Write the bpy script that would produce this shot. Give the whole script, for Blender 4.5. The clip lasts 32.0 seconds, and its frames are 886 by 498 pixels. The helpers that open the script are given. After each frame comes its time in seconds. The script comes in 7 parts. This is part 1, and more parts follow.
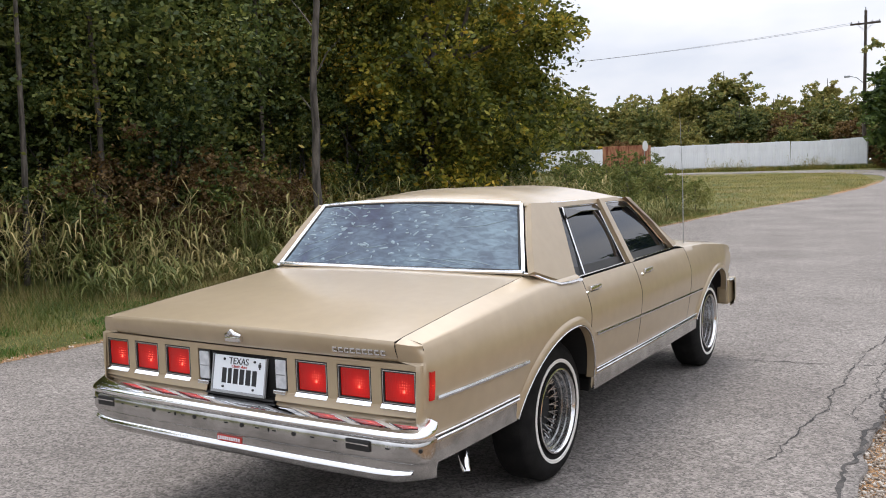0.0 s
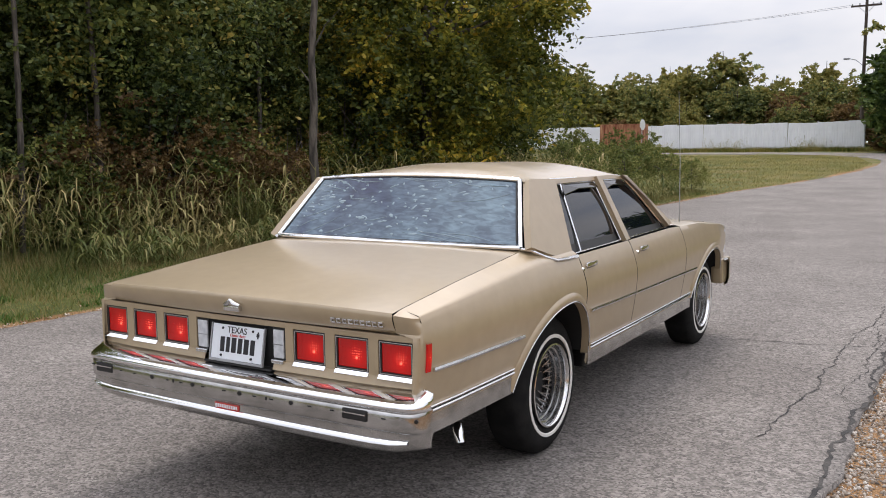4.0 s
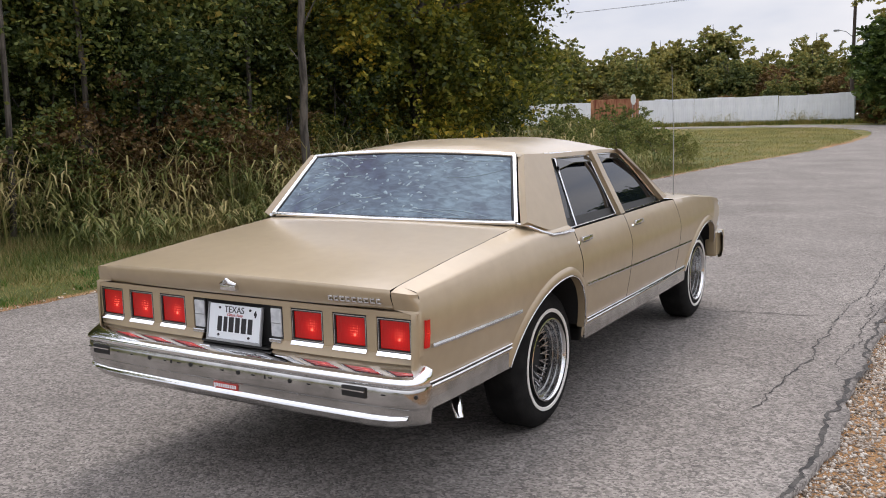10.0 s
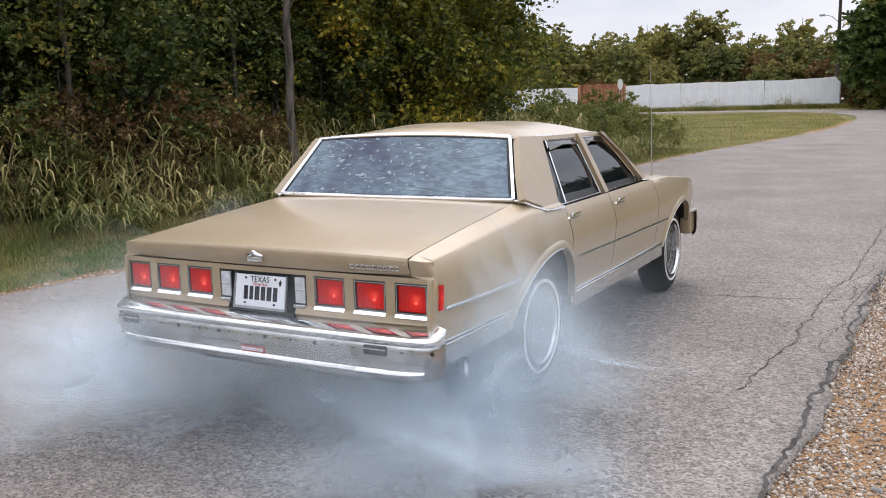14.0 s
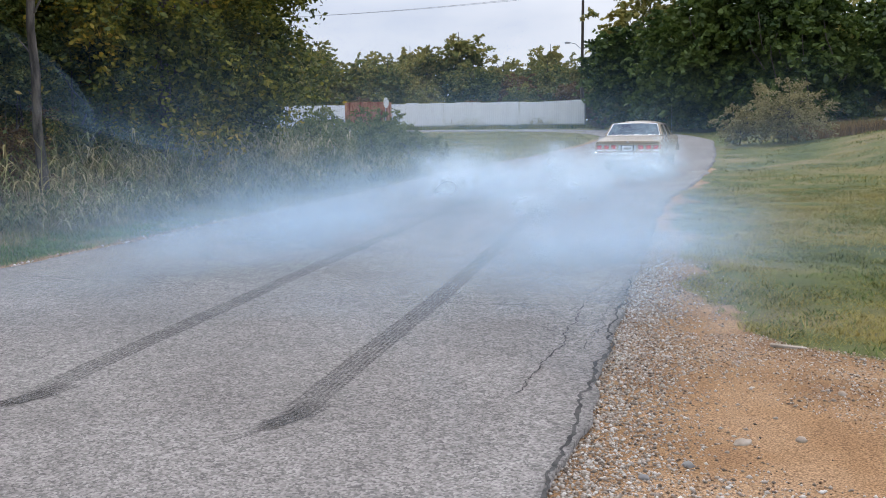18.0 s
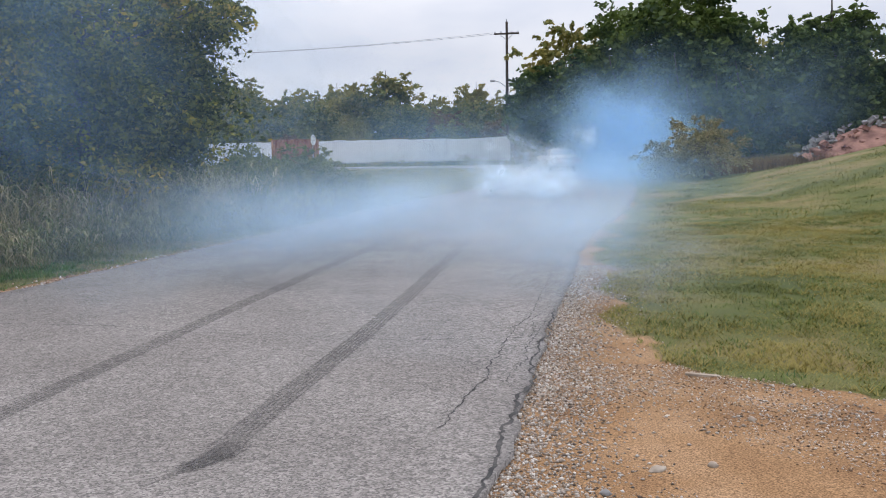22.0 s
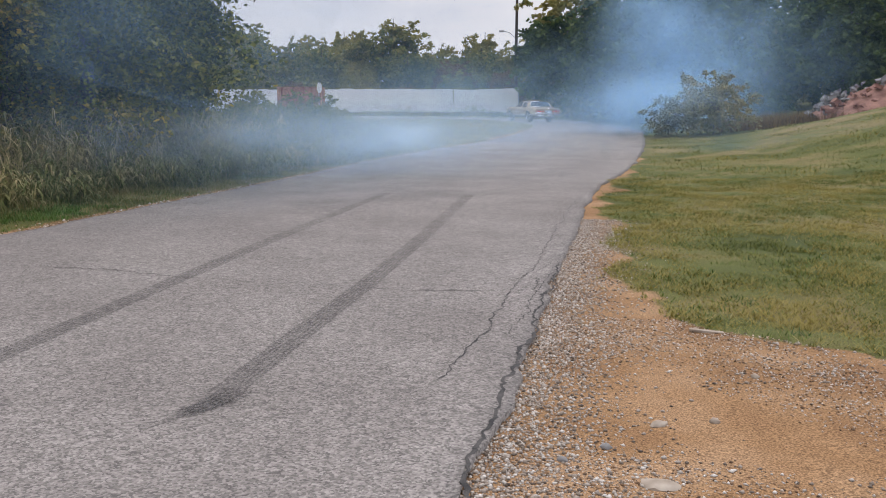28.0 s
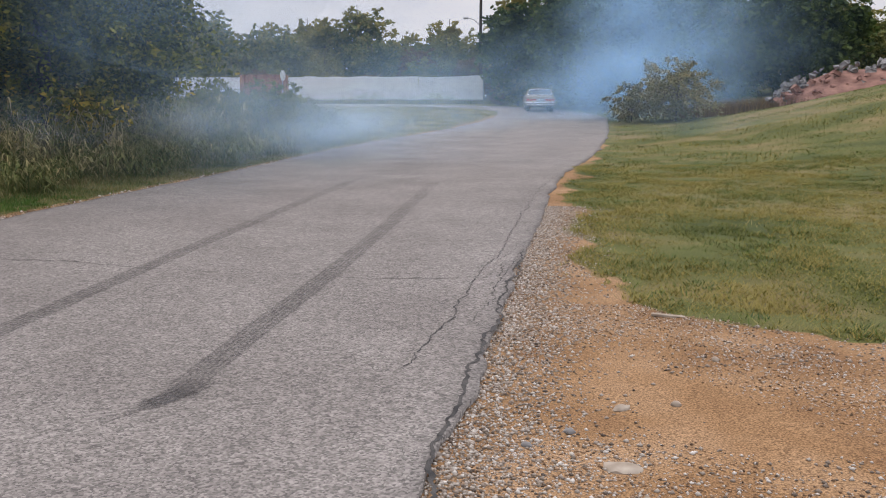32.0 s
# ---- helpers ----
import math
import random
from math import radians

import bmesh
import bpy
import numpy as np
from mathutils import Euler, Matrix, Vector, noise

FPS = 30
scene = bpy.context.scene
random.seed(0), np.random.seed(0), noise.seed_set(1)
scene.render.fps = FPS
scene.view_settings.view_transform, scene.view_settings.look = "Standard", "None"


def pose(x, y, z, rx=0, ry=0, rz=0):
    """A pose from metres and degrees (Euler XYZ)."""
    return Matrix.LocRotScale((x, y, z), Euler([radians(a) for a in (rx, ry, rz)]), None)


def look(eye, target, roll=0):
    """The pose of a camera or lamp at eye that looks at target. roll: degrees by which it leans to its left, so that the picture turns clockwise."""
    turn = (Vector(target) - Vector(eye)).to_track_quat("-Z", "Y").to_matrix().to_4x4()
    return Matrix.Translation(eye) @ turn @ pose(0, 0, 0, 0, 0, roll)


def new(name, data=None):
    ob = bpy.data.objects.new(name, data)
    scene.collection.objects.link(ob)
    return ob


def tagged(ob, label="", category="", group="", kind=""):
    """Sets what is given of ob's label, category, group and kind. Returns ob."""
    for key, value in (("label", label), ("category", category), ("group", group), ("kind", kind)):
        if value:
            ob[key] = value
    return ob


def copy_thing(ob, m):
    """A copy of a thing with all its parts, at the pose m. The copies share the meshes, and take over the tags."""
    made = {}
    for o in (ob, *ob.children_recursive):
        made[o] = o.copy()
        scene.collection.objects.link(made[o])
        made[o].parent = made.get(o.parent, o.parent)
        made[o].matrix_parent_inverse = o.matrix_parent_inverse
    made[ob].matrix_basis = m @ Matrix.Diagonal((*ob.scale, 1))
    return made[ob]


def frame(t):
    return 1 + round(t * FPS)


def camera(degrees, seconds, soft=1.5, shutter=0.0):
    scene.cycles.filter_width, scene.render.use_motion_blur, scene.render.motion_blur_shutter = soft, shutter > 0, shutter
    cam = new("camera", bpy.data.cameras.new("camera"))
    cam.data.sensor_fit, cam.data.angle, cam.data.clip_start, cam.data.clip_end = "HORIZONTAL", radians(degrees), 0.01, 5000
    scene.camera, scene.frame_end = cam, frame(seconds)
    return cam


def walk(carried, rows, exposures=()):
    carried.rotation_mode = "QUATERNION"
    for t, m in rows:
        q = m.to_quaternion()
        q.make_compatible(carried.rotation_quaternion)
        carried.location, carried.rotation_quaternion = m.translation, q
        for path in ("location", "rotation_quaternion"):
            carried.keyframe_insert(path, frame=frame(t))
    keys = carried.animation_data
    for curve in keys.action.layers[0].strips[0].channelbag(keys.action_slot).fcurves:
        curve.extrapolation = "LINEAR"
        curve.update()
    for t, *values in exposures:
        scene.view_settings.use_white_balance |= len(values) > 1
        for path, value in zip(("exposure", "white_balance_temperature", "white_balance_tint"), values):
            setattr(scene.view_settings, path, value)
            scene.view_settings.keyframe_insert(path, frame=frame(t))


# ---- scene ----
cam = camera(54.27, 32.0, soft=1.0)

# eye x, y, z and yaw, pitch, roll in degrees, by time
PATH = [
    (0, 2.728, -4.088, 1.611, 31.80, -4.89, -1.68),
    (0.5, 2.730, -4.091, 1.612, 31.70, -5.20, -1.54),
    (1, 2.734, -4.102, 1.612, 31.71, -5.65, -1.38),
    (1.5, 2.731, -4.110, 1.610, 31.63, -6.09, -1.20),
    (2, 2.732, -4.116, 1.609, 31.59, -6.50, -1.10),
    (2.5, 2.730, -4.118, 1.608, 31.56, -6.74, -0.95),
    (3, 2.732, -4.118, 1.608, 31.54, -6.79, -0.82),
    (3.5, 2.731, -4.121, 1.608, 31.50, -6.71, -0.65),
    (5.5, 2.727, -4.113, 1.607, 31.46, -5.97, -0.41),
    (6, 2.727, -4.113, 1.610, 31.26, -5.74, -0.61),
    (6.5, 2.725, -4.121, 1.610, 30.86, -5.56, -0.86),
    (7, 2.717, -4.130, 1.611, 30.43, -5.44, -1.10),
    (7.5, 2.712, -4.138, 1.610, 30.31, -5.77, -1.33),
    (8, 2.704, -4.136, 1.603, 30.41, -6.64, -1.45),
    (8.5, 2.703, -4.129, 1.599, 30.54, -7.29, -1.37),
    (9, 2.704, -4.126, 1.598, 30.69, -7.72, -1.38),
    (9.5, 2.705, -4.126, 1.596, 30.82, -7.94, -1.37),
    (10, 2.710, -4.124, 1.597, 30.99, -7.98, -1.41),
    (10.5, 2.713, -4.125, 1.595, 31.10, -7.97, -1.39),
    (11, 2.706, -4.125, 1.596, 31.10, -8.09, -1.37),
    (11.5, 2.700, -4.133, 1.598, 31.02, -8.28, -1.30),
    (12, 2.700, -4.134, 1.602, 30.87, -8.47, -1.29),
    (12.5, 2.701, -4.141, 1.602, 30.72, -8.65, -1.23),
    (13, 2.715, -4.128, 1.601, 30.59, -8.78, -1.38),
    (13.5, 2.722, -4.128, 1.601, 30.36, -8.92, -1.43),
    (15.5, 2.662, -4.155, 1.562, 28.26, -9.09, -1.56),
    (16, 2.643, -4.149, 1.563, 26.10, -9.21, -1.35),
    (16.5, 2.653, -4.152, 1.559, 22.27, -9.02, -0.96),
    (17, 2.648, -4.145, 1.564, 18.47, -8.72, -0.54),
    (17.5, 2.640, -4.137, 1.572, 16.39, -8.44, -0.48),
    (18, 2.642, -4.116, 1.578, 14.87, -8.14, -0.77),
    (18.5, 2.645, -4.112, 1.574, 13.24, -7.87, -0.60),
    (19, 2.662, -4.121, 1.575, 11.66, -7.56, -0.63),
    (19.5, 2.680, -4.127, 1.576, 10.57, -7.21, -0.80),
    (20, 2.692, -4.130, 1.578, 10.08, -6.84, -0.89),
    (20.5, 2.698, -4.144, 1.581, 10.06, -6.47, -0.97),
    (21, 2.704, -4.157, 1.585, 10.13, -6.11, -1.01),
    (21.5, 2.710, -4.168, 1.590, 10.17, -5.90, -0.97),
    (22, 2.706, -4.165, 1.585, 10.14, -5.82, -0.97),
    (22.5, 2.706, -4.154, 1.584, 10.13, -5.98, -1.03),
    (23, 2.706, -4.141, 1.578, 10.35, -6.12, -0.96),
    (23.5, 2.695, -4.113, 1.577, 10.55, -7.01, -0.80),
    (24, 2.685, -4.081, 1.565, 10.79, -8.84, -0.64),
    (24.5, 2.682, -4.070, 1.562, 10.92, -9.14, -0.48),
    (25, 2.671, -4.083, 1.577, 10.80, -6.92, -0.11),
    (25.5, 2.678, -4.094, 1.575, 10.74, -7.09, 0.04),
    (27.5, 2.697, -4.099, 1.566, 10.53, -8.83, 0.14),
    (28, 2.694, -4.097, 1.564, 10.46, -9.01, 0.19),
    (28.5, 2.694, -4.103, 1.563, 10.40, -9.03, 0.17),
    (29, 2.696, -4.108, 1.562, 10.11, -9.09, 0.10),
    (29.5, 2.703, -4.101, 1.561, 9.84, -9.22, 0.06),
    (30, 2.706, -4.102, 1.561, 9.56, -9.35, 0.10),
    (30.5, 2.706, -4.107, 1.562, 9.24, -9.49, 0.13),
    (31, 2.705, -4.103, 1.563, 8.87, -9.61, 0.11),
    (31.5, 2.710, -4.095, 1.562, 8.57, -9.70, -0.03),
    (32, 2.712, -4.091, 1.563, 8.22, -9.81, -0.02),
]
walk(cam, [(t, pose(x, y, z, 90 + pitch, 0, yaw) @ pose(0, 0, 0, 0, 0, roll)) for t, x, y, z, yaw, pitch, roll in PATH],
     exposures=[(0.0, -0.18, 6500, 13), (2.0, -0.32, 6600, 14), (9.0, -0.36, 6600, 15), (13.0, -0.22, 6550, 15), (15.5, -0.24, 6500, 15), (17.5, -0.36, 6100, 13), (21.0, -0.45, 6200, 14), (25.0, -0.50, 6350, 15), (32.0, -0.56, 6600, 17)])

# ---- light ----
world = bpy.data.worlds.new("overcast_sky")
scene.world = world
world.use_nodes = True
wn, wl = world.node_tree.nodes, world.node_tree.links
wn.clear()
w_out = wn.new("ShaderNodeOutputWorld")
w_bg = wn.new("ShaderNodeBackground")
w_sky = wn.new("ShaderNodeTexSky")
w_sky.sky_type, w_sky.sun_disc = "NISHITA", False
w_sky.sun_elevation, w_sky.sun_rotation = radians(60), radians(-28)
w_coord = wn.new("ShaderNodeTexCoord")
w_map = wn.new("ShaderNodeMapping")
w_map.inputs["Scale"].default_value = (1.6, 1.6, 5.0)
w_noise = wn.new("ShaderNodeTexNoise")
w_noise.inputs["Scale"].default_value, w_noise.inputs["Detail"].default_value = 2.2, 6.0
w_ramp = wn.new("ShaderNodeValToRGB")
w_ramp.color_ramp.elements[0].position, w_ramp.color_ramp.elements[0].color = 0.32, (5.7, 6.2, 7.1, 1)
w_ramp.color_ramp.elements[1].position, w_ramp.color_ramp.elements[1].color = 0.62, (8.3, 8.4, 8.6, 1)
w_mix = wn.new("ShaderNodeMixRGB")
w_mix.inputs[0].default_value = 0.9
wl.new(w_coord.outputs["Generated"], w_map.inputs["Vector"])
wl.new(w_map.outputs["Vector"], w_noise.inputs["Vector"])
wl.new(w_noise.outputs["Fac"], w_ramp.inputs["Fac"])
wl.new(w_sky.outputs["Color"], w_mix.inputs[1])
wl.new(w_ramp.outputs["Color"], w_mix.inputs[2])
w_sep = wn.new("ShaderNodeSeparateXYZ")
w_up = wn.new("ShaderNodeMapRange")
w_up.inputs["From Min"].default_value, w_up.inputs["From Max"].default_value = 0.12, 0.9
w_up.inputs["To Min"].default_value, w_up.inputs["To Max"].default_value = 1.0, 2.3
w_mul = wn.new("ShaderNodeMixRGB")
w_mul.blend_type = "MULTIPLY"
w_mul.inputs[0].default_value = 1.0
wl.new(w_coord.outputs["Generated"], w_sep.inputs[0])
wl.new(w_sep.outputs["Z"], w_up.inputs["Value"])
wl.new(w_mix.outputs["Color"], w_mul.inputs[1])
wl.new(w_up.outputs["Result"], w_mul.inputs[2])
wl.new(w_mul.outputs["Color"], w_bg.inputs["Color"])
wl.new(w_bg.outputs["Background"], w_out.inputs["Surface"])
w_bg.inputs["Strength"].default_value = 0.14

sun = new("sun", bpy.data.lights.new("sun", "SUN"))
sun.data.energy, sun.data.angle, sun.data.color = 2.0, radians(24), (1.0, 0.95, 0.88)
sun.matrix_world = look((-8, 20, 31), (0, 0, 0))
scene.cycles.transparent_max_bounces = 256

# ---- helpers of this scene ----
rng = np.random.default_rng(7)


def smooth01(a):
    a = np.clip(a, 0.0, 1.0)
    return a * a * (3 - 2 * a)


def ground_z(x, y):
    """Height of the road and of the land beside it."""
    x, y = np.asarray(x, float), np.asarray(y, float)
    rise = 0.022 * (np.sqrt((np.maximum(y, -40) - 20) ** 2 + 16) + np.maximum(y, -40) - 20) / 2
    rise = np.where(y > 110, np.minimum(rise, 0.022 * 90), rise)
    bank = 0.075 * np.clip(x - 5.0, 0, 26) * smooth01((y - 4) / 22)
    bank = bank + 0.16 * np.clip(x - 7.7, 0, 10) * smooth01((y - 10) / 16) * smooth01((40 - y) / 8)
    left = 0.05 * np.clip(-6.2 - x, 0, 4) * smooth01((34 - y) / 10)
    return rise + bank + left


def raw(name, verts, faces, mat, smooth=False, parent=None, label=""):
    """One mesh object from vertex and face arrays."""
    me = bpy.data.meshes.new(name)
    verts = np.asarray(verts, dtype=np.float32).reshape(-1, 3)
    if isinstance(faces, np.ndarray):
        n, k = faces.shape
        me.vertices.add(len(verts))
        me.vertices.foreach_set("co", verts.ravel())
        me.loops.add(n * k)
        me.loops.foreach_set("vertex_index", faces.astype(np.int32).ravel())
        me.polygons.add(n)
        me.polygons.foreach_set("loop_start", np.arange(0, n * k, k, dtype=np.int32))
        me.update(calc_edges=True)
        me.validate()
    else:
        me.from_pydata(verts.tolist(), [], faces)
        me.update()
    me.materials.append(mat)
    if smooth:
        me.polygons.foreach_set("use_smooth", np.ones(len(me.polygons), dtype=bool))
        me.set_sharp_from_angle(angle=radians(42))
    ob = new(name, me)
    if parent is not None:
        ob.parent = parent
    if label:
        tagged(ob, label)
    return ob


def part(name, bm, mat, parent, label="", smooth=False):
    """A bmesh as one mesh object under a thing or a part."""
    me = bpy.data.meshes.new(name)
    bm.normal_update()
    bm.to_mesh(me)
    bm.free()
    me.materials.append(mat)
    if smooth:
        me.polygons.foreach_set("use_smooth", np.ones(len(me.polygons), dtype=bool))
        me.set_sharp_from_angle(angle=radians(42))
    ob = new(name, me)
    if parent is not None:
        ob.parent = parent
    if label:
        tagged(ob, label)
    return ob


def again(ob, m, parent=None):
    """Another object on the mesh of ob."""
    o = new(ob.name.split(".")[0], ob.data)
    o.parent = parent if parent is not None else ob.parent
    o.matrix_basis = m
    return o


def box(bm, x0, x1, y0, y1, z0, z1, bevel=0.0):
    m = Matrix.Translation(((x0 + x1) / 2, (y0 + y1) / 2, (z0 + z1) / 2)) @ Matrix.Diagonal((x1 - x0, y1 - y0, z1 - z0, 1))
    made = bmesh.ops.create_cube(bm, size=1, matrix=m)["verts"]
    if bevel:
        edges = list({e for v in made for e in v.link_edges})
        bmesh.ops.bevel(bm, geom=edges, offset=bevel, segments=2, affect="EDGES", profile=0.6)
    return bm


def tube(bm, pts, radius, sides=8, flat=1.0, closed=False):
    """A round bar along points; radius may be a list."""
    pts = [Vector(p) for p in pts]
    n = len(pts)
    rings = []
    for i, p in enumerate(pts):
        a = pts[(i - 1) % n] if (i or closed) else pts[0]
        b = pts[(i + 1) % n] if (i < n - 1 or closed) else pts[-1]
        d = (b - a).normalized()
        ref = Vector((0, 0, 1)) if abs(d.z) < 0.95 else Vector((1, 0, 0))
        u = d.cross(ref).normalized()
        v = u.cross(d).normalized()
        r = radius[i] if isinstance(radius, (list, tuple)) else radius
        rings.append([bm.verts.new(p + (u * math.cos(k * math.tau / sides) * flat + v * math.sin(k * math.tau / sides)) * r) for k in range(sides)])
    for i in range(n if closed else n - 1):
        a, b = rings[i], rings[(i + 1) % n]
        for k in range(sides):
            bm.faces.new((a[k], a[(k + 1) % sides], b[(k + 1) % sides], b[k]))
    if not closed:
        bm.faces.new(rings[0][::-1])
        bm.faces.new(rings[-1])
    return bm


def lathe(bm, profile, sides=40, axis="x", center=(0, 0, 0)):
    """A turned form: profile of (along, radius) round the x axis."""
    rings = []
    cx, cy, cz = center
    for a, r in profile:
        rings.append([bm.verts.new((cx + a, cy + r * math.cos(k * math.tau / sides), cz + r * math.sin(k * math.tau / sides))) for k in range(sides)])
    for a, b in zip(rings, rings[1:]):
        for k in range(sides):
            bm.faces.new((a[k], a[(k + 1) % sides], b[(k + 1) % sides], b[k]))
    return bm


def grid(fn, us, vs):
    """Vertices and quads of a surface fn(u, v)."""
    verts = [fn(u, v) for u in us for v in vs]
    m = len(vs)
    faces = [(i * m + j, i * m + j + 1, (i + 1) * m + j + 1, (i + 1) * m + j) for i in range(len(us) - 1) for j in range(m - 1)]
    return verts, faces


def slab(poly, thick):
    """A bmesh plate: a 3D polygon given a thickness along its normal, inwards."""
    bm = bmesh.new()
    vs = [bm.verts.new(p) for p in poly]
    f = bm.faces.new(vs)
    f.normal_update()
    n = f.normal.copy()
    low = [bm.verts.new(Vector(p) - n * thick) for p in poly]
    bm.faces.new(low[::-1])
    k = len(vs)
    for i in range(k):
        bm.faces.new((vs[i], low[i], low[(i + 1) % k], vs[(i + 1) % k]))
    bmesh.ops.recalc_face_normals(bm, faces=bm.faces)
    return bm


# ---- materials ----
def material(name, color, rough=0.6, metal=0.0, spec=0.5, coat=0.0):
    m = bpy.data.materials.new(name)
    m.use_nodes = True
    b = m.node_tree.nodes["Principled BSDF"]
    b.inputs["Base Color"].default_value = (*color, 1)
    b.inputs["Roughness"].default_value = rough
    b.inputs["Metallic"].default_value = metal
    b.inputs["Specular IOR Level"].default_value = spec
    b.inputs["Coat Weight"].default_value = coat
    return m


def vary(m, color_a, color_b, scale=6.0, detail=6.0, low=0.35, high=0.65, bump=0.0, bump_scale=60.0, fine=0.0, stretch=(1, 1, 1), rough=None):
    """Gives a material two-scale colour variation and relief, in metres."""
    nt = m.node_tree
    n, l = nt.nodes, nt.links
    b = n["Principled BSDF"]
    tc = n.new("ShaderNodeTexCoord")
    mp = n.new("ShaderNodeMapping")
    mp.inputs["Scale"].default_value = stretch
    l.new(tc.outputs["Object"], mp.inputs["Vector"])
    no = n.new("ShaderNodeTexNoise")
    no.inputs["Scale"].default_value, no.inputs["Detail"].default_value = scale, detail
    l.new(mp.outputs["Vector"], no.inputs["Vector"])
    ra = n.new("ShaderNodeValToRGB")
    ra.color_ramp.elements[0].position, ra.color_ramp.elements[0].color = low, (*color_a, 1)
    ra.color_ramp.elements[1].position, ra.color_ramp.elements[1].color = high, (*color_b, 1)
    l.new(no.outputs["Fac"], ra.inputs["Fac"])
    out = ra.outputs["Color"]
    if fine:
        n2 = n.new("ShaderNodeTexNoise")
        n2.inputs["Scale"].default_value, n2.inputs["Detail"].default_value = bump_scale * 1.7, 3.0
        l.new(mp.outputs["Vector"], n2.inputs["Vector"])
        mr = n.new("ShaderNodeMapRange")
        mr.inputs["From Min"].default_value, mr.inputs["From Max"].default_value = 0.3, 0.7
        mr.inputs["To Min"].default_value, mr.inputs["To Max"].default_value = 1 - fine, 1 + fine
        l.new(n2.outputs["Fac"], mr.inputs["Value"])
        mx = n.new("ShaderNodeMixRGB")
        mx.blend_type = "MULTIPLY"
        mx.inputs[0].default_value = 1.0
        l.new(out, mx.inputs[1])
        l.new(mr.outputs["Result"], mx.inputs[2])
        out = mx.outputs["Color"]
    l.new(out, b.inputs["Base Color"])
    if bump:
        n3 = n.new("ShaderNodeTexNoise")
        n3.inputs["Scale"].default_value, n3.inputs["Detail"].default_value = bump_scale, 4.0
        l.new(mp.outputs["Vector"], n3.inputs["Vector"])
        bp = n.new("ShaderNodeBump")
        bp.inputs["Strength"].default_value, bp.inputs["Distance"].default_value = bump, 0.01
        l.new(n3.outputs["Fac"], bp.inputs["Height"])
        l.new(bp.outputs["Normal"], b.inputs["Normal"])
    if rough:
        m2 = n.new("ShaderNodeMapRange")
        m2.inputs["To Min"].default_value, m2.inputs["To Max"].default_value = rough
        l.new(no.outputs["Fac"], m2.inputs["Value"])
        l.new(m2.outputs["Result"], b.inputs["Roughness"])
    return m


def foliage(name, dark, mid, bright, clump=0.5, yellow=None):
    """Leaf material: colour by leaf and by bough, light passes through."""
    m = bpy.data.materials.new(name)
    m.use_nodes = True
    n, l = m.node_tree.nodes, m.node_tree.links
    n.clear()
    out = n.new("ShaderNodeOutputMaterial")
    geo = n.new("ShaderNodeNewGeometry")
    info = n.new("ShaderNodeObjectInfo")
    tc = n.new("ShaderNodeTexCoord")
    no = n.new("ShaderNodeTexNoise")
    no.inputs["Scale"].default_value, no.inputs["Detail"].default_value = clump, 2.0
    l.new(tc.outputs["Object"], no.inputs["Vector"])
    add = n.new("ShaderNodeMath")
    add.operation = "MULTIPLY_ADD"
    add.inputs[1].default_value, add.inputs[2].default_value = 0.42, -0.13
    l.new(geo.outputs["Random Per Island"], add.inputs[0])
    a2 = n.new("ShaderNodeMath")
    a2.operation = "ADD"
    l.new(add.outputs[0], a2.inputs[0])
    l.new(no.outputs["Fac"], a2.inputs[1])
    a3 = n.new("ShaderNodeMath")
    a3.operation = "MULTIPLY_ADD"
    a3.inputs[1].default_value = 0.22
    l.new(info.outputs["Random"], a3.inputs[0])
    l.new(a2.outputs[0], a3.inputs[2])
    ra = n.new("ShaderNodeValToRGB")
    e = ra.color_ramp.elements
    e[0].position, e[0].color = 0.36, (*dark, 1)
    e[1].position, e[1].color = 0.86, (*bright, 1)
    k = e.new(0.62)
    k.color = (*mid, 1)
    if yellow:
        k = e.new(0.97)
        k.color = (*yellow, 1)
    l.new(a3.outputs[0], ra.inputs["Fac"])
    d = n.new("ShaderNodeBsdfDiffuse")
    t = n.new("ShaderNodeBsdfTranslucent")
    g = n.new("ShaderNodeBsdfGlossy")
    g.inputs["Roughness"].default_value = 0.5
    g.inputs["Color"].default_value = (0.5, 0.5, 0.5, 1)
    mx = n.new("ShaderNodeMixShader")
    mx.inputs[0].default_value = 0.28
    m2 = n.new("ShaderNodeMixShader")
    m2.inputs[0].default_value = 0.04
    l.new(ra.outputs["Color"], d.inputs["Color"])
    l.new(ra.outputs["Color"], t.inputs["Color"])
    l.new(d.outputs[0], mx.inputs[1])
    l.new(t.outputs[0], mx.inputs[2])
    l.new(mx.outputs[0], m2.inputs[1])
    l.new(g.outputs[0], m2.inputs[2])
    l.new(m2.outputs[0], out.inputs["Surface"])
    return m


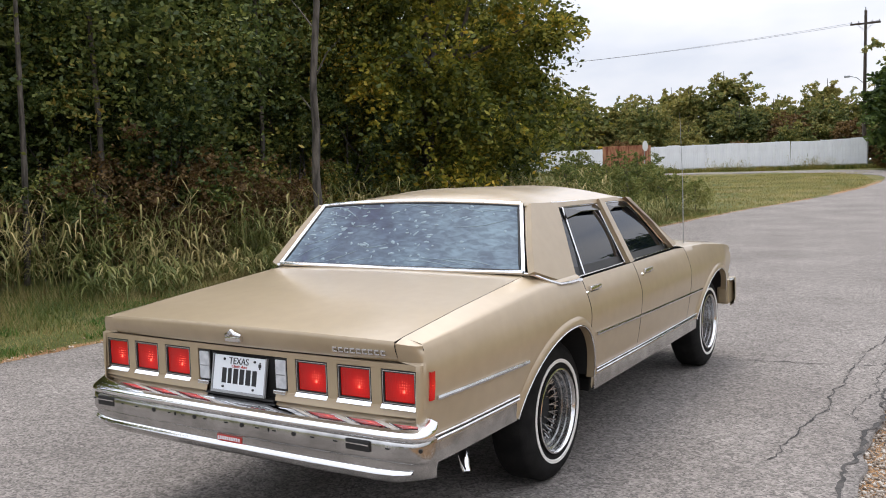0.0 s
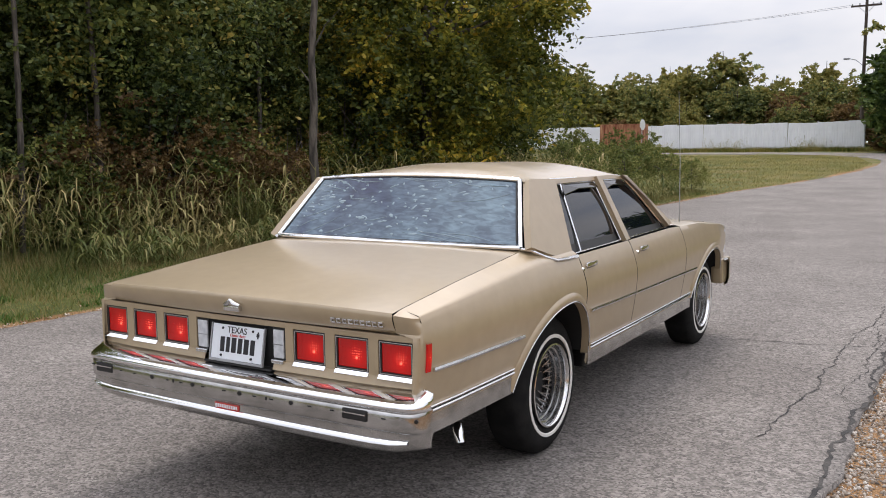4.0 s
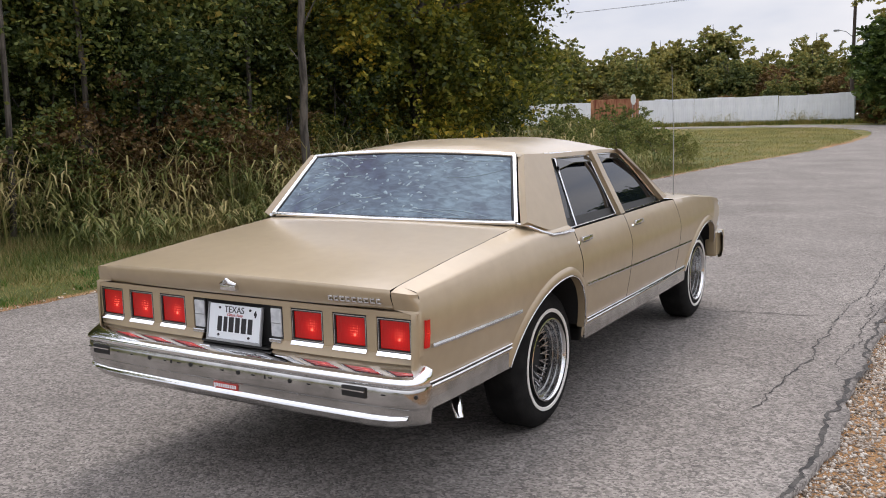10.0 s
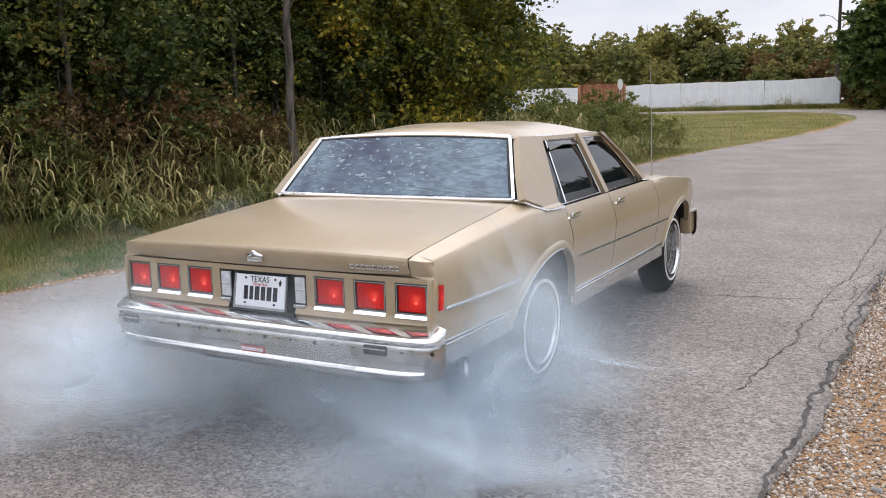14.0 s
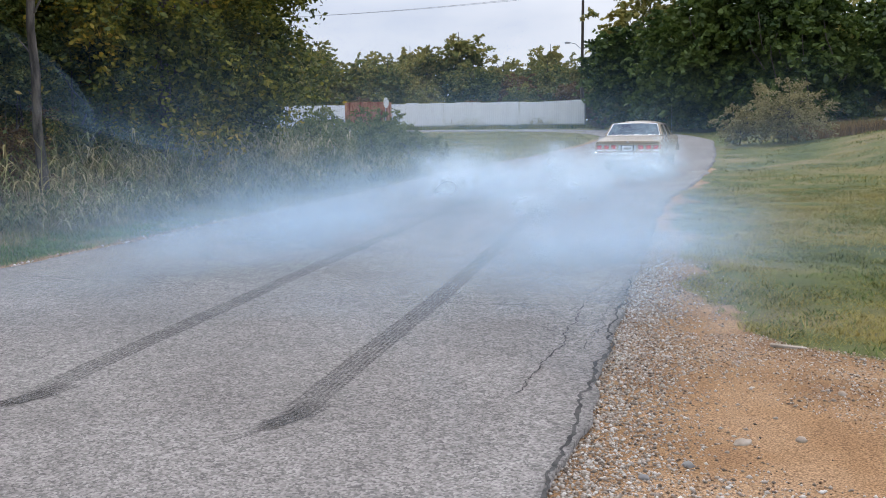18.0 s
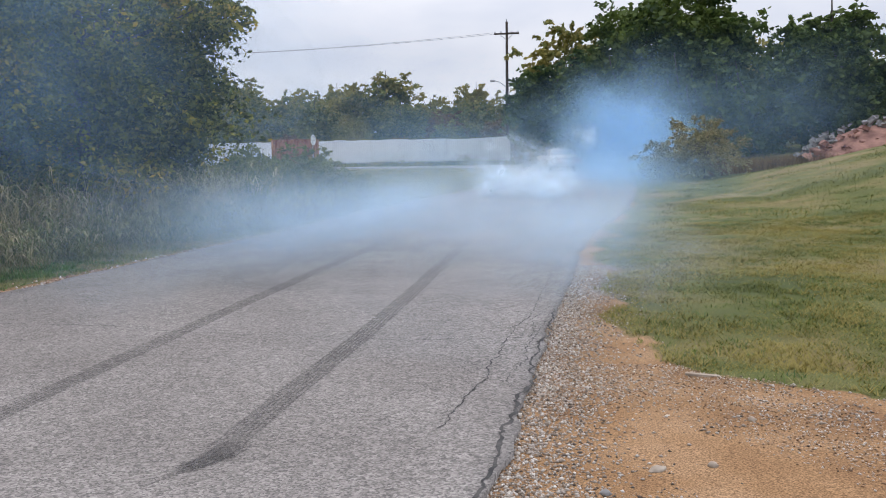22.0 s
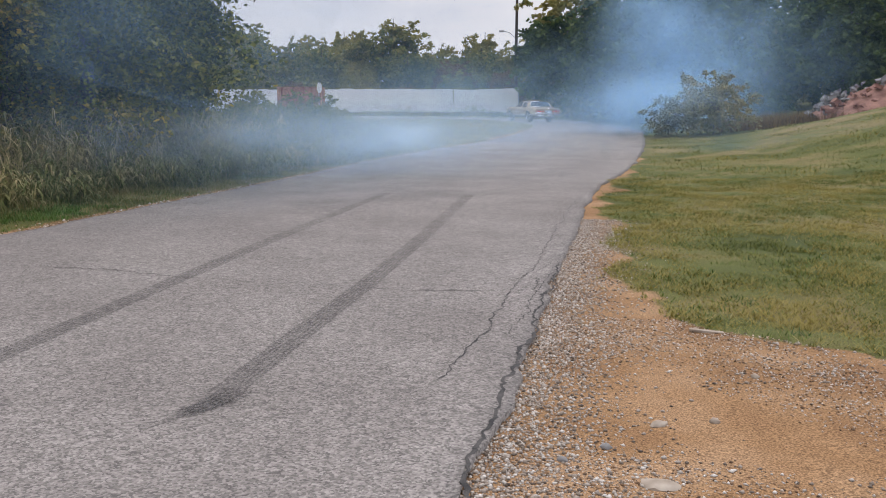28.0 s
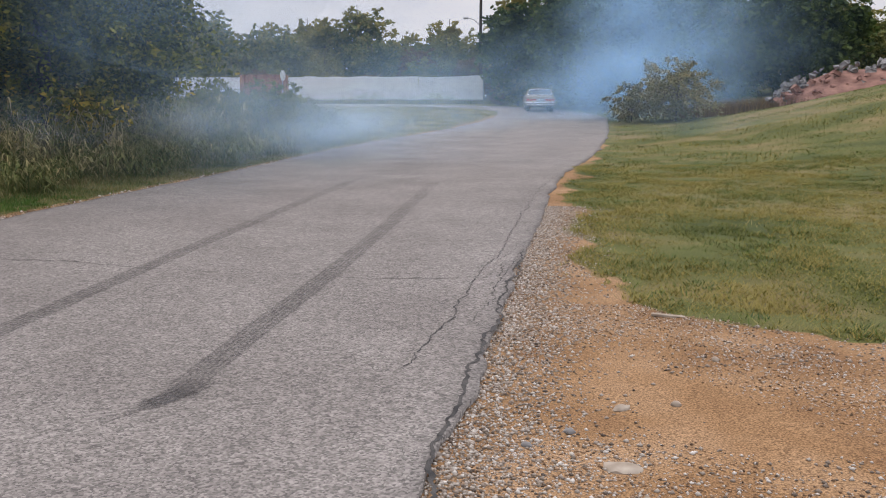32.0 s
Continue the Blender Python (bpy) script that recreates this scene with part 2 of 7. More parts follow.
def chip_seal():
    """Worn chip-seal: pale and dark stone chips in grey binder, blotched at a larger scale."""
    m = material("old_asphalt", (0.2, 0.19, 0.18), 0.9, spec=0.3)
    n, l = m.node_tree.nodes, m.node_tree.links
    b = n["Principled BSDF"]
    tc = n.new("ShaderNodeTexCoord")
    blot = n.new("ShaderNodeTexNoise")
    blot.inputs["Scale"].default_value, blot.inputs["Detail"].default_value = 0.7, 7.0
    l.new(tc.outputs["Object"], blot.inputs["Vector"])
    base = n.new("ShaderNodeValToRGB")
    base.color_ramp.elements[0].position, base.color_ramp.elements[0].color = 0.3, (0.160, 0.144, 0.132, 1)
    base.color_ramp.elements[1].position, base.color_ramp.elements[1].color = 0.7, (0.218, 0.199, 0.183, 1)
    l.new(blot.outputs["Fac"], base.inputs["Fac"])
    out = base.outputs["Color"]
    for scale, low, high in ((82.0, 0.52, 1.48), (26.0, 0.84, 1.16)):
        chips = n.new("ShaderNodeTexVoronoi")
        chips.inputs["Scale"].default_value = scale
        l.new(tc.outputs["Object"], chips.inputs["Vector"])
        tone = n.new("ShaderNodeSeparateColor")
        l.new(chips.outputs["Color"], tone.inputs[0])
        mr = n.new("ShaderNodeMapRange")
        mr.inputs["To Min"].default_value, mr.inputs["To Max"].default_value = low, high
        l.new(tone.outputs[0], mr.inputs["Value"])
        mu = n.new("ShaderNodeMixRGB")
        mu.blend_type = "MULTIPLY"
        mu.inputs[0].default_value = 1.0
        l.new(out, mu.inputs[1])
        l.new(mr.outputs["Result"], mu.inputs[2])
        out = mu.outputs["Color"]
        if scale > 50:
            bp = n.new("ShaderNodeBump")
            bp.invert = True
            bp.inputs["Strength"].default_value, bp.inputs["Distance"].default_value = 0.6, 0.006
            l.new(chips.outputs["Distance"], bp.inputs["Height"])
            l.new(bp.outputs["Normal"], b.inputs["Normal"])
    l.new(out, b.inputs["Base Color"])
    return m


m_asphalt = chip_seal()
m_crack = vary(material("tar_crack", (0.03, 0.03, 0.03), 0.95), (0.025, 0.024, 0.024), (0.07, 0.065, 0.06), scale=9, bump=0.5, bump_scale=60)
m_paint = vary(material("tan_paint", (0.33, 0.26, 0.16), 0.45, metal=0.12, spec=0.5, coat=0.9), (0.345, 0.264, 0.158), (0.400, 0.311, 0.198), scale=1.6, low=0.3, high=0.7, fine=0.04, bump_scale=9, rough=(0.38, 0.52))
m_paint.node_tree.nodes["Principled BSDF"].inputs["Coat Roughness"].default_value = 0.17
m_chrome = vary(material("chrome", (0.75, 0.75, 0.75), 0.12, 1.0), (0.66, 0.66, 0.66), (0.8, 0.8, 0.8), scale=14, rough=(0.06, 0.2))
m_steel = vary(material("worn_bumper_steel", (0.45, 0.45, 0.44), 0.32, 1.0), (0.40, 0.395, 0.385), (0.58, 0.575, 0.565), scale=9, detail=9, bump=0.015, bump_scale=20, rough=(0.04, 0.24))
m_black = material("black_plastic", (0.012, 0.012, 0.012), 0.45)
# colour stands in for shade in the arches, plate recess and underside
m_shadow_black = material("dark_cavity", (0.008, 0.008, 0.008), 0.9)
m_rubber = vary(material("tyre_rubber", (0.02, 0.02, 0.02), 0.8), (0.007, 0.007, 0.007), (0.016, 0.0155, 0.015), scale=12, bump=0.2, bump_scale=120)
m_rubber.node_tree.nodes["Principled BSDF"].inputs["Specular IOR Level"].default_value = 0.15
m_white = material("white_sidewall", (0.72, 0.70, 0.66), 0.6)
m_glass = material("dark_tinted_glass", (0.004, 0.006, 0.010), 0.02, spec=0.5)
m_visor = material("smoked_plastic", (0.006, 0.006, 0.007), 0.08, spec=0.6)
m_mirror = vary(material("polished_chrome", (0.8, 0.8, 0.8), 0.05, 1.0), (0.80, 0.80, 0.80), (0.92, 0.92, 0.92), scale=6, rough=(0.02, 0.07))
m_bubble = material("film_blister", (0.25, 0.33, 0.38), 0.22, spec=0.5)
m_plate = material("plate_white", (0.74, 0.78, 0.82), 0.4)
m_ink = material("black_ink", (0.015, 0.015, 0.018), 0.5)
m_redink = material("red_ink", (0.5, 0.05, 0.04), 0.5)
m_clear = vary(material("clear_lens", (0.55, 0.57, 0.6), 0.18), (0.45, 0.47, 0.5), (0.62, 0.64, 0.66), scale=30)


def red_lens(name, bulb, glow):
    """Red lamp plastic lit from behind by a small bulb, which sparkles in the prisms of the lens."""
    m = material(name, (0.30, 0.006, 0.005), 0.12, spec=0.5)
    n, l = m.node_tree.nodes, m.node_tree.links
    b = n["Principled BSDF"]
    tc = n.new("ShaderNodeTexCoord")

    def spot(centre, near, far, power):
        gr = n.new("ShaderNodeVectorMath")
        gr.operation = "DISTANCE"
        gr.inputs[1].default_value = centre
        l.new(tc.outputs["Object"], gr.inputs[0])
        mr = n.new("ShaderNodeMapRange")
        mr.inputs["From Min"].default_value, mr.inputs["From Max"].default_value = near, far
        mr.inputs["To Min"].default_value, mr.inputs["To Max"].default_value = 1.0, 0.0
        l.new(gr.outputs["Value"], mr.inputs["Value"])
        pw = n.new("ShaderNodeMath")
        pw.operation = "POWER"
        pw.inputs[1].default_value = power
        l.new(mr.outputs["Result"], pw.inputs[0])
        return pw

    wide = spot(bulb, 0.0, 0.085, 1.6)
    hot = spot(bulb, 0.002, 0.009, 1.0)
    zone = spot((bulb[0], bulb[1], bulb[2] + 0.018), 0.012, 0.034, 1.0)
    cells = n.new("ShaderNodeTexVoronoi")
    cells.inputs["Scale"].default_value, cells.inputs["Randomness"].default_value = 95.0, 0.25
    l.new(tc.outputs["Object"], cells.inputs["Vector"])
    dots = n.new("ShaderNodeMapRange")
    dots.inputs["From Min"].default_value, dots.inputs["From Max"].default_value = 0.12, 0.34
    dots.inputs["To Min"].default_value, dots.inputs["To Max"].default_value = 1.0, 0.0
    l.new(cells.outputs["Distance"], dots.inputs["Value"])
    spark = n.new("ShaderNodeMath")
    spark.operation = "MULTIPLY"
    l.new(dots.outputs["Result"], spark.inputs[0])
    l.new(zone.outputs[0], spark.inputs[1])
    peak = n.new("ShaderNodeMath")
    peak.operation = "MAXIMUM"
    l.new(spark.outputs[0], peak.inputs[0])
    l.new(hot.outputs[0], peak.inputs[1])
    mix = n.new("ShaderNodeMixRGB")
    mix.inputs[1].default_value, mix.inputs[2].default_value = (0.75, 0.010, 0.007, 1), (1.0, 0.22, 0.13, 1)
    l.new(peak.outputs[0], mix.inputs[0])
    st = n.new("ShaderNodeMath")
    st.operation = "MULTIPLY_ADD"
    st.inputs[1].default_value, st.inputs[2].default_value = glow, 0.16
    l.new(wide.outputs[0], st.inputs[0])
    s2 = n.new("ShaderNodeMath")
    s2.operation = "MULTIPLY_ADD"
    s2.inputs[1].default_value = 1.5
    l.new(peak.outputs[0], s2.inputs[0])
    l.new(st.outputs[0], s2.inputs[2])
    l.new(mix.outputs["Color"], b.inputs["Emission Color"])
    l.new(s2.outputs[0], b.inputs["Emission Strength"])
    wv = n.new("ShaderNodeTexWave")
    wv.inputs["Scale"].default_value = 40.0
    wv.bands_direction = "X"
    l.new(tc.outputs["Object"], wv.inputs["Vector"])
    bp = n.new("ShaderNodeBump")
    bp.inputs["Strength"].default_value, bp.inputs["Distance"].default_value = 0.25, 0.003
    l.new(wv.outputs["Fac"], bp.inputs["Height"])
    l.new(bp.outputs["Normal"], b.inputs["Normal"])
    return m


def film_glass():
    """Rear glass under a loose, cloudy blue-grey tint film, sky reflection painted in."""
    m = material("bubbled_tint_film", (0.05, 0.06, 0.08), 0.10, spec=0.6)
    n, l = m.node_tree.nodes, m.node_tree.links
    b = n["Principled BSDF"]
    tc = n.new("ShaderNodeTexCoord")

    def cloud(scale, stretch, detail, stops):
        mp = n.new("ShaderNodeMapping")
        mp.inputs["Scale"].default_value = stretch
        l.new(tc.outputs["Object"], mp.inputs["Vector"])
        no = n.new("ShaderNodeTexNoise")
        no.inputs["Scale"].default_value, no.inputs["Detail"].default_value, no.inputs["Distortion"].default_value = scale, detail, 0.6
        l.new(mp.outputs["Vector"], no.inputs["Vector"])
        ra = n.new("ShaderNodeValToRGB")
        ra.color_ramp.elements[0].position, ra.color_ramp.elements[0].color = stops[0][0], (*stops[0][1], 1)
        ra.color_ramp.elements[1].position, ra.color_ramp.elements[1].color = stops[1][0], (*stops[1][1], 1)
        l.new(no.outputs["Fac"], ra.inputs["Fac"])
        return no, ra

    # broad paler patches put the sky's reflection into the film colour
    _, big = cloud(2.1, (1, 1, 1), 2.0, ((0.36, (0.022, 0.032, 0.075)), (0.64, (0.135, 0.20, 0.25))))
    folds, fine = cloud(3.0, (5, 14, 14), 4.0, ((0.38, (0.72, 0.74, 0.78)), (0.68, (1.5, 1.5, 1.45))))
    mu = n.new("ShaderNodeMixRGB")
    mu.blend_type = "MULTIPLY"
    mu.inputs[0].default_value = 1.0
    l.new(big.outputs["Color"], mu.inputs[1])
    l.new(fine.outputs["Color"], mu.inputs[2])
    l.new(mu.outputs["Color"], b.inputs["Base Color"])
    bp = n.new("ShaderNodeBump")
    bp.inputs["Strength"].default_value, bp.inputs["Distance"].default_value = 0.22, 0.006
    l.new(folds.outputs["Fac"], bp.inputs["Height"])
    l.new(bp.outputs["Normal"], b.inputs["Normal"])
    return m


m_red = red_lens("red_lens", (0.02, -0.010, -0.016), 0.55)
m_marker = red_lens("red_marker", (0.97, -1.33, 0.79), 0.5)
m_film = film_glass()


def ground_material():
    """Grass soil and bare sandy gravel, told apart by the zone of the sheet."""
    m = material("ground", (0.2, 0.15, 0.1), 0.95, spec=0.2)
    n, l = m.node_tree.nodes, m.node_tree.links
    b = n["Principled BSDF"]
    tc = n.new("ShaderNodeTexCoord")
    at = n.new("ShaderNodeAttribute")
    at.attribute_name = "bare"

    def ramp(scale, detail, stops):
        no = n.new("ShaderNodeTexNoise")
        no.inputs["Scale"].default_value, no.inputs["Detail"].default_value = scale, detail
        l.new(tc.outputs["Object"], no.inputs["Vector"])
        r = n.new("ShaderNodeValToRGB")
        r.color_ramp.elements[0].position, r.color_ramp.elements[0].color = stops[0][0], (*stops[0][1], 1)
        r.color_ramp.elements[1].position, r.color_ramp.elements[1].color = stops[-1][0], (*stops[-1][1], 1)
        for p, c in stops[1:-1]:
            r.color_ramp.elements.new(p).color = (*c, 1)
        l.new(no.outputs["Fac"], r.inputs["Fac"])
        return no, r

    _, dirt = ramp(1.1, 8, [(0.32, (0.19, 0.102, 0.047)), (0.5, (0.258, 0.15, 0.072)), (0.68, (0.335, 0.215, 0.122))])
    _, grass = ramp(0.5, 8, [(0.33, (0.055, 0.072, 0.018)), (0.48, (0.095, 0.105, 0.028)), (0.70, (0.20, 0.155, 0.07))])
    grit_n, grit = ramp(95, 7, [(0.36, (0.5, 0.47, 0.45)), (0.5, (0.95, 0.94, 0.93)), (0.66, (1.5, 1.5, 1.5))])
    edge_n, _ = ramp(2.3, 6, [(0.4, (0, 0, 0)), (0.6, (1, 1, 1))])
    add = n.new("ShaderNodeMath")
    add.operation = "MULTIPLY_ADD"
    add.inputs[1].default_value = 0.9
    sub = n.new("ShaderNodeMath")
    sub.operation = "SUBTRACT"
    sub.inputs[1].default_value = 0.5
    l.new(edge_n.outputs["Fac"], sub.inputs[0])
    l.new(sub.outputs[0], add.inputs[0])
    l.new(at.outputs["Fac"], add.inputs[2])
    mr = n.new("ShaderNodeMapRange")
    mr.inputs["From Min"].default_value, mr.inputs["From Max"].default_value = 0.4, 0.6
    l.new(add.outputs[0], mr.inputs["Value"])
    mx = n.new("ShaderNodeMixRGB")
    l.new(mr.outputs["Result"], mx.inputs[0])
    l.new(grass.outputs["Color"], mx.inputs[1])
    l.new(dirt.outputs["Color"], mx.inputs[2])
    mu = n.new("ShaderNodeMixRGB")
    mu.blend_type = "MULTIPLY"
    mu.inputs[0].default_value = 1.0
    l.new(mx.outputs["Color"], mu.inputs[1])
    l.new(grit.outputs["Color"], mu.inputs[2])
    l.new(mu.outputs["Color"], b.inputs["Base Color"])
    bp = n.new("ShaderNodeBump")
    bp.inputs["Strength"].default_value, bp.inputs["Distance"].default_value = 0.35, 0.01
    l.new(grit_n.outputs["Fac"], bp.inputs["Height"])
    l.new(bp.outputs["Normal"], b.inputs["Normal"])
    return m


m_ground = ground_material()
m_stone = vary(material("gravel_stone", (0.4, 0.36, 0.3), 0.9), (0.24, 0.19, 0.14), (0.42, 0.36, 0.29), scale=9.0)
m_blade_left = foliage("left_blade", (0.055, 0.095, 0.020), (0.135, 0.160, 0.038), (0.31, 0.245, 0.10), clump=0.6)
m_tuft = foliage("tuft_blade", (0.026, 0.060, 0.010), (0.062, 0.118, 0.017), (0.135, 0.175, 0.03), clump=1.6)
m_blade = foliage("grass_blade", (0.044, 0.075, 0.011), (0.118, 0.132, 0.022), (0.29, 0.235, 0.062), clump=0.55)
m_meadow = foliage("meadow_blade", (0.095, 0.110, 0.026), (0.195, 0.185, 0.050), (0.35, 0.29, 0.10), clump=0.35)
m_clover = foliage("clover_leaf", (0.035, 0.085, 0.012), (0.065, 0.145, 0.02), (0.12, 0.20, 0.035), clump=1.4)
m_reed = foliage("dry_reed", (0.085, 0.110, 0.030), (0.19, 0.20, 0.062), (0.45, 0.37, 0.17), clump=0.8)
m_leaf_dark = foliage("woods_leaf", (0.024, 0.042, 0.013), (0.092, 0.126, 0.034), (0.20, 0.215, 0.05), clump=0.55, yellow=(0.38, 0.29, 0.065))
m_leaf_elm = foliage("elm_leaf", (0.034, 0.050, 0.010), (0.115, 0.135, 0.020), (0.33, 0.29, 0.036), clump=0.5, yellow=(0.58, 0.39, 0.045))
# leaf colour lifted to stand for light and haze on distant crowns
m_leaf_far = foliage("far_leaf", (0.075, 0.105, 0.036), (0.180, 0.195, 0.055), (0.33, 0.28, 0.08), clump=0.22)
m_leaf_rust = foliage("autumn_leaf", (0.07, 0.048, 0.022), (0.14, 0.085, 0.035), (0.22, 0.14, 0.05), clump=0.3)
m_leaf_big = foliage("oak_leaf", (0.022, 0.045, 0.015), (0.05, 0.085, 0.02), (0.10, 0.14, 0.028), clump=0.35)
m_leaf_bush = foliage("bush_leaf", (0.10, 0.10, 0.042), (0.22, 0.20, 0.085), (0.36, 0.31, 0.15), clump=0.7)
m_bark = vary(material("bark", (0.10, 0.08, 0.06), 0.95), (0.035, 0.03, 0.025), (0.14, 0.12, 0.10), scale=5, stretch=(3, 3, 0.6), bump=0.8, bump_scale=22)
m_pole = vary(material("pole_wood", (0.07, 0.05, 0.04), 0.9), (0.035, 0.027, 0.022), (0.08, 0.06, 0.048), scale=6, stretch=(4, 4, 0.4))
m_fence = vary(material("fence_sheet", (0.6, 0.62, 0.64), 0.45, spec=0.4), (0.74, 0.76, 0.78), (0.86, 0.88, 0.90), scale=0.8, low=0.3, high=0.7)
m_rust = vary(material("rusty_red", (0.3, 0.08, 0.04), 0.85), (0.20, 0.055, 0.03), (0.50, 0.26, 0.14), scale=1.6, low=0.38, high=0.68, stretch=(1.6, 1.6, 0.5), bump=0.3, bump_scale=30)
m_grey = vary(material("grey_metal", (0.35, 0.36, 0.37), 0.5, 0.6), (0.28, 0.29, 0.3), (0.44, 0.45, 0.46), scale=3)
m_sign = material("sign_white", (0.72, 0.73, 0.74), 0.5)
m_rock = vary(material("concrete_rubble", (0.3, 0.28, 0.27), 0.95), (0.12, 0.115, 0.11), (0.32, 0.31, 0.30), scale=1.5, bump=0.4, bump_scale=18)
m_rock_red = vary(material("brick_rubble", (0.3, 0.15, 0.11), 0.95), (0.13, 0.06, 0.045), (0.30, 0.16, 0.12), scale=1.5, bump=0.4, bump_scale=18)

# ---- road and ground ----
ROAD_LEFT = [(-5.4, -90), (-5.0, -30), (-4.9, 0), (-4.75, 7), (-4.6, 14), (-4.5, 20.3), (-3.9, 26), (-2.85, 31.5), (-1.8, 40.5), (-1.65, 48.7), (-3.5, 59), (-8.5, 65.5), (-16, 68), (-30, 69), (-70, 70)]
ROAD_RIGHT = [(1.9, -90), (2.1, -30), (2.2, 0), (2.35, 7), (2.6, 14), (3.4, 20.5), (3.9, 26), (4.3, 31.9), (4.6, 40), (4.7, 46), (2.6, 57), (-0.5, 64), (-7, 70), (-20, 72.6), (-70, 74)]


def road_edges(count):
    a, b = np.array(ROAD_LEFT), np.array(ROAD_RIGHT)
    s = np.r_[0, np.cumsum(np.linalg.norm(np.diff((a + b) / 2, axis=0), axis=1))]
    near = np.r_[np.linspace(0, 86, 90), np.linspace(86.3, 125, 320), np.linspace(125.5, s[-1], count)]

    def curve(p):
        out = []
        for k in range(2):
            m = np.gradient(p[:, k], s)
            i = np.clip(np.searchsorted(s, near) - 1, 0, len(s) - 2)
            h = s[i + 1] - s[i]
            u = (near - s[i]) / h
            out.append((2 * u**3 - 3 * u**2 + 1) * p[i, k] + (u**3 - 2 * u**2 + u) * h * m[i] + (-2 * u**3 + 3 * u**2) * p[i + 1, k] + (u**3 - u**2) * h * m[i + 1])
        return np.stack(out, 1)

    return curve(a), curve(b)


def build_road():
    left, right = road_edges(160)
    n = len(left)
    jag = np.array([noise.noise((0, p[1] * 0.9, 3.0)) * 0.10 + noise.noise((5, p[1] * 4.0, 1.0)) * 0.05 for p in right])
    jag2 = np.array([noise.noise((9, p[1] * 0.7, 2.0)) * 0.12 + noise.noise((2, p[1] * 3.5, 8.0)) * 0.06 for p in left])
    side = right - left
    side /= np.linalg.norm(side, axis=1)[:, None]
    right, left = right + side * jag[:, None], left + side * jag2[:, None]
    cols = np.r_[-0.0, 0.0, np.linspace(0.02, 0.98, 21), 1.0, 1.0]
    verts = []
    for j, c in enumerate(cols):
        p = left * (1 - c) + right * c
        z = ground_z(np.minimum(p[:, 0], 5), p[:, 1]) + (-0.09 if j in (0, len(cols) - 1) else 0.0)
        verts.append(np.c_[p, z])
    verts = np.stack(verts, 1)
    m = len(cols)
    i, j = np.meshgrid(np.arange(n - 1), np.arange(m - 1), indexing="ij")
    faces = np.stack([i * m + j, i * m + j + 1, (i + 1) * m + j + 1, (i + 1) * m + j], -1).reshape(-1, 4)
    ob = raw("road", verts.reshape(-1, 3), faces, m_asphalt, smooth=False)
    return tagged(ob, "weathered pale grey chip-seal asphalt road with crumbling edges", "road", kind="structure")


def sheet_z(x, y):
    """Height of the uneven soil itself."""
    x, y = np.asarray(x, float), np.asarray(y, float)
    bump = np.array([noise.noise((a * 0.55, b * 0.55, 0.3)) * 0.05 + noise.noise((a * 2.1, b * 2.1, 4.0)) * 0.018 for a, b in zip(x.ravel(), y.ravel())]).reshape(x.shape)
    edge_r = np.interp(y, [p[1] for p in ROAD_RIGHT[:10]], [p[0] for p in ROAD_RIGHT[:10]])
    off = smooth01(np.maximum(x - edge_r - 0.1, -x - 5.1) / 1.5)
    return ground_z(x, y) - 0.035 + bump * off + 0.02 * off


def bare(x, y):
    """1 where the soil is bare sand and gravel, 0 under grass."""
    x, y = np.asarray(x, float), np.asarray(y, float)
    wob = np.sin(x * 1.3 + 1.3 * np.sin(y * 0.9)) * np.cos(y * 1.2 + 0.8 * np.sin(x * 1.4)) * 0.28 + np.sin(x * 3.1 + y) * np.cos(y * 3.4) * 0.14
    lim = wob + np.interp(y, [-40, 0.8, 1.6, 1.9, 2.3, 2.8, 6, 12, 20, 40], [40, 40, 5.5, 3.9, 3.4, 2.95, 2.75, 2.7, 3.5, 4.8])
    r = smooth01(0.5 + (lim - x) * 1.6) * (x > 1.0) * smooth01((34 - y) / 10)
    edge_l = np.interp(y, [p[1] for p in ROAD_LEFT[:10]], [p[0] for p in ROAD_LEFT[:10]])
    lft = smooth01(0.5 + (x - (edge_l - 0.35)) * 2.2) * (x < 1.0) * smooth01((58 - y) / 6)
    return np.clip(r + lft, 0, 1)


def build_ground():
    xs = np.unique(np.r_[-1500, -700, -300, -150, -100, np.linspace(-80, -14, 34), np.linspace(-13.5, -3.5, 41), np.linspace(-3, 1.4, 6), np.linspace(1.5, 9, 76), np.linspace(9.5, 40, 50), 50, 70, 100, 150, 300, 700, 1500])
    ys = np.unique(np.r_[-1500, -700, -300, -150, -80, -40, np.linspace(-30, -6, 13), np.linspace(-5, 9, 94), np.linspace(9.5, 40, 62), np.linspace(41, 110, 70), 130, 160, 250, 500, 900, 1500])
    gx, gy = np.meshgrid(xs, ys, indexing="ij")
    gz = sheet_z(gx, gy)
    m = len(ys)
    i, j = np.meshgrid(np.arange(len(xs) - 1), np.arange(m - 1), indexing="ij")
    faces = np.stack([i * m + j, (i + 1) * m + j, (i + 1) * m + j + 1, i * m + j + 1], -1).reshape(-1, 4)
    ob = raw("ground", np.stack([gx, gy, gz], -1).reshape(-1, 3), faces, m_ground, smooth=True)
    att = ob.data.attributes.new("bare", "FLOAT", "POINT")
    att.data.foreach_set("value", bare(gx, gy).astype(np.float32).ravel())
    return tagged(ob, "grassy verge and sandy gravel ground beside the road", "ground", kind="structure")


build_road()
build_ground()


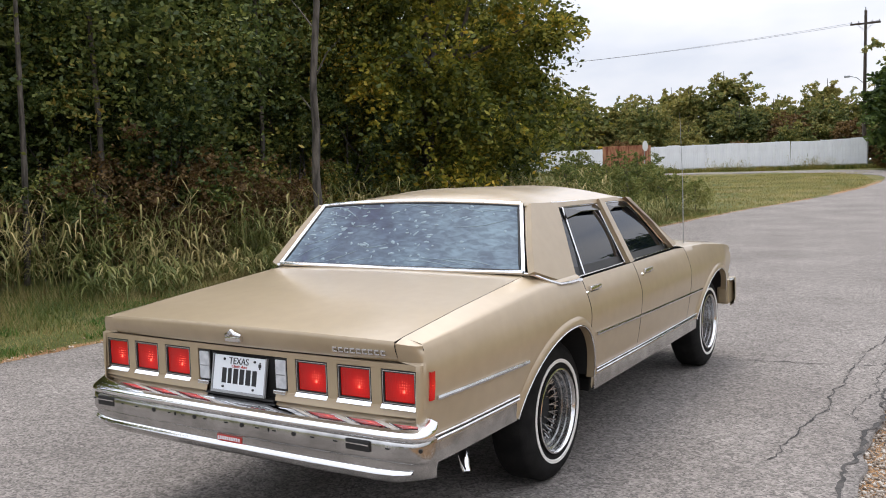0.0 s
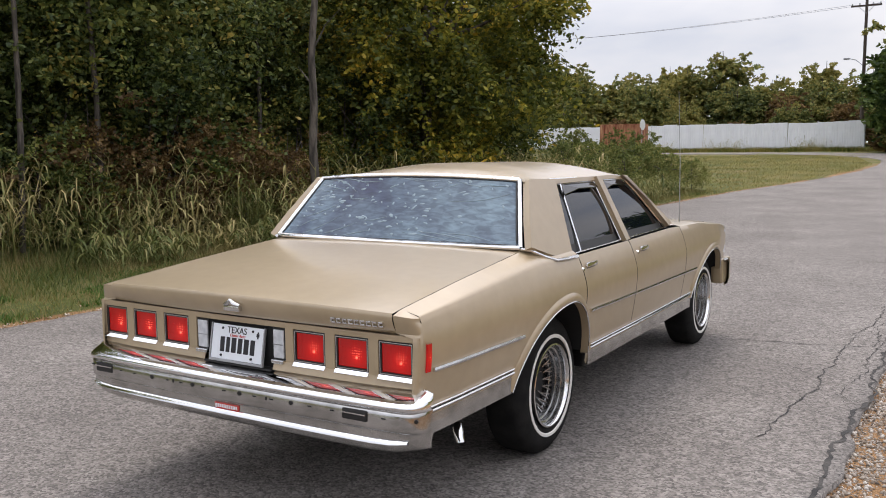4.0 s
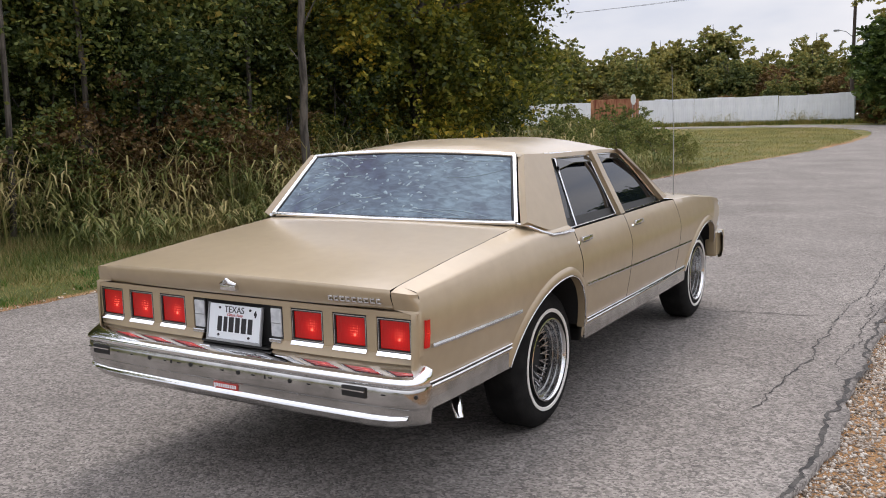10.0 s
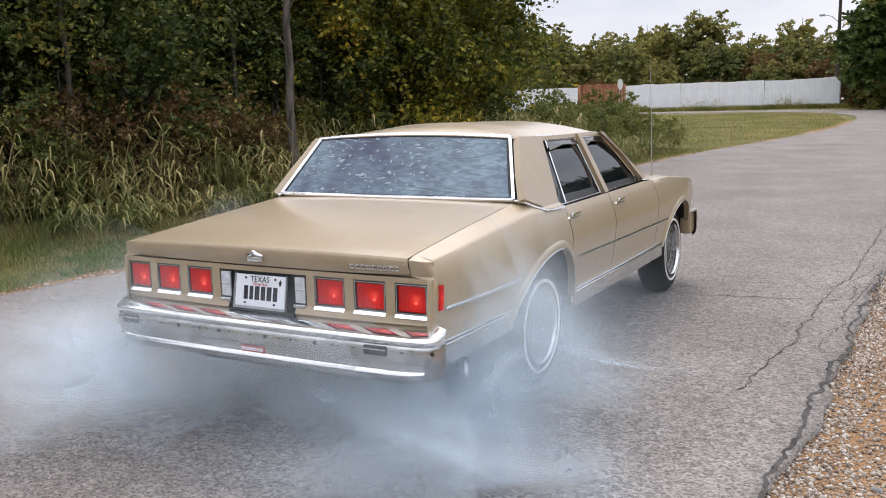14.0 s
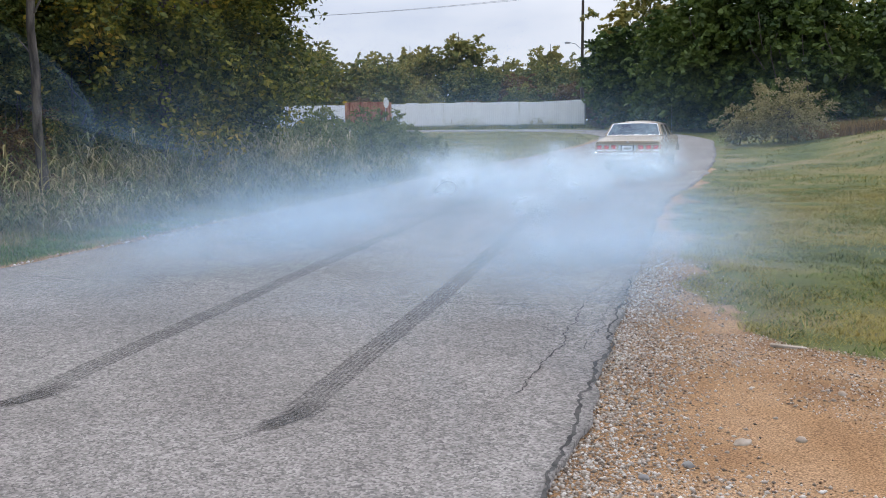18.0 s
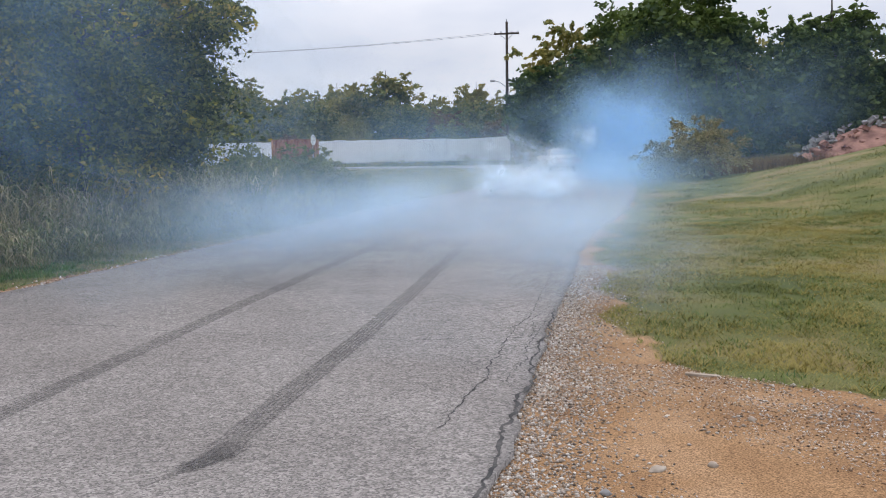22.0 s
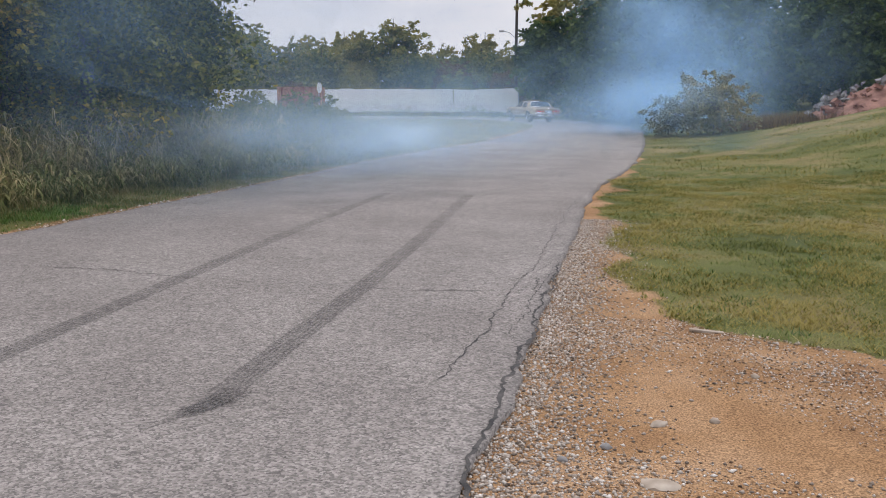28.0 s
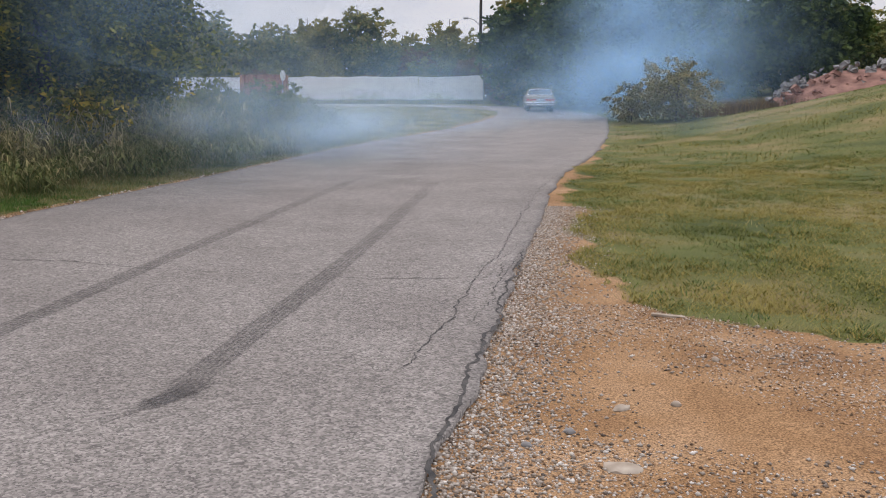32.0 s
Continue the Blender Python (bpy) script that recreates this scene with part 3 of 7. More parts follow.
def ribbon(name, pts, width, mat, lift=0.004, jitter=0.03, step=0.025):
    """A thin uneven band lying on the road along a line."""
    pts = np.array(pts, float)
    d = np.r_[0, np.cumsum(np.linalg.norm(np.diff(pts, axis=0), axis=1))]
    s = np.arange(0, d[-1], step)
    c = np.stack([np.interp(s, d, pts[:, k]) for k in range(2)], 1)
    t = np.gradient(c, axis=0)
    t /= np.linalg.norm(t, axis=1)[:, None]
    nrm = np.stack([-t[:, 1], t[:, 0]], 1)
    fray = np.array([noise.noise((a * 17, pts[0, 0] * 3, 5)) for a in s]) * 0.018 + np.array([noise.noise((a * 45, pts[0, 1] * 3, 8)) for a in s]) * 0.010
    wob = fray + np.array([noise.noise((a * 1.7, pts[0, 0] * 7, 1)) * 2 * jitter + noise.noise((a * 7, pts[0, 1] * 5, 2)) * jitter for a in s])
    w = width * (0.35 + 0.65 * np.abs(np.array([noise.noise((a * 5, 3, pts[0, 0])) for a in s])) * 2)
    c = c + nrm * wob[:, None]
    a, b = c + nrm * w[:, None] / 2, c - nrm * w[:, None] / 2
    v = np.stack([np.c_[a, ground_z(np.minimum(a[:, 0], 5), a[:, 1]) + lift], np.c_[b, ground_z(np.minimum(b[:, 0], 5), b[:, 1]) + lift]], 1).reshape(-1, 3)
    i = np.arange(len(s) - 1)
    return raw(name, v, np.stack([2 * i, 2 * i + 1, 2 * i + 3, 2 * i + 2], 1), mat)


for line, wid in [([(1.80, 0.75), (1.845, 1.33), (1.90, 2.1), (1.935, 3.1), (1.99, 4.2), (2.03, 5.3), (2.1, 7.9), (2.28, 12), (2.6, 14.7)], 0.014), ([(-4.6, 3.75), (-3.1, 3.62), (-2.2, 3.6), (-0.6, 3.32), (0.5, 3.28), (1.0, 3.2), (2.1, 3.4)], 0.014),
                  ([(2.2, 5.2), (2.08, 4.2), (2.12, 3.4)], 0.008), ([(2.08, 1.7), (2.12, 2.6), (2.13, 3.24), (2.2, 4.0), (2.3, 5.0)], 0.009), ([(2.02, 1.9), (2.16, 1.75)], 0.010), ([(-4.0, 9.5), (-1, 9.7), (2.3, 9.4)], 0.014), ([(2.02, 6.2), (2.3, 5.9)], 0.018)]:
    tagged(ribbon("road_crack", line, wid, m_crack), "narrow dark crack across the worn asphalt", "crack", group="cracks in the road", kind="structure")
edge_line = [(np.interp(y, [p[1] for p in ROAD_RIGHT], [p[0] for p in ROAD_RIGHT]) - 0.03, y) for y in np.arange(-6, 5.2, 0.4)]
tagged(ribbon("road_edge", edge_line, 0.034, m_crack, jitter=0.04, step=0.02), "broken dark tar edge of the asphalt", "road edge", kind="structure")

# ---- the car: x right, y forward, origin on the road under the rear axle ----
def side_x(y, z):
    w = np.interp(y, [-1.45, -1.36, -1.1, -0.3, 1.2, 2.6, 3.2, 3.5], [0.945, 0.952, 0.966, 0.980, 0.985, 0.978, 0.962, 0.93])
    return w * np.interp(z, [0.30, 0.42, 0.52, 0.62, 0.72, 0.80, 0.855, 0.88, 0.92, 0.97, 1.01, 1.05], [0.912, 0.940, 0.960, 0.978, 0.992, 0.9995, 1.0, 0.996, 0.985, 0.968, 0.951, 0.928])


def shoulder(y):
    return float(np.interp(y, [-1.45, -1.3, -0.3, 0.2, 1.9, 2.6, 3.3, 3.5], [0.950, 0.962, 1.025, 1.03, 1.04, 1.02, 0.96, 0.93]))


ARCHES = ((0.0, 0.335, 0.60, 0.45), (2.946, 0.41, 0.56, 0.43))


def arch_z(y, base):
    z = base
    for cy, front, back, top in ARCHES:
        d = y - cy
        a = front if d > 0 else back
        if abs(d) < a:
            z = max(z, 0.365 + top * (1 - (abs(d) / a) ** 2.1) ** 0.5)
    return z


def side_panel(name, y0, y1, base, sgn, parent, extra_top=None, label=""):
    ys = np.linspace(y0, y1, max(6, int((y1 - y0) / 0.025)))
    fr = np.linspace(0, 1, 19)

    def fn(y, f):
        lo, hi = arch_z(y, base), shoulder(y)
        z = lo + (hi - lo) * f
        return (sgn * float(side_x(y, z)), y, z)

    verts, faces = grid(fn, ys, fr)
    m = len(fr)
    if extra_top:
        k = len(verts)
        steps = ((0.05, 0.16), (0.12, 0.28), (0.25, 0.42), (0.45, 0.60), (0.7, 0.80), (1.0, 1.0))
        n = len(steps)
        for y in ys:
            s = shoulder(y)
            xs = float(side_x(y, s))
            tx, tz = extra_top(y)
            for q, a in steps:
                verts.append((sgn * (xs + (tx - xs) * q), y, s + (tz - s) * a))
        for i in range(len(ys) - 1):
            line0 = [i * m + m - 1] + [k + i * n + q for q in range(n)]
            line1 = [(i + 1) * m + m - 1] + [k + (i + 1) * n + q for q in range(n)]
            for q in range(n):
                faces.append((line0[q], line0[q + 1], line1[q + 1], line1[q]))
    if sgn > 0:
        faces = [f[::-1] for f in faces]
    return raw(name, verts, faces, m_paint, smooth=True, parent=parent, label=label)


def strip_on_side(name, pts, height, depth, sgn, mat, parent, label=""):
    bm = bmesh.new()
    rings = []
    for y, z in pts:
        x0 = float(side_x(y, z))
        rings.append([bm.verts.new((sgn * (x0 + dx), y, z + dz)) for dx, dz in ((-0.006, -height / 2), (depth * 0.75, -height / 2), (depth, 0), (depth * 0.75, height / 2), (-0.006, height / 2))])
    for a, b in zip(rings, rings[1:]):
        for k in range(5):
            bm.faces.new((a[k], a[(k + 1) % 5], b[(k + 1) % 5], b[k]))
    bm.faces.new(rings[0])
    bm.faces.new(rings[-1][::-1])
    bmesh.ops.recalc_face_normals(bm, faces=bm.faces)
    return part(name, bm, mat, parent, label)


def glass_x(z):
    return 0.83 - 0.155 * (z - 1.10) / 0.347


def cabin(pts, sgn, out=0.0):
    return [(sgn * (glass_x(z) + out), y, z) for y, z in pts]


def rounded(pts, radius, steps=4):
    """A polygon of (y, z) with rounded corners."""
    out = []
    n = len(pts)
    for i, p in enumerate(pts):
        p, a, b = Vector(p), Vector(pts[i - 1]), Vector(pts[(i + 1) % n])
        r = min(radius, (a - p).length * 0.4, (b - p).length * 0.4)
        s, e = p + (a - p).normalized() * r, p + (b - p).normalized() * r
        for k in range(steps + 1):
            f = k / steps
            out.append(tuple(s * (1 - f) ** 2 + p * 2 * f * (1 - f) + e * f * f))
    return out


def lid_edge(y):
    return (float(np.interp(y, [-1.45, -0.2], [0.838, 0.805])), float(np.interp(y, [-1.45, -1.36, -0.9, -0.25], [0.966, 0.980, 1.030, 1.09])))


def lip_bow(x):
    return 0.028 * (abs(x) / 0.84) ** 2.4


def panel_bow(x):
    return 0.014 * (abs(x) / 0.9) ** 2


def strip_mesh(profile, line, shape):
    """A surface that sweeps a profile of (y, z) along stations of (x, set back)."""
    bm = bmesh.new()
    rows = [[bm.verts.new(shape(x, back, y, z)) for y, z in profile] for x, back in line]
    for a, b in zip(rows, rows[1:]):
        for k in range(len(profile) - 1):
            bm.faces.new((a[k], b[k], b[k + 1], a[k + 1]))
    bmesh.ops.recalc_face_normals(bm, faces=bm.faces)
    return bm


# chrome of barrel and spokes, darkened in colour for the dark it reflects
m_barrel = vary(material("dull_rim_metal", (0.25, 0.25, 0.25), 0.3, 1.0), (0.30, 0.30, 0.30), (0.5, 0.5, 0.5), scale=20, rough=(0.12, 0.3))
# near-black: painted shade at the wheel centre, soot on the exhaust pipe
m_drum = material("sooty_drum", (0.012, 0.012, 0.012), 0.8)


def build_wheel(car, x, y, name_label):
    """A wheel on the car's right side: tyre, white ring, deep rim, spokes; x outward."""
    hub = new("wheel")
    hub.parent = car
    tagged(hub, name_label)
    R, hw = 0.365, 0.118
    bm = lathe(bmesh.new(), [(-hw + 0.01, 0.20), (-hw, 0.24), (-hw + 0.005, 0.31), (-hw + 0.03, 0.352), (-hw + 0.05, R), (hw - 0.05, R), (hw - 0.03, 0.352), (hw - 0.010, 0.325), (hw - 0.001, 0.295), (hw, 0.265), (hw - 0.004, 0.238), (hw - 0.016, 0.216), (0, 0.205), (-hw + 0.01, 0.20)], 64)
    bmesh.ops.recalc_face_normals(bm, faces=bm.faces)
    tyre = part("tyre", bm, m_rubber, hub, "black tyre with a narrow white ring", smooth=True)
    bm = lathe(bmesh.new(), [(hw - 0.006, 0.273), (hw + 0.003, 0.270), (hw + 0.003, 0.254), (hw - 0.004, 0.250)], 64)
    part("white_ring", bm, m_white, tyre, "white sidewall ring", smooth=True)
    bm = lathe(bmesh.new(), [(hw - 0.008, 0.222), (hw + 0.004, 0.221), (hw + 0.006, 0.214), (hw - 0.002, 0.207), (hw - 0.014, 0.205)], 64)
    bmesh.ops.recalc_face_normals(bm, faces=bm.faces)
    rim = part("rim", bm, m_chrome, hub, "polished chrome rim lip", smooth=True)
    bm = lathe(bmesh.new(), [(hw - 0.014, 0.205), (hw - 0.030, 0.203), (hw - 0.034, 0.193), (hw - 0.056, 0.190), (hw - 0.060, 0.180), (hw - 0.090, 0.176), (hw - 0.094, 0.168), (hw - 0.150, 0.160)], 64)
    bmesh.ops.recalc_face_normals(bm, faces=bm.faces)
    part("rim_barrel", bm, m_barrel, rim, "stepped inner rim barrel", smooth=True)
    bm = bmesh.new()
    for k in range(44):
        a = k * math.tau / 44
        b = a + (0.10 if k % 2 else -0.10)
        tube(bm, [(hw - 0.082, 0.179 * math.cos(a), 0.179 * math.sin(a)), (hw - 0.112 - 0.016 * (k % 2), 0.128 * math.cos(b), 0.128 * math.sin(b))], 0.0042, 5)
    part("wire_spokes", bm, m_barrel, hub, "crossed chrome wire spokes", smooth=True)
    # cap and disc coloured near-black for the shade deep in the wheel
    bm = lathe(bmesh.new(), [(hw - 0.15, 0.075), (hw - 0.12, 0.066), (hw - 0.10, 0.05), (hw - 0.094, 0.03), (hw - 0.092, 0.0)], 24)
    part("hub_cap", bm, m_drum, hub, smooth=True)
    bm = lathe(bmesh.new(), [(hw - 0.126, 0.0), (hw - 0.126, 0.164)], 40)
    part("brake_drum", bm, m_drum, hub)
    hub.matrix_basis = pose(x, y, R, 0, 0, 180 if x < 0 else 0)
    return hub


def word_mesh(name, text, size, mat, parent, m, slant=0.0):
    cu = bpy.data.curves.new(name, "FONT")
    cu.body, cu.size, cu.extrude, cu.align_x, cu.shear = text, size, 0.0008, "CENTER", slant
    ob = new(name, cu)
    me = bpy.data.meshes.new_from_object(ob.evaluated_get(bpy.context.evaluated_depsgraph_get()))
    bpy.data.objects.remove(ob)
    me.materials.clear()
    me.materials.append(mat)
    o = new(name, me)
    o.parent, o.matrix_basis = parent, m
    return o


def build_side(car, sgn):
    """One flank of the body with its trim, glass and handles."""
    side_panel("quarter_panel", -1.352, 0.22, 0.47, sgn, car, lid_edge)
    side_panel("rear_door", 0.228, 1.035, 0.40, sgn, car)
    side_panel("front_door", 1.043, 2.13, 0.40, sgn, car)
    side_panel("front_fender", 2.138, 3.49, 0.42, sgn, car, lambda y: (0.80, shoulder(y) + 0.015))
    for y0, y1, n in ((-1.30, -0.53, 9), (0.29, 1.03, 9), (1.048, 2.126, 9), (2.142, 2.44, 5)):
        strip_on_side("side_moulding", [(y, 0.722 - 0.013 * (y - 0.28)) for y in np.linspace(y0, y1, n)], 0.017, 0.012, sgn, m_chrome, car, "thin chrome rub strip")
    for y0, y1, zc, hh in ((-1.35, -0.60, 0.515, 0.09), (0.36, 2.42, 0.44, 0.09)):
        strip_on_side("rocker_moulding", [(y, zc) for y in np.linspace(y0, y1, 12)], hh, 0.008, sgn, m_steel, car, "brushed bright metal rocker moulding")
        strip_on_side("rocker_trim", [(y, zc + hh / 2 + 0.010) for y in np.linspace(y0, y1, 12)], 0.012, 0.014, sgn, m_chrome, car, "chrome trim line")
        strip_on_side("rocker_seam", [(y, zc + hh / 2 + 0.0205) for y in np.linspace(y0, y1, 12)], 0.006, 0.009, sgn, m_black, car, "dark line between the trims")
        strip_on_side("rocker_trim", [(y, zc + hh / 2 + 0.029) for y in np.linspace(y0, y1, 12)], 0.009, 0.012, sgn, m_chrome, car, "chrome trim line")
    # wheel arches: flared lip, trim, housing painted near-black for shade
    for cy, front, back, top in ARCHES:
        pts = []
        for k in range(41):
            c = math.cos(math.pi * k / 40)
            d = (front if c > 0 else -back) * abs(c)
            z = 0.365 + top * (1 - abs(c) ** 2.1) ** 0.5
            if z > 0.44:
                pts.append((cy + d, z))
        bm = bmesh.new()
        rows = []
        for y, z in pts:
            d = Vector((y - cy, z - 0.365)).normalized()
            rows.append([bm.verts.new((sgn * (float(side_x(y + d.x * o, z + d.y * o)) + h), y + d.x * o, z + d.y * o)) for o, h in ((-0.004, -0.03), (-0.004, 0.010), (0.004, 0.015), (0.018, 0.015), (0.032, 0.011), (0.044, 0.001))])
        for a, b in zip(rows, rows[1:]):
            for k in range(5):
                bm.faces.new((a[k], b[k], b[k + 1], a[k + 1]))
        bmesh.ops.recalc_face_normals(bm, faces=bm.faces)
        part("arch_lip", bm, m_paint, car, "flared wheel arch lip", smooth=True)
        bm = bmesh.new()
        tube(bm, [(sgn * (float(side_x(y, z)) + 0.013), y, z - 0.003) for y, z in pts], 0.004, 6)
        part("arch_trim", bm, m_chrome, car, "thin chrome arch trim", smooth=True)
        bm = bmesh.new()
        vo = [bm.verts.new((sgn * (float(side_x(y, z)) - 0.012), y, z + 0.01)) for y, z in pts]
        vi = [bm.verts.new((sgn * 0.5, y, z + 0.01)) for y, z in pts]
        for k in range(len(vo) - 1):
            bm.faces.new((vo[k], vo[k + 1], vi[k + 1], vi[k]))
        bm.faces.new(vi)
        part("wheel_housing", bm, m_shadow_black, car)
    # glasshouse
    def pane(name, pts, radius, label):
        """A pane of glass, bowed outwards, within a rounded outline."""
        poly = rounded(pts, radius)
        z0, z1 = min(p[1] for p in poly) + 0.001, max(p[1] for p in poly) - 0.001
        verts, faces = [], []
        for k in range(17):
            z = z0 + (z1 - z0) * k / 16
            cut = [a[0] + (b[0] - a[0]) * (z - a[1]) / (b[1] - a[1]) for a, b in zip(poly, poly[1:] + poly[:1]) if (a[1] - z) * (b[1] - z) < 0]
            bow = 0.10 * (k / 16) * (1 - k / 16)
            for q in range(5):
                y = min(cut) + (max(cut) - min(cut)) * q / 4
                verts.append((sgn * (glass_x(z) - 0.012 + bow * 0.6), y, z))
        for k in range(16):
            for q in range(4):
                faces.append((k * 5 + q, k * 5 + q + 1, k * 5 + q + 6, k * 5 + q + 5)[::sgn])
        raw(name, verts, faces, m_glass, smooth=True, parent=car, label=label)

    part("sail_panel", slab(cabin([(-0.235, 1.10), (-0.13, 1.235), (0.04, 1.428), (0.37, 1.420), (0.29, 1.22), (0.205, 1.02), (0.0, 1.03)], sgn, 0.002)[::sgn], 0.04), m_paint, car, "broad tan rear pillar")
    part("door_channel", slab(cabin([(0.235, 1.025), (0.385, 1.418), (1.46, 1.412), (1.58, 1.36), (1.96, 1.03)], sgn, -0.020)[::sgn], 0.012), m_black, car, "black rubber window channel")
    pane("quarter_glass", [(0.245, 1.04), (0.392, 1.40), (0.470, 1.40), (0.385, 1.04)], 0.015, "dark tinted fixed glass")
    pane("rear_side_glass", [(0.425, 1.04), (0.512, 1.395), (0.985, 1.395), (1.040, 1.04)], 0.04, "dark tinted rear door glass")
    pane("front_side_glass", [(1.175, 1.04), (1.12, 1.395), (1.46, 1.395), (1.58, 1.345), (1.90, 1.045)], 0.04, "dark tinted front door glass")
    part("center_pillar", slab(cabin([(1.072, 1.02), (1.012, 1.42), (1.085, 1.42), (1.150, 1.02)], sgn, 0.004)[::sgn], 0.03), m_paint, car)
    for a, b, w in (((0.218, 1.02), (0.375, 1.430), 0.008), ((0.405, 1.03), (0.490, 1.405), 0.007), ((1.058, 1.03), (1.0, 1.41), 0.006), ((1.160, 1.03), (1.100, 1.41), 0.006), ((1.965, 1.035), (1.68, 1.30), 0.009), ((1.68, 1.30), (1.55, 1.39), 0.009), ((1.55, 1.39), (1.46, 1.42), 0.009), ((0.37, 1.430), (1.46, 1.42), 0.008), ((0.42, 1.405), (1.0, 1.402), 0.006), ((1.10, 1.402), (1.46, 1.398), 0.006), ((0.21, 1.026), (1.96, 1.038), 0.005)):
        bm = bmesh.new()
        tube(bm, [cabin([a], sgn, 0.005)[0], cabin([b], sgn, 0.005)[0]], w, 8)
        part("window_trim", bm, m_chrome, car, "bright metal window trim", smooth=True)
    for y0, y1, y2, y3 in ((0.45, 0.50, 0.995, 0.99), (1.105, 1.105, 1.44, 1.52)):
        bm = bmesh.new()
        a = cabin([(y1, 1.402), (y1 * 0.6 + y2 * 0.4, 1.402), (y2, 1.398)], sgn, 0.006)
        b = cabin([(y0, 1.345), (y1 * 0.6 + y2 * 0.4, 1.372), (y3, 1.366)], sgn, 0.028)
        va, vb = [bm.verts.new(p) for p in a], [bm.verts.new(p) for p in b]
        for k in range(2):
            bm.faces.new((va[k], va[k + 1], vb[k + 1], vb[k]))
        ext = bmesh.ops.extrude_face_region(bm, geom=bm.faces[:])
        for v in ext["geom"]:
            if isinstance(v, bmesh.types.BMVert):
                v.co.z -= 0.004
        bmesh.ops.recalc_face_normals(bm, faces=bm.faces)
        part("vent_visor", bm, m_visor, car, "glossy smoked window visor")
    part("front_pillar", slab(cabin([(1.46, 1.412), (1.54, 1.405), (2.06, 1.05), (1.972, 1.035), (1.70, 1.29), (1.57, 1.385)], sgn, 0.0)[::sgn], 0.04), m_paint, car)
    for yy in (0.27, 1.155):
        z = 0.972
        x = float(side_x(yy, z))
        bm = box(bmesh.new(), sgn * (x + 0.010) - 0.011, sgn * (x + 0.010) + 0.011, yy - 0.01, yy + 0.135, z - 0.012, z + 0.014, 0.007)
        h = part("door_handle", bm, m_chrome, car, "chrome door handle", smooth=True)
        bm = box(bmesh.new(), sgn * (x + 0.001) - 0.006, sgn * (x + 0.001) + 0.006, yy + 0.01, yy + 0.125, z - 0.030, z - 0.008, 0.003)
        part("handle_recess", bm, m_black, h)
        bm = bmesh.new()
        bmesh.ops.create_cone(bm, cap_ends=True, segments=12, radius1=0.011, radius2=0.009, depth=0.012, matrix=pose(sgn * (float(side_x(yy, 0.955)) + 0.003), yy - 0.045, 0.955, 0, 90 * sgn, 0))
        part("door_lock", bm, m_chrome, car, "round chrome key lock", smooth=True)
    bm = bmesh.new()
    rows = [[bm.verts.new((sgn * (float(side_x(y, z)) + h), y, z)) for y, h in ((-1.352, 0.001), (-1.350, 0.009), (-1.326, 0.010), (-1.318, 0.001))] for z in (0.742, 0.748, 0.80, 0.848, 0.855)]
    for a, b in zip(rows, rows[1:]):
        for k in range(3):
            bm.faces.new((a[k], a[k + 1], b[k + 1], b[k]))
    bmesh.ops.recalc_face_normals(bm, faces=bm.faces)
    part("side_marker", bm, m_marker, car, "lit red side marker lamp", smooth=True)
    bm = bmesh.new()
    tube(bm, [(sgn * 0.81, -0.245, 1.106), (sgn * 0.845, -0.20, 1.096), *[(sgn * (float(side_x(q, h)) + o), q, h) for q, h, o in ((-0.115, 1.055, -0.015), (-0.05, 1.034, 0.004), (0.08, 1.028, 0.006), (0.21, 1.028, 0.006))]], 0.009, 8)
    part("pillar_trim", bm, m_chrome, car, "bright trim under the rear pillar", smooth=True)
    bm = bmesh.new()
    gx = sgn * (glass_x(1.13) + 0.012)
    tube(bm, [(gx, 0.075, 1.105), (gx, 0.07, 1.125), (gx, 0.095, 1.122), (gx, 0.105, 1.145), (gx, 0.118, 1.122), (gx, 0.14, 1.125), (gx, 0.132, 1.104)], 0.0045, 6, closed=True)
    part("pillar_badge", bm, m_chrome, car, "small bright badge", smooth=True)


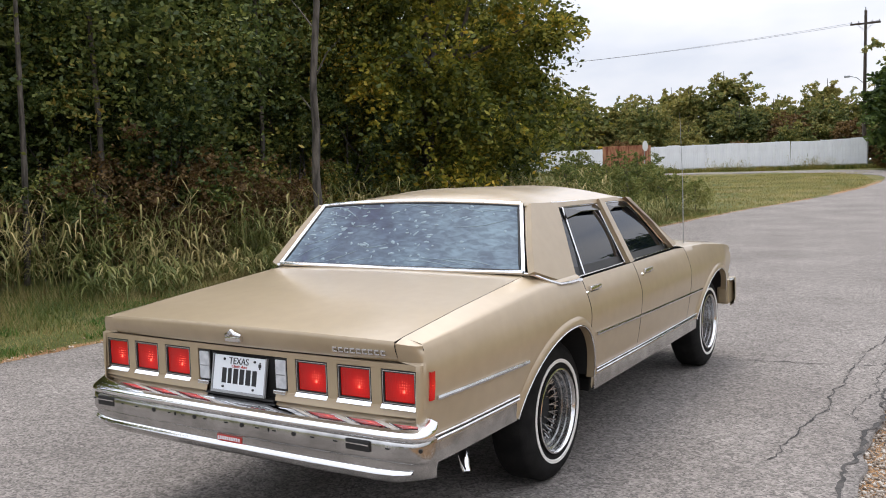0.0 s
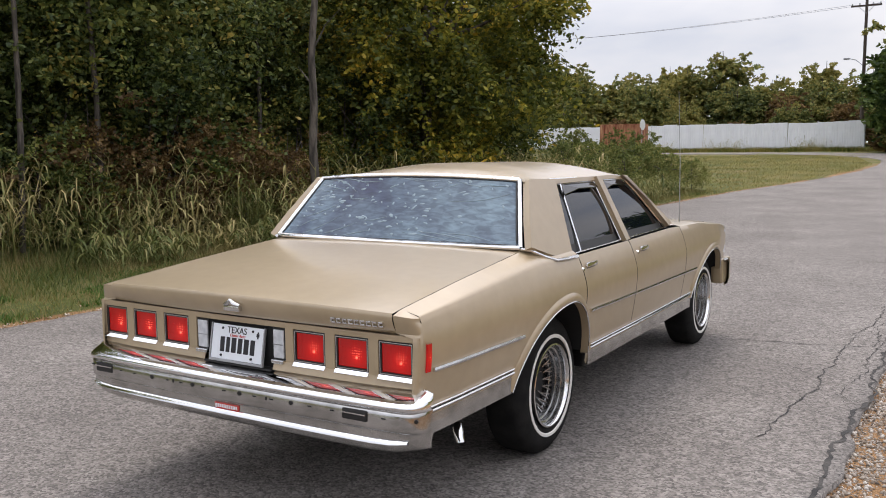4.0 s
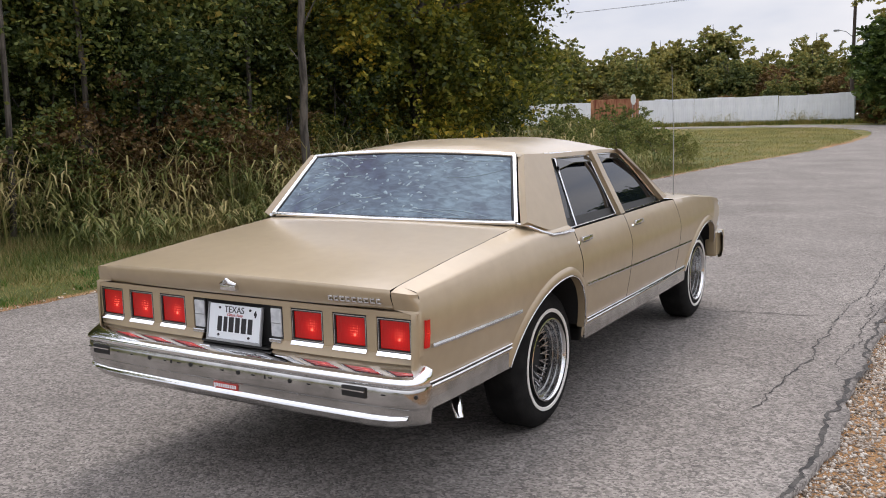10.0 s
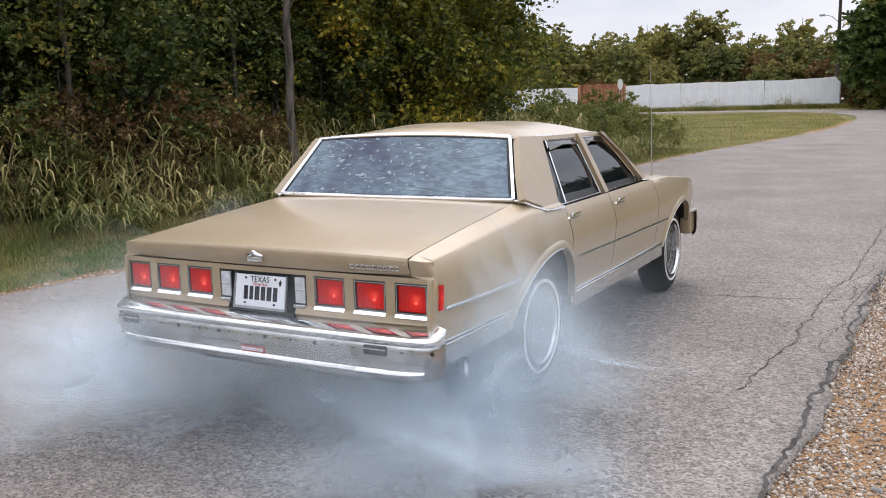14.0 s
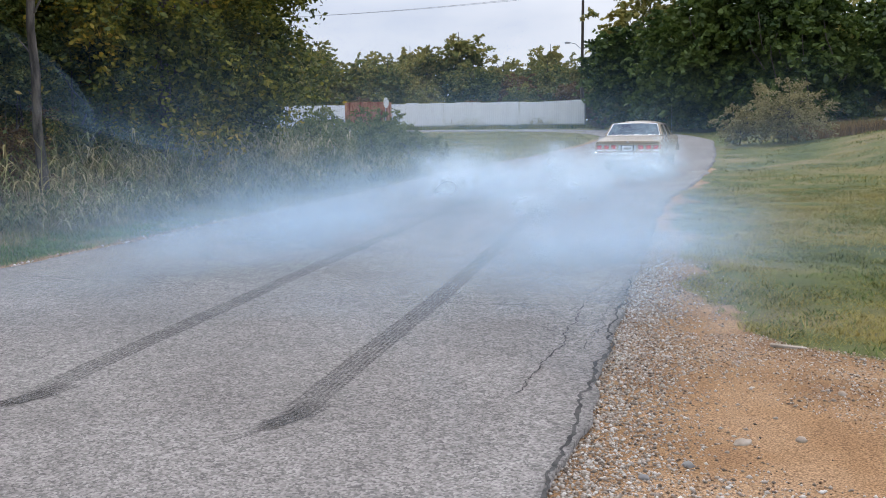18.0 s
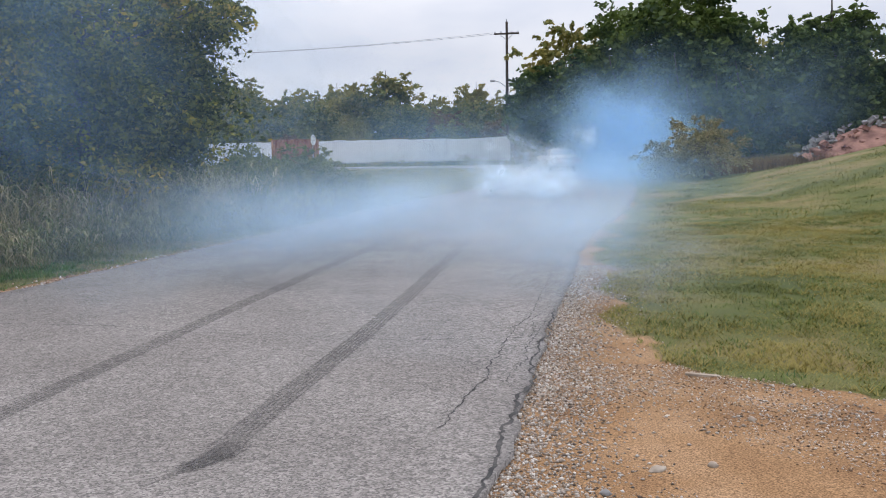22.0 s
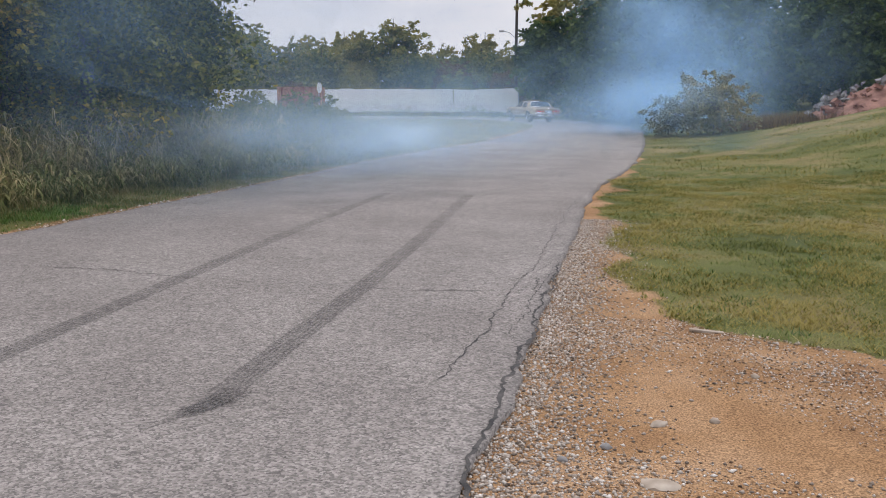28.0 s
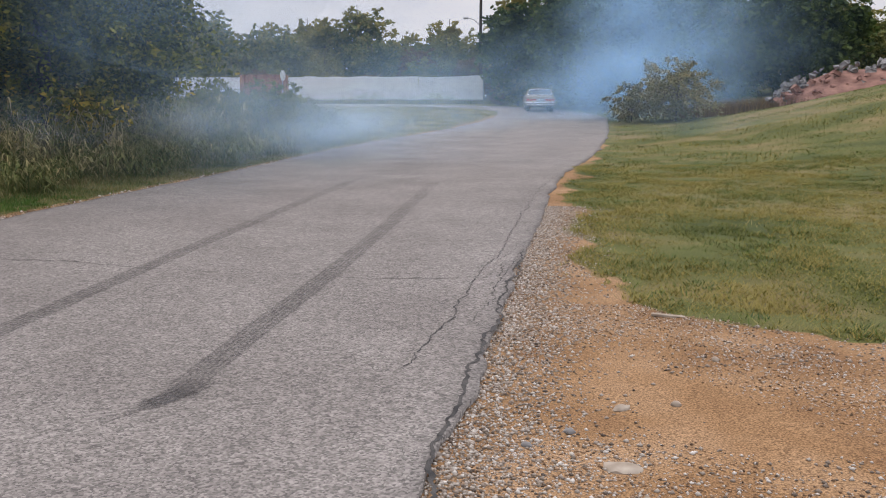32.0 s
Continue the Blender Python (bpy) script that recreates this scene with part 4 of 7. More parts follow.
def build_tail(car):
    """Boot lid, tail panel with its lamps, plate and badges."""
    ys, xs = np.linspace(-1.40, -0.17, 24), np.linspace(-1, 1, 25)

    def lid(y, f):
        ex, ez = lid_edge(y)
        back = smooth01((-1.0 - y) / 0.4)
        return (f * (ex - 0.005), y + back * (lip_bow(f * ex) - 0.028), ez + 0.014 * (1 - f * f))

    v, f = grid(lid, ys, xs)
    raw("trunk_lid", v, [q[::-1] for q in f], m_paint, smooth=True, parent=car, label="long flat tan boot lid")
    prof = [(-1.426, 0.986), (-1.433, 0.981), (-1.436, 0.972), (-1.430, 0.945), (-1.416, 0.908), (-1.406, 0.892), (-1.395, 0.889)]

    def lip_z(x, z):
        return z - (0.006 + 0.010 * (abs(x) / 0.83) ** 2) * smooth01((z - 0.90) / 0.07) + 0.008 * (1 - (abs(x) / 0.83) ** 2) * smooth01((z - 0.96) / 0.02)

    line = [(x, lip_bow(x)) for x in np.linspace(-0.833, 0.833, 21)]
    part("trunk_lip", strip_mesh(prof, line, lambda x, b, y, z: lid(-1.40, x / 0.837) if z > 0.985 else (x, y + b, lip_z(x, z))), m_paint, car, "downturned rear edge of the boot lid", smooth=True)
    heights = np.r_[np.linspace(0.66, 0.88, 6), 0.892, 0.905, 0.92, 0.935, 0.948, 0.958, 0.966]
    for sgn in (1, -1):
        # corner of the rear wing: wraps from the tail round to the flank
        bm = bmesh.new()
        rows = []
        for s in np.linspace(0, 1, 13):
            row = []
            for z in heights:
                yr = float(np.interp(z, [0.66, 0.885, 0.89, 0.908, 0.945, 0.966], [-1.412, -1.400, -1.408, -1.416, -1.430, -1.432]))
                xe = float(side_x(-1.352, min(z, 0.955)))
                a = s * math.pi / 2
                x0 = 0.8345 if z > 0.886 else 0.916
                ex = x0 + (xe - x0) * math.sin(a) ** 0.62
                ey = yr + lip_bow(0.838) * (1 if z > 0.886 else 0.42) + (-1.352 - yr - lip_bow(0.838) * (1 if z > 0.886 else 0.42)) * (1 - math.cos(a) ** 0.62)
                row.append(bm.verts.new((sgn * ex, ey, z - (0.010 * s if z > 0.94 else 0))))
            tx, tz = lid_edge(-1.352)
            cx, cz = float(side_x(-1.352, shoulder(-1.352))), shoulder(-1.352)
            end = Vector((sgn * (tx + (cx - tx) * s), -1.352, tz + (cz - tz) * s ** 1.3))
            top = row[-1].co.copy()
            for q in (0.25, 0.6, 1.0):
                row.append(bm.verts.new(top.lerp(end, q)))
            rows.append(row)
        for a, b in zip(rows, rows[1:]):
            for k in range(len(a) - 1):
                bm.faces.new((a[k], b[k], b[k + 1], a[k + 1]))
        bmesh.ops.remove_doubles(bm, verts=bm.verts, dist=0.0005)
        bmesh.ops.recalc_face_normals(bm, faces=bm.faces)
        part("wing_corner", bm, m_paint, car, "chamfered end of the rear wing", smooth=True)
        part("wing_filler", box(bmesh.new(), sgn * 0.925 - 0.03, sgn * 0.925 + 0.03, -1.40, -1.33, 0.615, 0.66, 0.01), m_paint, car)

    # panel round the lamps: back plate, rails and pillars
    lamps = [(0.327, 0.472), (0.546, 0.690), (0.762, 0.900)]
    bm = box(bmesh.new(), -0.94, 0.94, -1.368, -1.34, 0.64, 0.893)
    edges = [-0.945]
    for a, b in [(-q, -p) for p, q in lamps[::-1]]:
        box(bm, edges[-1], a - 0.012, -1.399, -1.36, 0.708, 0.872, 0.004)
        edges.append(b + 0.012)
    box(bm, edges[-1], -0.262, -1.399, -1.36, 0.708, 0.872, 0.004)
    box(bm, 0.270, lamps[0][0] - 0.012, -1.399, -1.36, 0.708, 0.872, 0.004)
    edges.append(lamps[0][1] + 0.012)
    for a, b in lamps[1:]:
        box(bm, edges[-1], a - 0.012, -1.399, -1.36, 0.708, 0.872, 0.004)
        edges.append(b + 0.012)
    box(bm, edges[-1], 0.945, -1.399, -1.36, 0.708, 0.872, 0.004)
    for k in range(12):
        a = -0.945 + k * 1.89 / 12
        box(bm, a, a + 1.89 / 12, -1.399, -1.36, 0.860, 0.884)
    for v in bm.verts:
        v.co.y += panel_bow(v.co.x)
    part("rear_panel", bm, m_paint, car, "tan rear lamp panel")
    # sloping shelf below the lamps, open behind the number plate
    for x0, x1 in ((-0.930, -0.20), (0.21, 0.930)):
        shelf = [(-1.385, 0.716), (-1.404, 0.712), (-1.406, 0.702), (-1.413, 0.684), (-1.416, 0.677), (-1.41, 0.671), (-1.38, 0.669)]
        part("rear_shelf", strip_mesh(shelf, [(x, panel_bow(x) + 0.02 * (abs(x) / 0.93) ** 6) for x in np.linspace(x0, x1, 13)], lambda x, b, y, z: (x, y + b, z)), m_paint, car, "tan ledge below the lamps", smooth=True)
    for a, b in lamps:
        for x0, x1 in ((a, b), (-b, -a)):
            cx, hw = (x0 + x1) / 2, (x1 - x0) / 2
            bm = box(bmesh.new(), -hw, hw, -0.010, 0.02, -0.058, 0.058, 0.003)
            lens = part("tail_lamp", bm, m_red, car, "lit red square tail lamp")
            lens.matrix_basis = pose(cx, -1.380 + panel_bow(cx), 0.788, 0, 0, math.degrees(math.atan2(2 * 0.014 * cx, 0.81)))
            for nm, mat, w0, w1, dep in (("lamp_surround", m_black, 0.0, 0.0045, -0.014), ("lamp_rim", m_chrome, 0.0045, 0.0075, -0.017), ("lamp_gap", m_black, 0.0075, 0.012, -0.015)):
                bm = bmesh.new()
                for q in ((-hw - w1, -hw - w0, -0.058 - w1, 0.058 + w1), (hw + w0, hw + w1, -0.058 - w1, 0.058 + w1), (-hw - w0, hw + w0, 0.058 + w0, 0.058 + w1), (-hw - w0, hw + w0, -0.058 - w1, -0.058 - w0)):
                    box(bm, q[0], q[1], dep, 0.015, q[2], q[3])
                part(nm, bm, mat, lens)
            bm = box(bmesh.new(), -hw - 0.012, hw + 0.012, -0.018, 0.0, -0.084, -0.069)
            for v in bm.verts:
                v.co.y -= 0.012 if v.co.z < -0.08 and v.co.y < -0.01 else 0.0
            part("lamp_bezel", bm, m_mirror, lens, "chrome lower bezel")
            for zz in (-0.022, 0.022):
                part("lens_rib", box(bmesh.new(), -hw + 0.004, hw - 0.004, -0.0118, -0.008, zz - 0.0009, zz + 0.0009), m_red, lens)
    for x0, x1 in ((-0.252, -0.192), (0.205, 0.262)):
        bm = box(bmesh.new(), x0, x1, -1.400, -1.37, 0.725, 0.848, 0.004)
        rl = part("reverse_lamp", bm, m_clear, car, "clear reversing lamp")
        part("lamp_surround", box(bmesh.new(), x0 - 0.006, x1 + 0.006, -1.394, -1.37, 0.720, 0.856), m_black, rl)
        part("lamp_bezel", box(bmesh.new(), x0 - 0.006, x1 + 0.006, -1.412, -1.37, 0.703, 0.720, 0.004), m_chrome, rl, "chrome lower bezel")
        part("lens_rib", box(bmesh.new(), x0 + 0.002, x1 - 0.002, -1.4025, -1.398, 0.783, 0.787), m_grey, rl)
    # number plate in its recess, which is painted near-black for shade
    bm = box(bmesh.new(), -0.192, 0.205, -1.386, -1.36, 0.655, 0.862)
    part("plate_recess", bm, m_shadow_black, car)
    plate = part("number_plate", box(bmesh.new(), -0.1525, 0.1525, -0.003, 0.003, -0.0765, 0.0765, 0.0015), m_plate, car, "white number plate with black marks")
    plate.matrix_basis = pose(0.006, -1.412, 0.768, -10, 0, 0)
    rim = bmesh.new()
    for q in ((-0.160, -0.1535, -0.080, 0.080), (0.1535, 0.160, -0.080, 0.080), (-0.160, 0.160, -0.088, -0.0775)):
        box(rim, q[0], q[1], -0.008, 0.006, q[2], q[3], 0.002)
    part("plate_frame", rim, m_grey, plate, "narrow dull metal plate frame")
    x = -0.100
    for w in (0.026, 0.022, 0.028, 0.026, 0.028, 0.026):
        part("plate_bar", box(bmesh.new(), x, x + w, -0.0045, -0.002, -0.044, 0.022, 0.001), m_ink, plate)
        x += w + 0.010
    word_mesh("plate_word", "TEXAS", 0.040, m_ink, plate, pose(-0.004, -0.0042, 0.042, 90, 0, 0))
    word_mesh("plate_script", "Classic Auto", 0.018, m_redink, plate, pose(0.0, -0.0042, 0.0265, 90, 0, 0), 0.3)
    for xx, zz in ((-0.09, 0.06), (0.09, 0.06), (-0.09, -0.06), (0.09, -0.06)):
        bm = bmesh.new()
        bmesh.ops.create_cone(bm, cap_ends=True, segments=10, radius1=0.006, radius2=0.005, depth=0.006, matrix=pose(xx, -0.005, zz, 90))
        part("plate_bolt", bm, m_ink, plate)
    bm = box(bmesh.new(), 0.112, 0.128, -0.0045, -0.002, 0.038, 0.052)
    box(bm, 0.117, 0.124, -0.0045, -0.002, 0.030, 0.060)
    part("plate_mark", bm, m_ink, plate)
    part("plate_ledge", box(bmesh.new(), -0.195, 0.208, -1.424, -1.36, 0.668, 0.678, 0.004), m_black, car, "dark ledge under the plate")
    # badge: crest on a small pedestal, and a row of plain bright shapes
    bm = box(bmesh.new(), -0.046, 0.046, -0.014, 0.010, -0.026, -0.002, 0.006)
    for side in (-1, 1):
        tube(bm, [(side * 0.046, -0.006, 0.002), (side * 0.030, -0.010, 0.006), (side * 0.014, -0.012, 0.012), (0, -0.013, 0.026)], [0.006, 0.009, 0.010, 0.007], 8)
    b = part("lid_badge", bm, m_chrome, car, "bright crest-shaped boot badge", smooth=True)
    b.matrix_basis = pose(0.012, -1.438, 0.944, 6, 0, 0)
    for k in range(9):
        xx = 0.540 + k * 0.0285
        bm = bmesh.new()
        yb = -1.425 + lip_bow(xx)
        box(bm, xx, xx + 0.022, yb - 0.006, yb + 0.02, 0.914, 0.920, 0.001)
        box(bm, xx, xx + 0.022, yb - 0.010, yb + 0.02, 0.930, 0.936, 0.001)
        box(bm, xx, xx + 0.006, yb - 0.008, yb + 0.02, 0.919, 0.931, 0.001)
        part("lid_lettering", bm, m_chrome, car, "plain bright metal shape")


def build_rear_bumper(car):
    half = [(0.90, 0.022), (0.935, 0.031), (0.958, 0.046), (0.974, 0.068), (0.982, 0.095), (0.984, 0.125)]
    line = [(-x, b) for x, b in half[::-1]] + [(x, 0.02 * (abs(x) / 0.9) ** 3) for x in np.linspace(-0.86, 0.86, 21)] + half

    def shape(x, back, y, z):
        low = float(smooth01((0.53 - z) / 0.1))
        end = float(smooth01((abs(x) - 0.80) / 0.17))
        return (x * (1 - 0.012 * low * end) * (0.965 if y > -1.40 and z > 0.6 and abs(x) > 0.95 else 1), min(y + back, -1.352), z + 0.022 * low * end)

    face = [(-1.478, 0.601), (-1.484, 0.596), (-1.488, 0.585), (-1.489, 0.530), (-1.487, 0.523), (-1.479, 0.517), (-1.477, 0.505), (-1.479, 0.487)]
    bumper = part("rear_bumper", strip_mesh(face, line, shape), m_steel, car, "dented bright steel bumper with bolt holes", smooth=True)
    top = [(-1.37, 0.675), (-1.42, 0.664), (-1.455, 0.650), (-1.478, 0.638)]
    part("bumper_top", strip_mesh(top, line, shape), m_mirror, bumper, "polished top of the bumper", smooth=True)
    bead = [(-1.478, 0.638), (-1.488, 0.633), (-1.495, 0.626), (-1.497, 0.618), (-1.493, 0.608), (-1.484, 0.602), (-1.478, 0.601)]
    part("bumper_bead", strip_mesh(bead, line, shape), m_mirror, bumper, "polished upper roll of the bumper", smooth=True)
    lower = [(-1.479, 0.487), (-1.476, 0.455), (-1.472, 0.440), (-1.460, 0.428), (-1.44, 0.422), (-1.40, 0.421)]
    part("bumper_lip", strip_mesh(lower, line, shape), m_steel, bumper, "turned-under lower edge of the bumper", smooth=True)
    band = [(-1.466, 0.491), (-1.480, 0.486), (-1.489, 0.477), (-1.492, 0.467), (-1.470, 0.459)]
    part("bumper_line", strip_mesh(band, [q for q in line if abs(q[0]) < 0.94], shape), m_mirror, bumper, "polished lower line of the bumper", smooth=True)
    for x0, x1 in ((-0.885, -0.765), (0.635, 0.755)):
        xc = (x0 + x1) / 2
        yb = 0.02 * (abs(xc) / 0.9) ** 3
        slot = part("bumper_slot", box(bmesh.new(), x0, x1, -1.494 + yb, -1.47 + yb, 0.548, 0.592, 0.006), m_black, bumper, "black rubber guard slot")
        part("slot_strip", box(bmesh.new(), x0 + 0.004, x1 - 0.004, -1.498 + yb, -1.49 + yb, 0.574, 0.579), m_chrome, slot)
    for xx, w, h in [(-0.475, 0.013, 0.013), (-0.205, 0.012, 0.012), (0.083, 0.012, 0.012), (0.372, 0.012, 0.012), (0.960, 0.010, 0.010), (-0.60, 0.009, 0.003), (-0.70, 0.008, 0.003), (-0.37, 0.008, 0.003), (-0.33, 0.003, 0.008), (-0.28, 0.009, 0.003), (-0.14, 0.009, 0.003), (-0.01, 0.009, 0.003), (0.17, 0.009, 0.003), (0.235, 0.003, 0.008), (0.265, 0.009, 0.003), (0.47, 0.009, 0.003), (0.585, 0.009, 0.003), (0.83, 0.010, 0.003), (-0.93, 0.010, 0.003)]:
        bm = bmesh.new()
        if w == h:
            bmesh.ops.create_cone(bm, cap_ends=True, segments=12, radius1=w, radius2=w * 0.8, depth=0.014, matrix=pose(0, 0, 0, 90))
        else:
            box(bm, -w, w, -0.006, 0.006, -h, h, 0.001)
        o = part("bumper_hole", bm, m_black, bumper)
        o.matrix_basis = pose(xx, -1.4855 + float(np.interp(abs(xx), [0, 0.3, 0.6, 0.86, 0.9, 0.935, 0.96], [0, 0.001, 0.006, 0.018, 0.022, 0.031, 0.046])), 0.572, 0, 0, 35 if xx > 0.95 else 0)
    stick = part("bumper_sticker", box(bmesh.new(), -0.075, 0.068, -1.4825, -1.474, 0.486, 0.512, 0.001), m_redink, bumper, "small dark red sticker")
    bm = bmesh.new()
    for k in range(10):
        box(bm, -0.070 + k * 0.0135, -0.061 + k * 0.0135, -1.4845, -1.48, 0.492 - (0.004 if k == 0 else 0), 0.507)
    part("sticker_bars", bm, m_plate, stick)


def build_rear_window(car):
    rw = [np.array(p) for p in ((-0.812, -0.222, 1.108), (0.800, -0.222, 1.108), (0.668, 0.035, 1.44), (-0.668, 0.035, 1.44))]

    def at(u, w):
        return rw[0] * (1 - u) * (1 - w) + rw[1] * u * (1 - w) + rw[2] * u * w + rw[3] * (1 - u) * w + np.array((0, -0.03, 0.024 * w)) * (1 - (2 * u - 1) ** 2)

    verts, faces = grid(lambda u, w: tuple(at(u, w)), np.linspace(0, 1, 21), np.linspace(0, 1, 9))
    glass = raw("rear_window", verts, faces, m_film, smooth=True, parent=car, label="rear window under bubbled blue-grey tint film")
    # bubbles and creases of the film
    r = np.random.default_rng(17)
    out = np.array((0, -0.79, 0.61))
    up = np.array((0, 0.61, 0.79))
    V, F = [], []
    for k in range(150):
        u, w = 0.04 + 0.92 * r.random(), 0.05 + 0.9 * r.random()
        if u > 0.66 and w < 0.66 and r.random() < 0.8:
            continue
        a, b = (0.006 + 0.022 * r.random() ** 2.0), 0.004 + 0.005 * r.random()
        c, t = at(u, w), 0.35 * r.normal()
        base = len(V)
        for ring, h in ((1.0, 0.0003), (0.6, 0.0022)):
            for s in range(9):
                g = s * math.tau / 9
                q = 1 + 0.25 * math.sin(2 * g + k) + 0.15 * math.sin(3 * g + 2 * k)
                p, e = ring * a * q * math.cos(g), ring * b * q * math.sin(g)
                V.append(c + np.array((1, 0, 0)) * (p * math.cos(t) - e * math.sin(t)) + up * (p * math.sin(t) + e * math.cos(t)) + out * h)
        V.append(c + out * 0.003)
        for s in range(9):
            F.append((base + s, base + (s + 1) % 9, base + 9 + (s + 1) % 9, base + 9 + s))
            F.append((base + 9 + s, base + 9 + (s + 1) % 9, base + 18))
    tagged(raw("film_bubbles", V, F, m_bubble, smooth=True, parent=glass, label="pale blisters under the tint film"), kind="stuff")
    bm = bmesh.new()
    creases = [((0.04, 0.95), (0.26, 0.72)), ((0.06, 0.96), (0.22, 0.80)), ((0.10, 0.97), (0.30, 0.86)), ((0.03, 0.88), (0.20, 0.76)), ((0.04, 0.80), (0.14, 0.79)), ((0.05, 0.30), (0.22, 0.58)), ((0.10, 0.03), (0.24, 0.34)), ((0.18, 0.03), (0.34, 0.26)), ((0.06, 0.12), (0.14, 0.30)), ((0.28, 0.03), (0.42, 0.16)), ((0.98, 0.80), (0.70, 0.62)), ((0.97, 0.90), (0.86, 0.88)), ((0.62, 0.16), (0.86, 0.02)), ((0.55, 0.14), (0.78, 0.02)), ((0.70, 0.15), (0.93, 0.04)), ((0.16, 0.97), (0.36, 0.90)), ((0.40, 0.96), (0.56, 0.90)), ((0.24, 0.62), (0.34, 0.64)), ((0.34, 0.30), (0.46, 0.36)), ((0.5, 0.96), (0.68, 0.92)), ((0.72, 0.94), (0.9, 0.9))]
    for (u0, w0), (u1, w1) in creases:
        sag = 0.03 * r.normal()
        pts = [tuple(at(u0 + (u1 - u0) * f, w0 + (w1 - w0) * f + sag * math.sin(math.pi * f)) + out * 0.0006) for f in np.linspace(0, 1, 8)]
        tube(bm, pts, [0.0006, 0.0016, 0.0022, 0.0026, 0.0024, 0.002, 0.0014, 0.0004], 5)
    part("film_creases", bm, m_bubble, glass, "pale creases in the tint film", smooth=True)
    for line in ([at(u, 0) for u in np.linspace(0, 1, 13)], [at(u, 1) for u in np.linspace(0, 1, 13)], [at(0, w) for w in np.linspace(0, 1, 7)], [at(1, w) for w in np.linspace(0, 1, 7)]):
        part("window_trim", tube(bmesh.new(), line, 0.0125, 8), m_mirror, car, "bright rear window trim", smooth=True)
    inner = [at(u, 0.028) for u in np.linspace(0.012, 0.988, 13)] + [at(0.988, w) for w in np.linspace(0.1, 0.9, 6)] + [at(u, 0.972) for u in np.linspace(0.988, 0.012, 13)] + [at(0.012, w) for w in np.linspace(0.9, 0.1, 6)]
    part("window_seal", tube(bmesh.new(), inner, 0.006, 6, closed=True), m_black, car, "black rubber window seal", smooth=True)


def build_car():
    car = tagged(new("sedan"), "tan four-door saloon with a squared boot, wire wheels and tinted glass", "car")
    wheels = [build_wheel(car, x, y, "whitewall tyre on a chrome wire wheel") for x, y in ((0.770, -0.03), (-0.770, -0.03), (0.775, 2.93), (-0.775, 2.93))]
    for sgn in (1, -1):
        build_side(car, sgn)
    build_tail(car)
    build_rear_bumper(car)
    build_rear_window(car)
    # roof, windscreen
    ys, xs = np.linspace(0.03, 1.57, 24), np.r_[-1.012, np.linspace(-1, 1, 29), 1.012]

    def roof(y, f):
        e = 0.700
        end = max(0.0, (0.20 - y) / 0.17) ** 2 * 0.014 + max(0.0, (y - 1.45) / 0.17) ** 2 * 0.022
        g = min(1.0, abs(f))
        return (f * e, y, 1.425 + float(np.interp(y, [0.03, 0.2, 0.5, 1.3, 1.62], [0.036, 0.066, 0.094, 0.088, 0.05])) * (1 - g ** 2.4) - end * (1 - g ** 4) + 0.006 - 0.014 * float(smooth01((y - 1.3) / 0.27)) * g - (0.024 if abs(f) > 1.001 else 0))

    v, f = grid(roof, ys, xs)
    raw("roof", v, [q[::-1] for q in f], m_paint, smooth=True, parent=car, label="tan roof skin")
    part("roof_lining", box(bmesh.new(), -0.66, 0.66, 0.08, 1.56, 1.395, 1.425), m_shadow_black, car)
    part("windscreen", slab([(-0.66, 1.545, 1.412), (0.66, 1.545, 1.412), (0.80, 2.12, 1.06), (-0.80, 2.12, 1.06)][::-1], 0.008), m_glass, car, "tinted windscreen")
    part("rear_deck", slab([(-0.80, -0.245, 1.088), (0.80, -0.245, 1.088), (0.79, -0.19, 1.10), (-0.79, -0.19, 1.10)], 0.02), m_paint, car)
    # bonnet and nose
    ys, xs = np.linspace(2.10, 3.47, 16), np.linspace(-1, 1, 17)
    v, f = grid(lambda y, q: (q * 0.795, y, shoulder(y) + 0.018 + 0.02 * (1 - q * q)), ys, xs)
    raw("hood", v, [q[::-1] for q in f], m_paint, smooth=True, parent=car, label="long tan bonnet")
    part("grille", box(bmesh.new(), -0.92, 0.92, 3.44, 3.50, 0.62, 0.925, 0.01), m_chrome, car, "chrome front grille panel")
    prof = [(3.48, 0.66), (3.62, 0.655), (3.66, 0.62), (3.66, 0.50), (3.62, 0.45), (3.48, 0.45)]
    ends = [(x, -0.24 * max(0, abs(x) - 0.93) / 0.055 if abs(x) > 0.93 else -0.05 * (abs(x) / 0.93) ** 3) for x in np.r_[-0.985, -0.95, np.linspace(-0.88, 0.88, 11), 0.95, 0.985]]
    part("front_bumper", strip_mesh(prof, ends, lambda x, b, y, z: (x, y + b, z)), m_steel, car, "bright steel front bumper", smooth=True)
    for sgn in (1, -1):
        part("corner_lamp", box(bmesh.new(), sgn * 0.90 - 0.03, sgn * 0.90 + 0.03, 3.40, 3.49, 0.70, 0.90, 0.01), m_clear, car, "clear front corner lamp")
        part("bumper_filler", box(bmesh.new(), sgn * 0.91 - 0.05, sgn * 0.91 + 0.05, 3.30, 3.58, 0.45, 0.66, 0.02), m_paint, car)
    # inside and underside, painted near-black for shade
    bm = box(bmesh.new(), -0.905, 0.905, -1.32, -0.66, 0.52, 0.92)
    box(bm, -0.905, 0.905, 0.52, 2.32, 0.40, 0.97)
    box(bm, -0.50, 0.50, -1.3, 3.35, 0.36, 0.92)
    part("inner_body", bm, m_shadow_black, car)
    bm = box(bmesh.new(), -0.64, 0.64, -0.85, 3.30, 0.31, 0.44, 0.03)
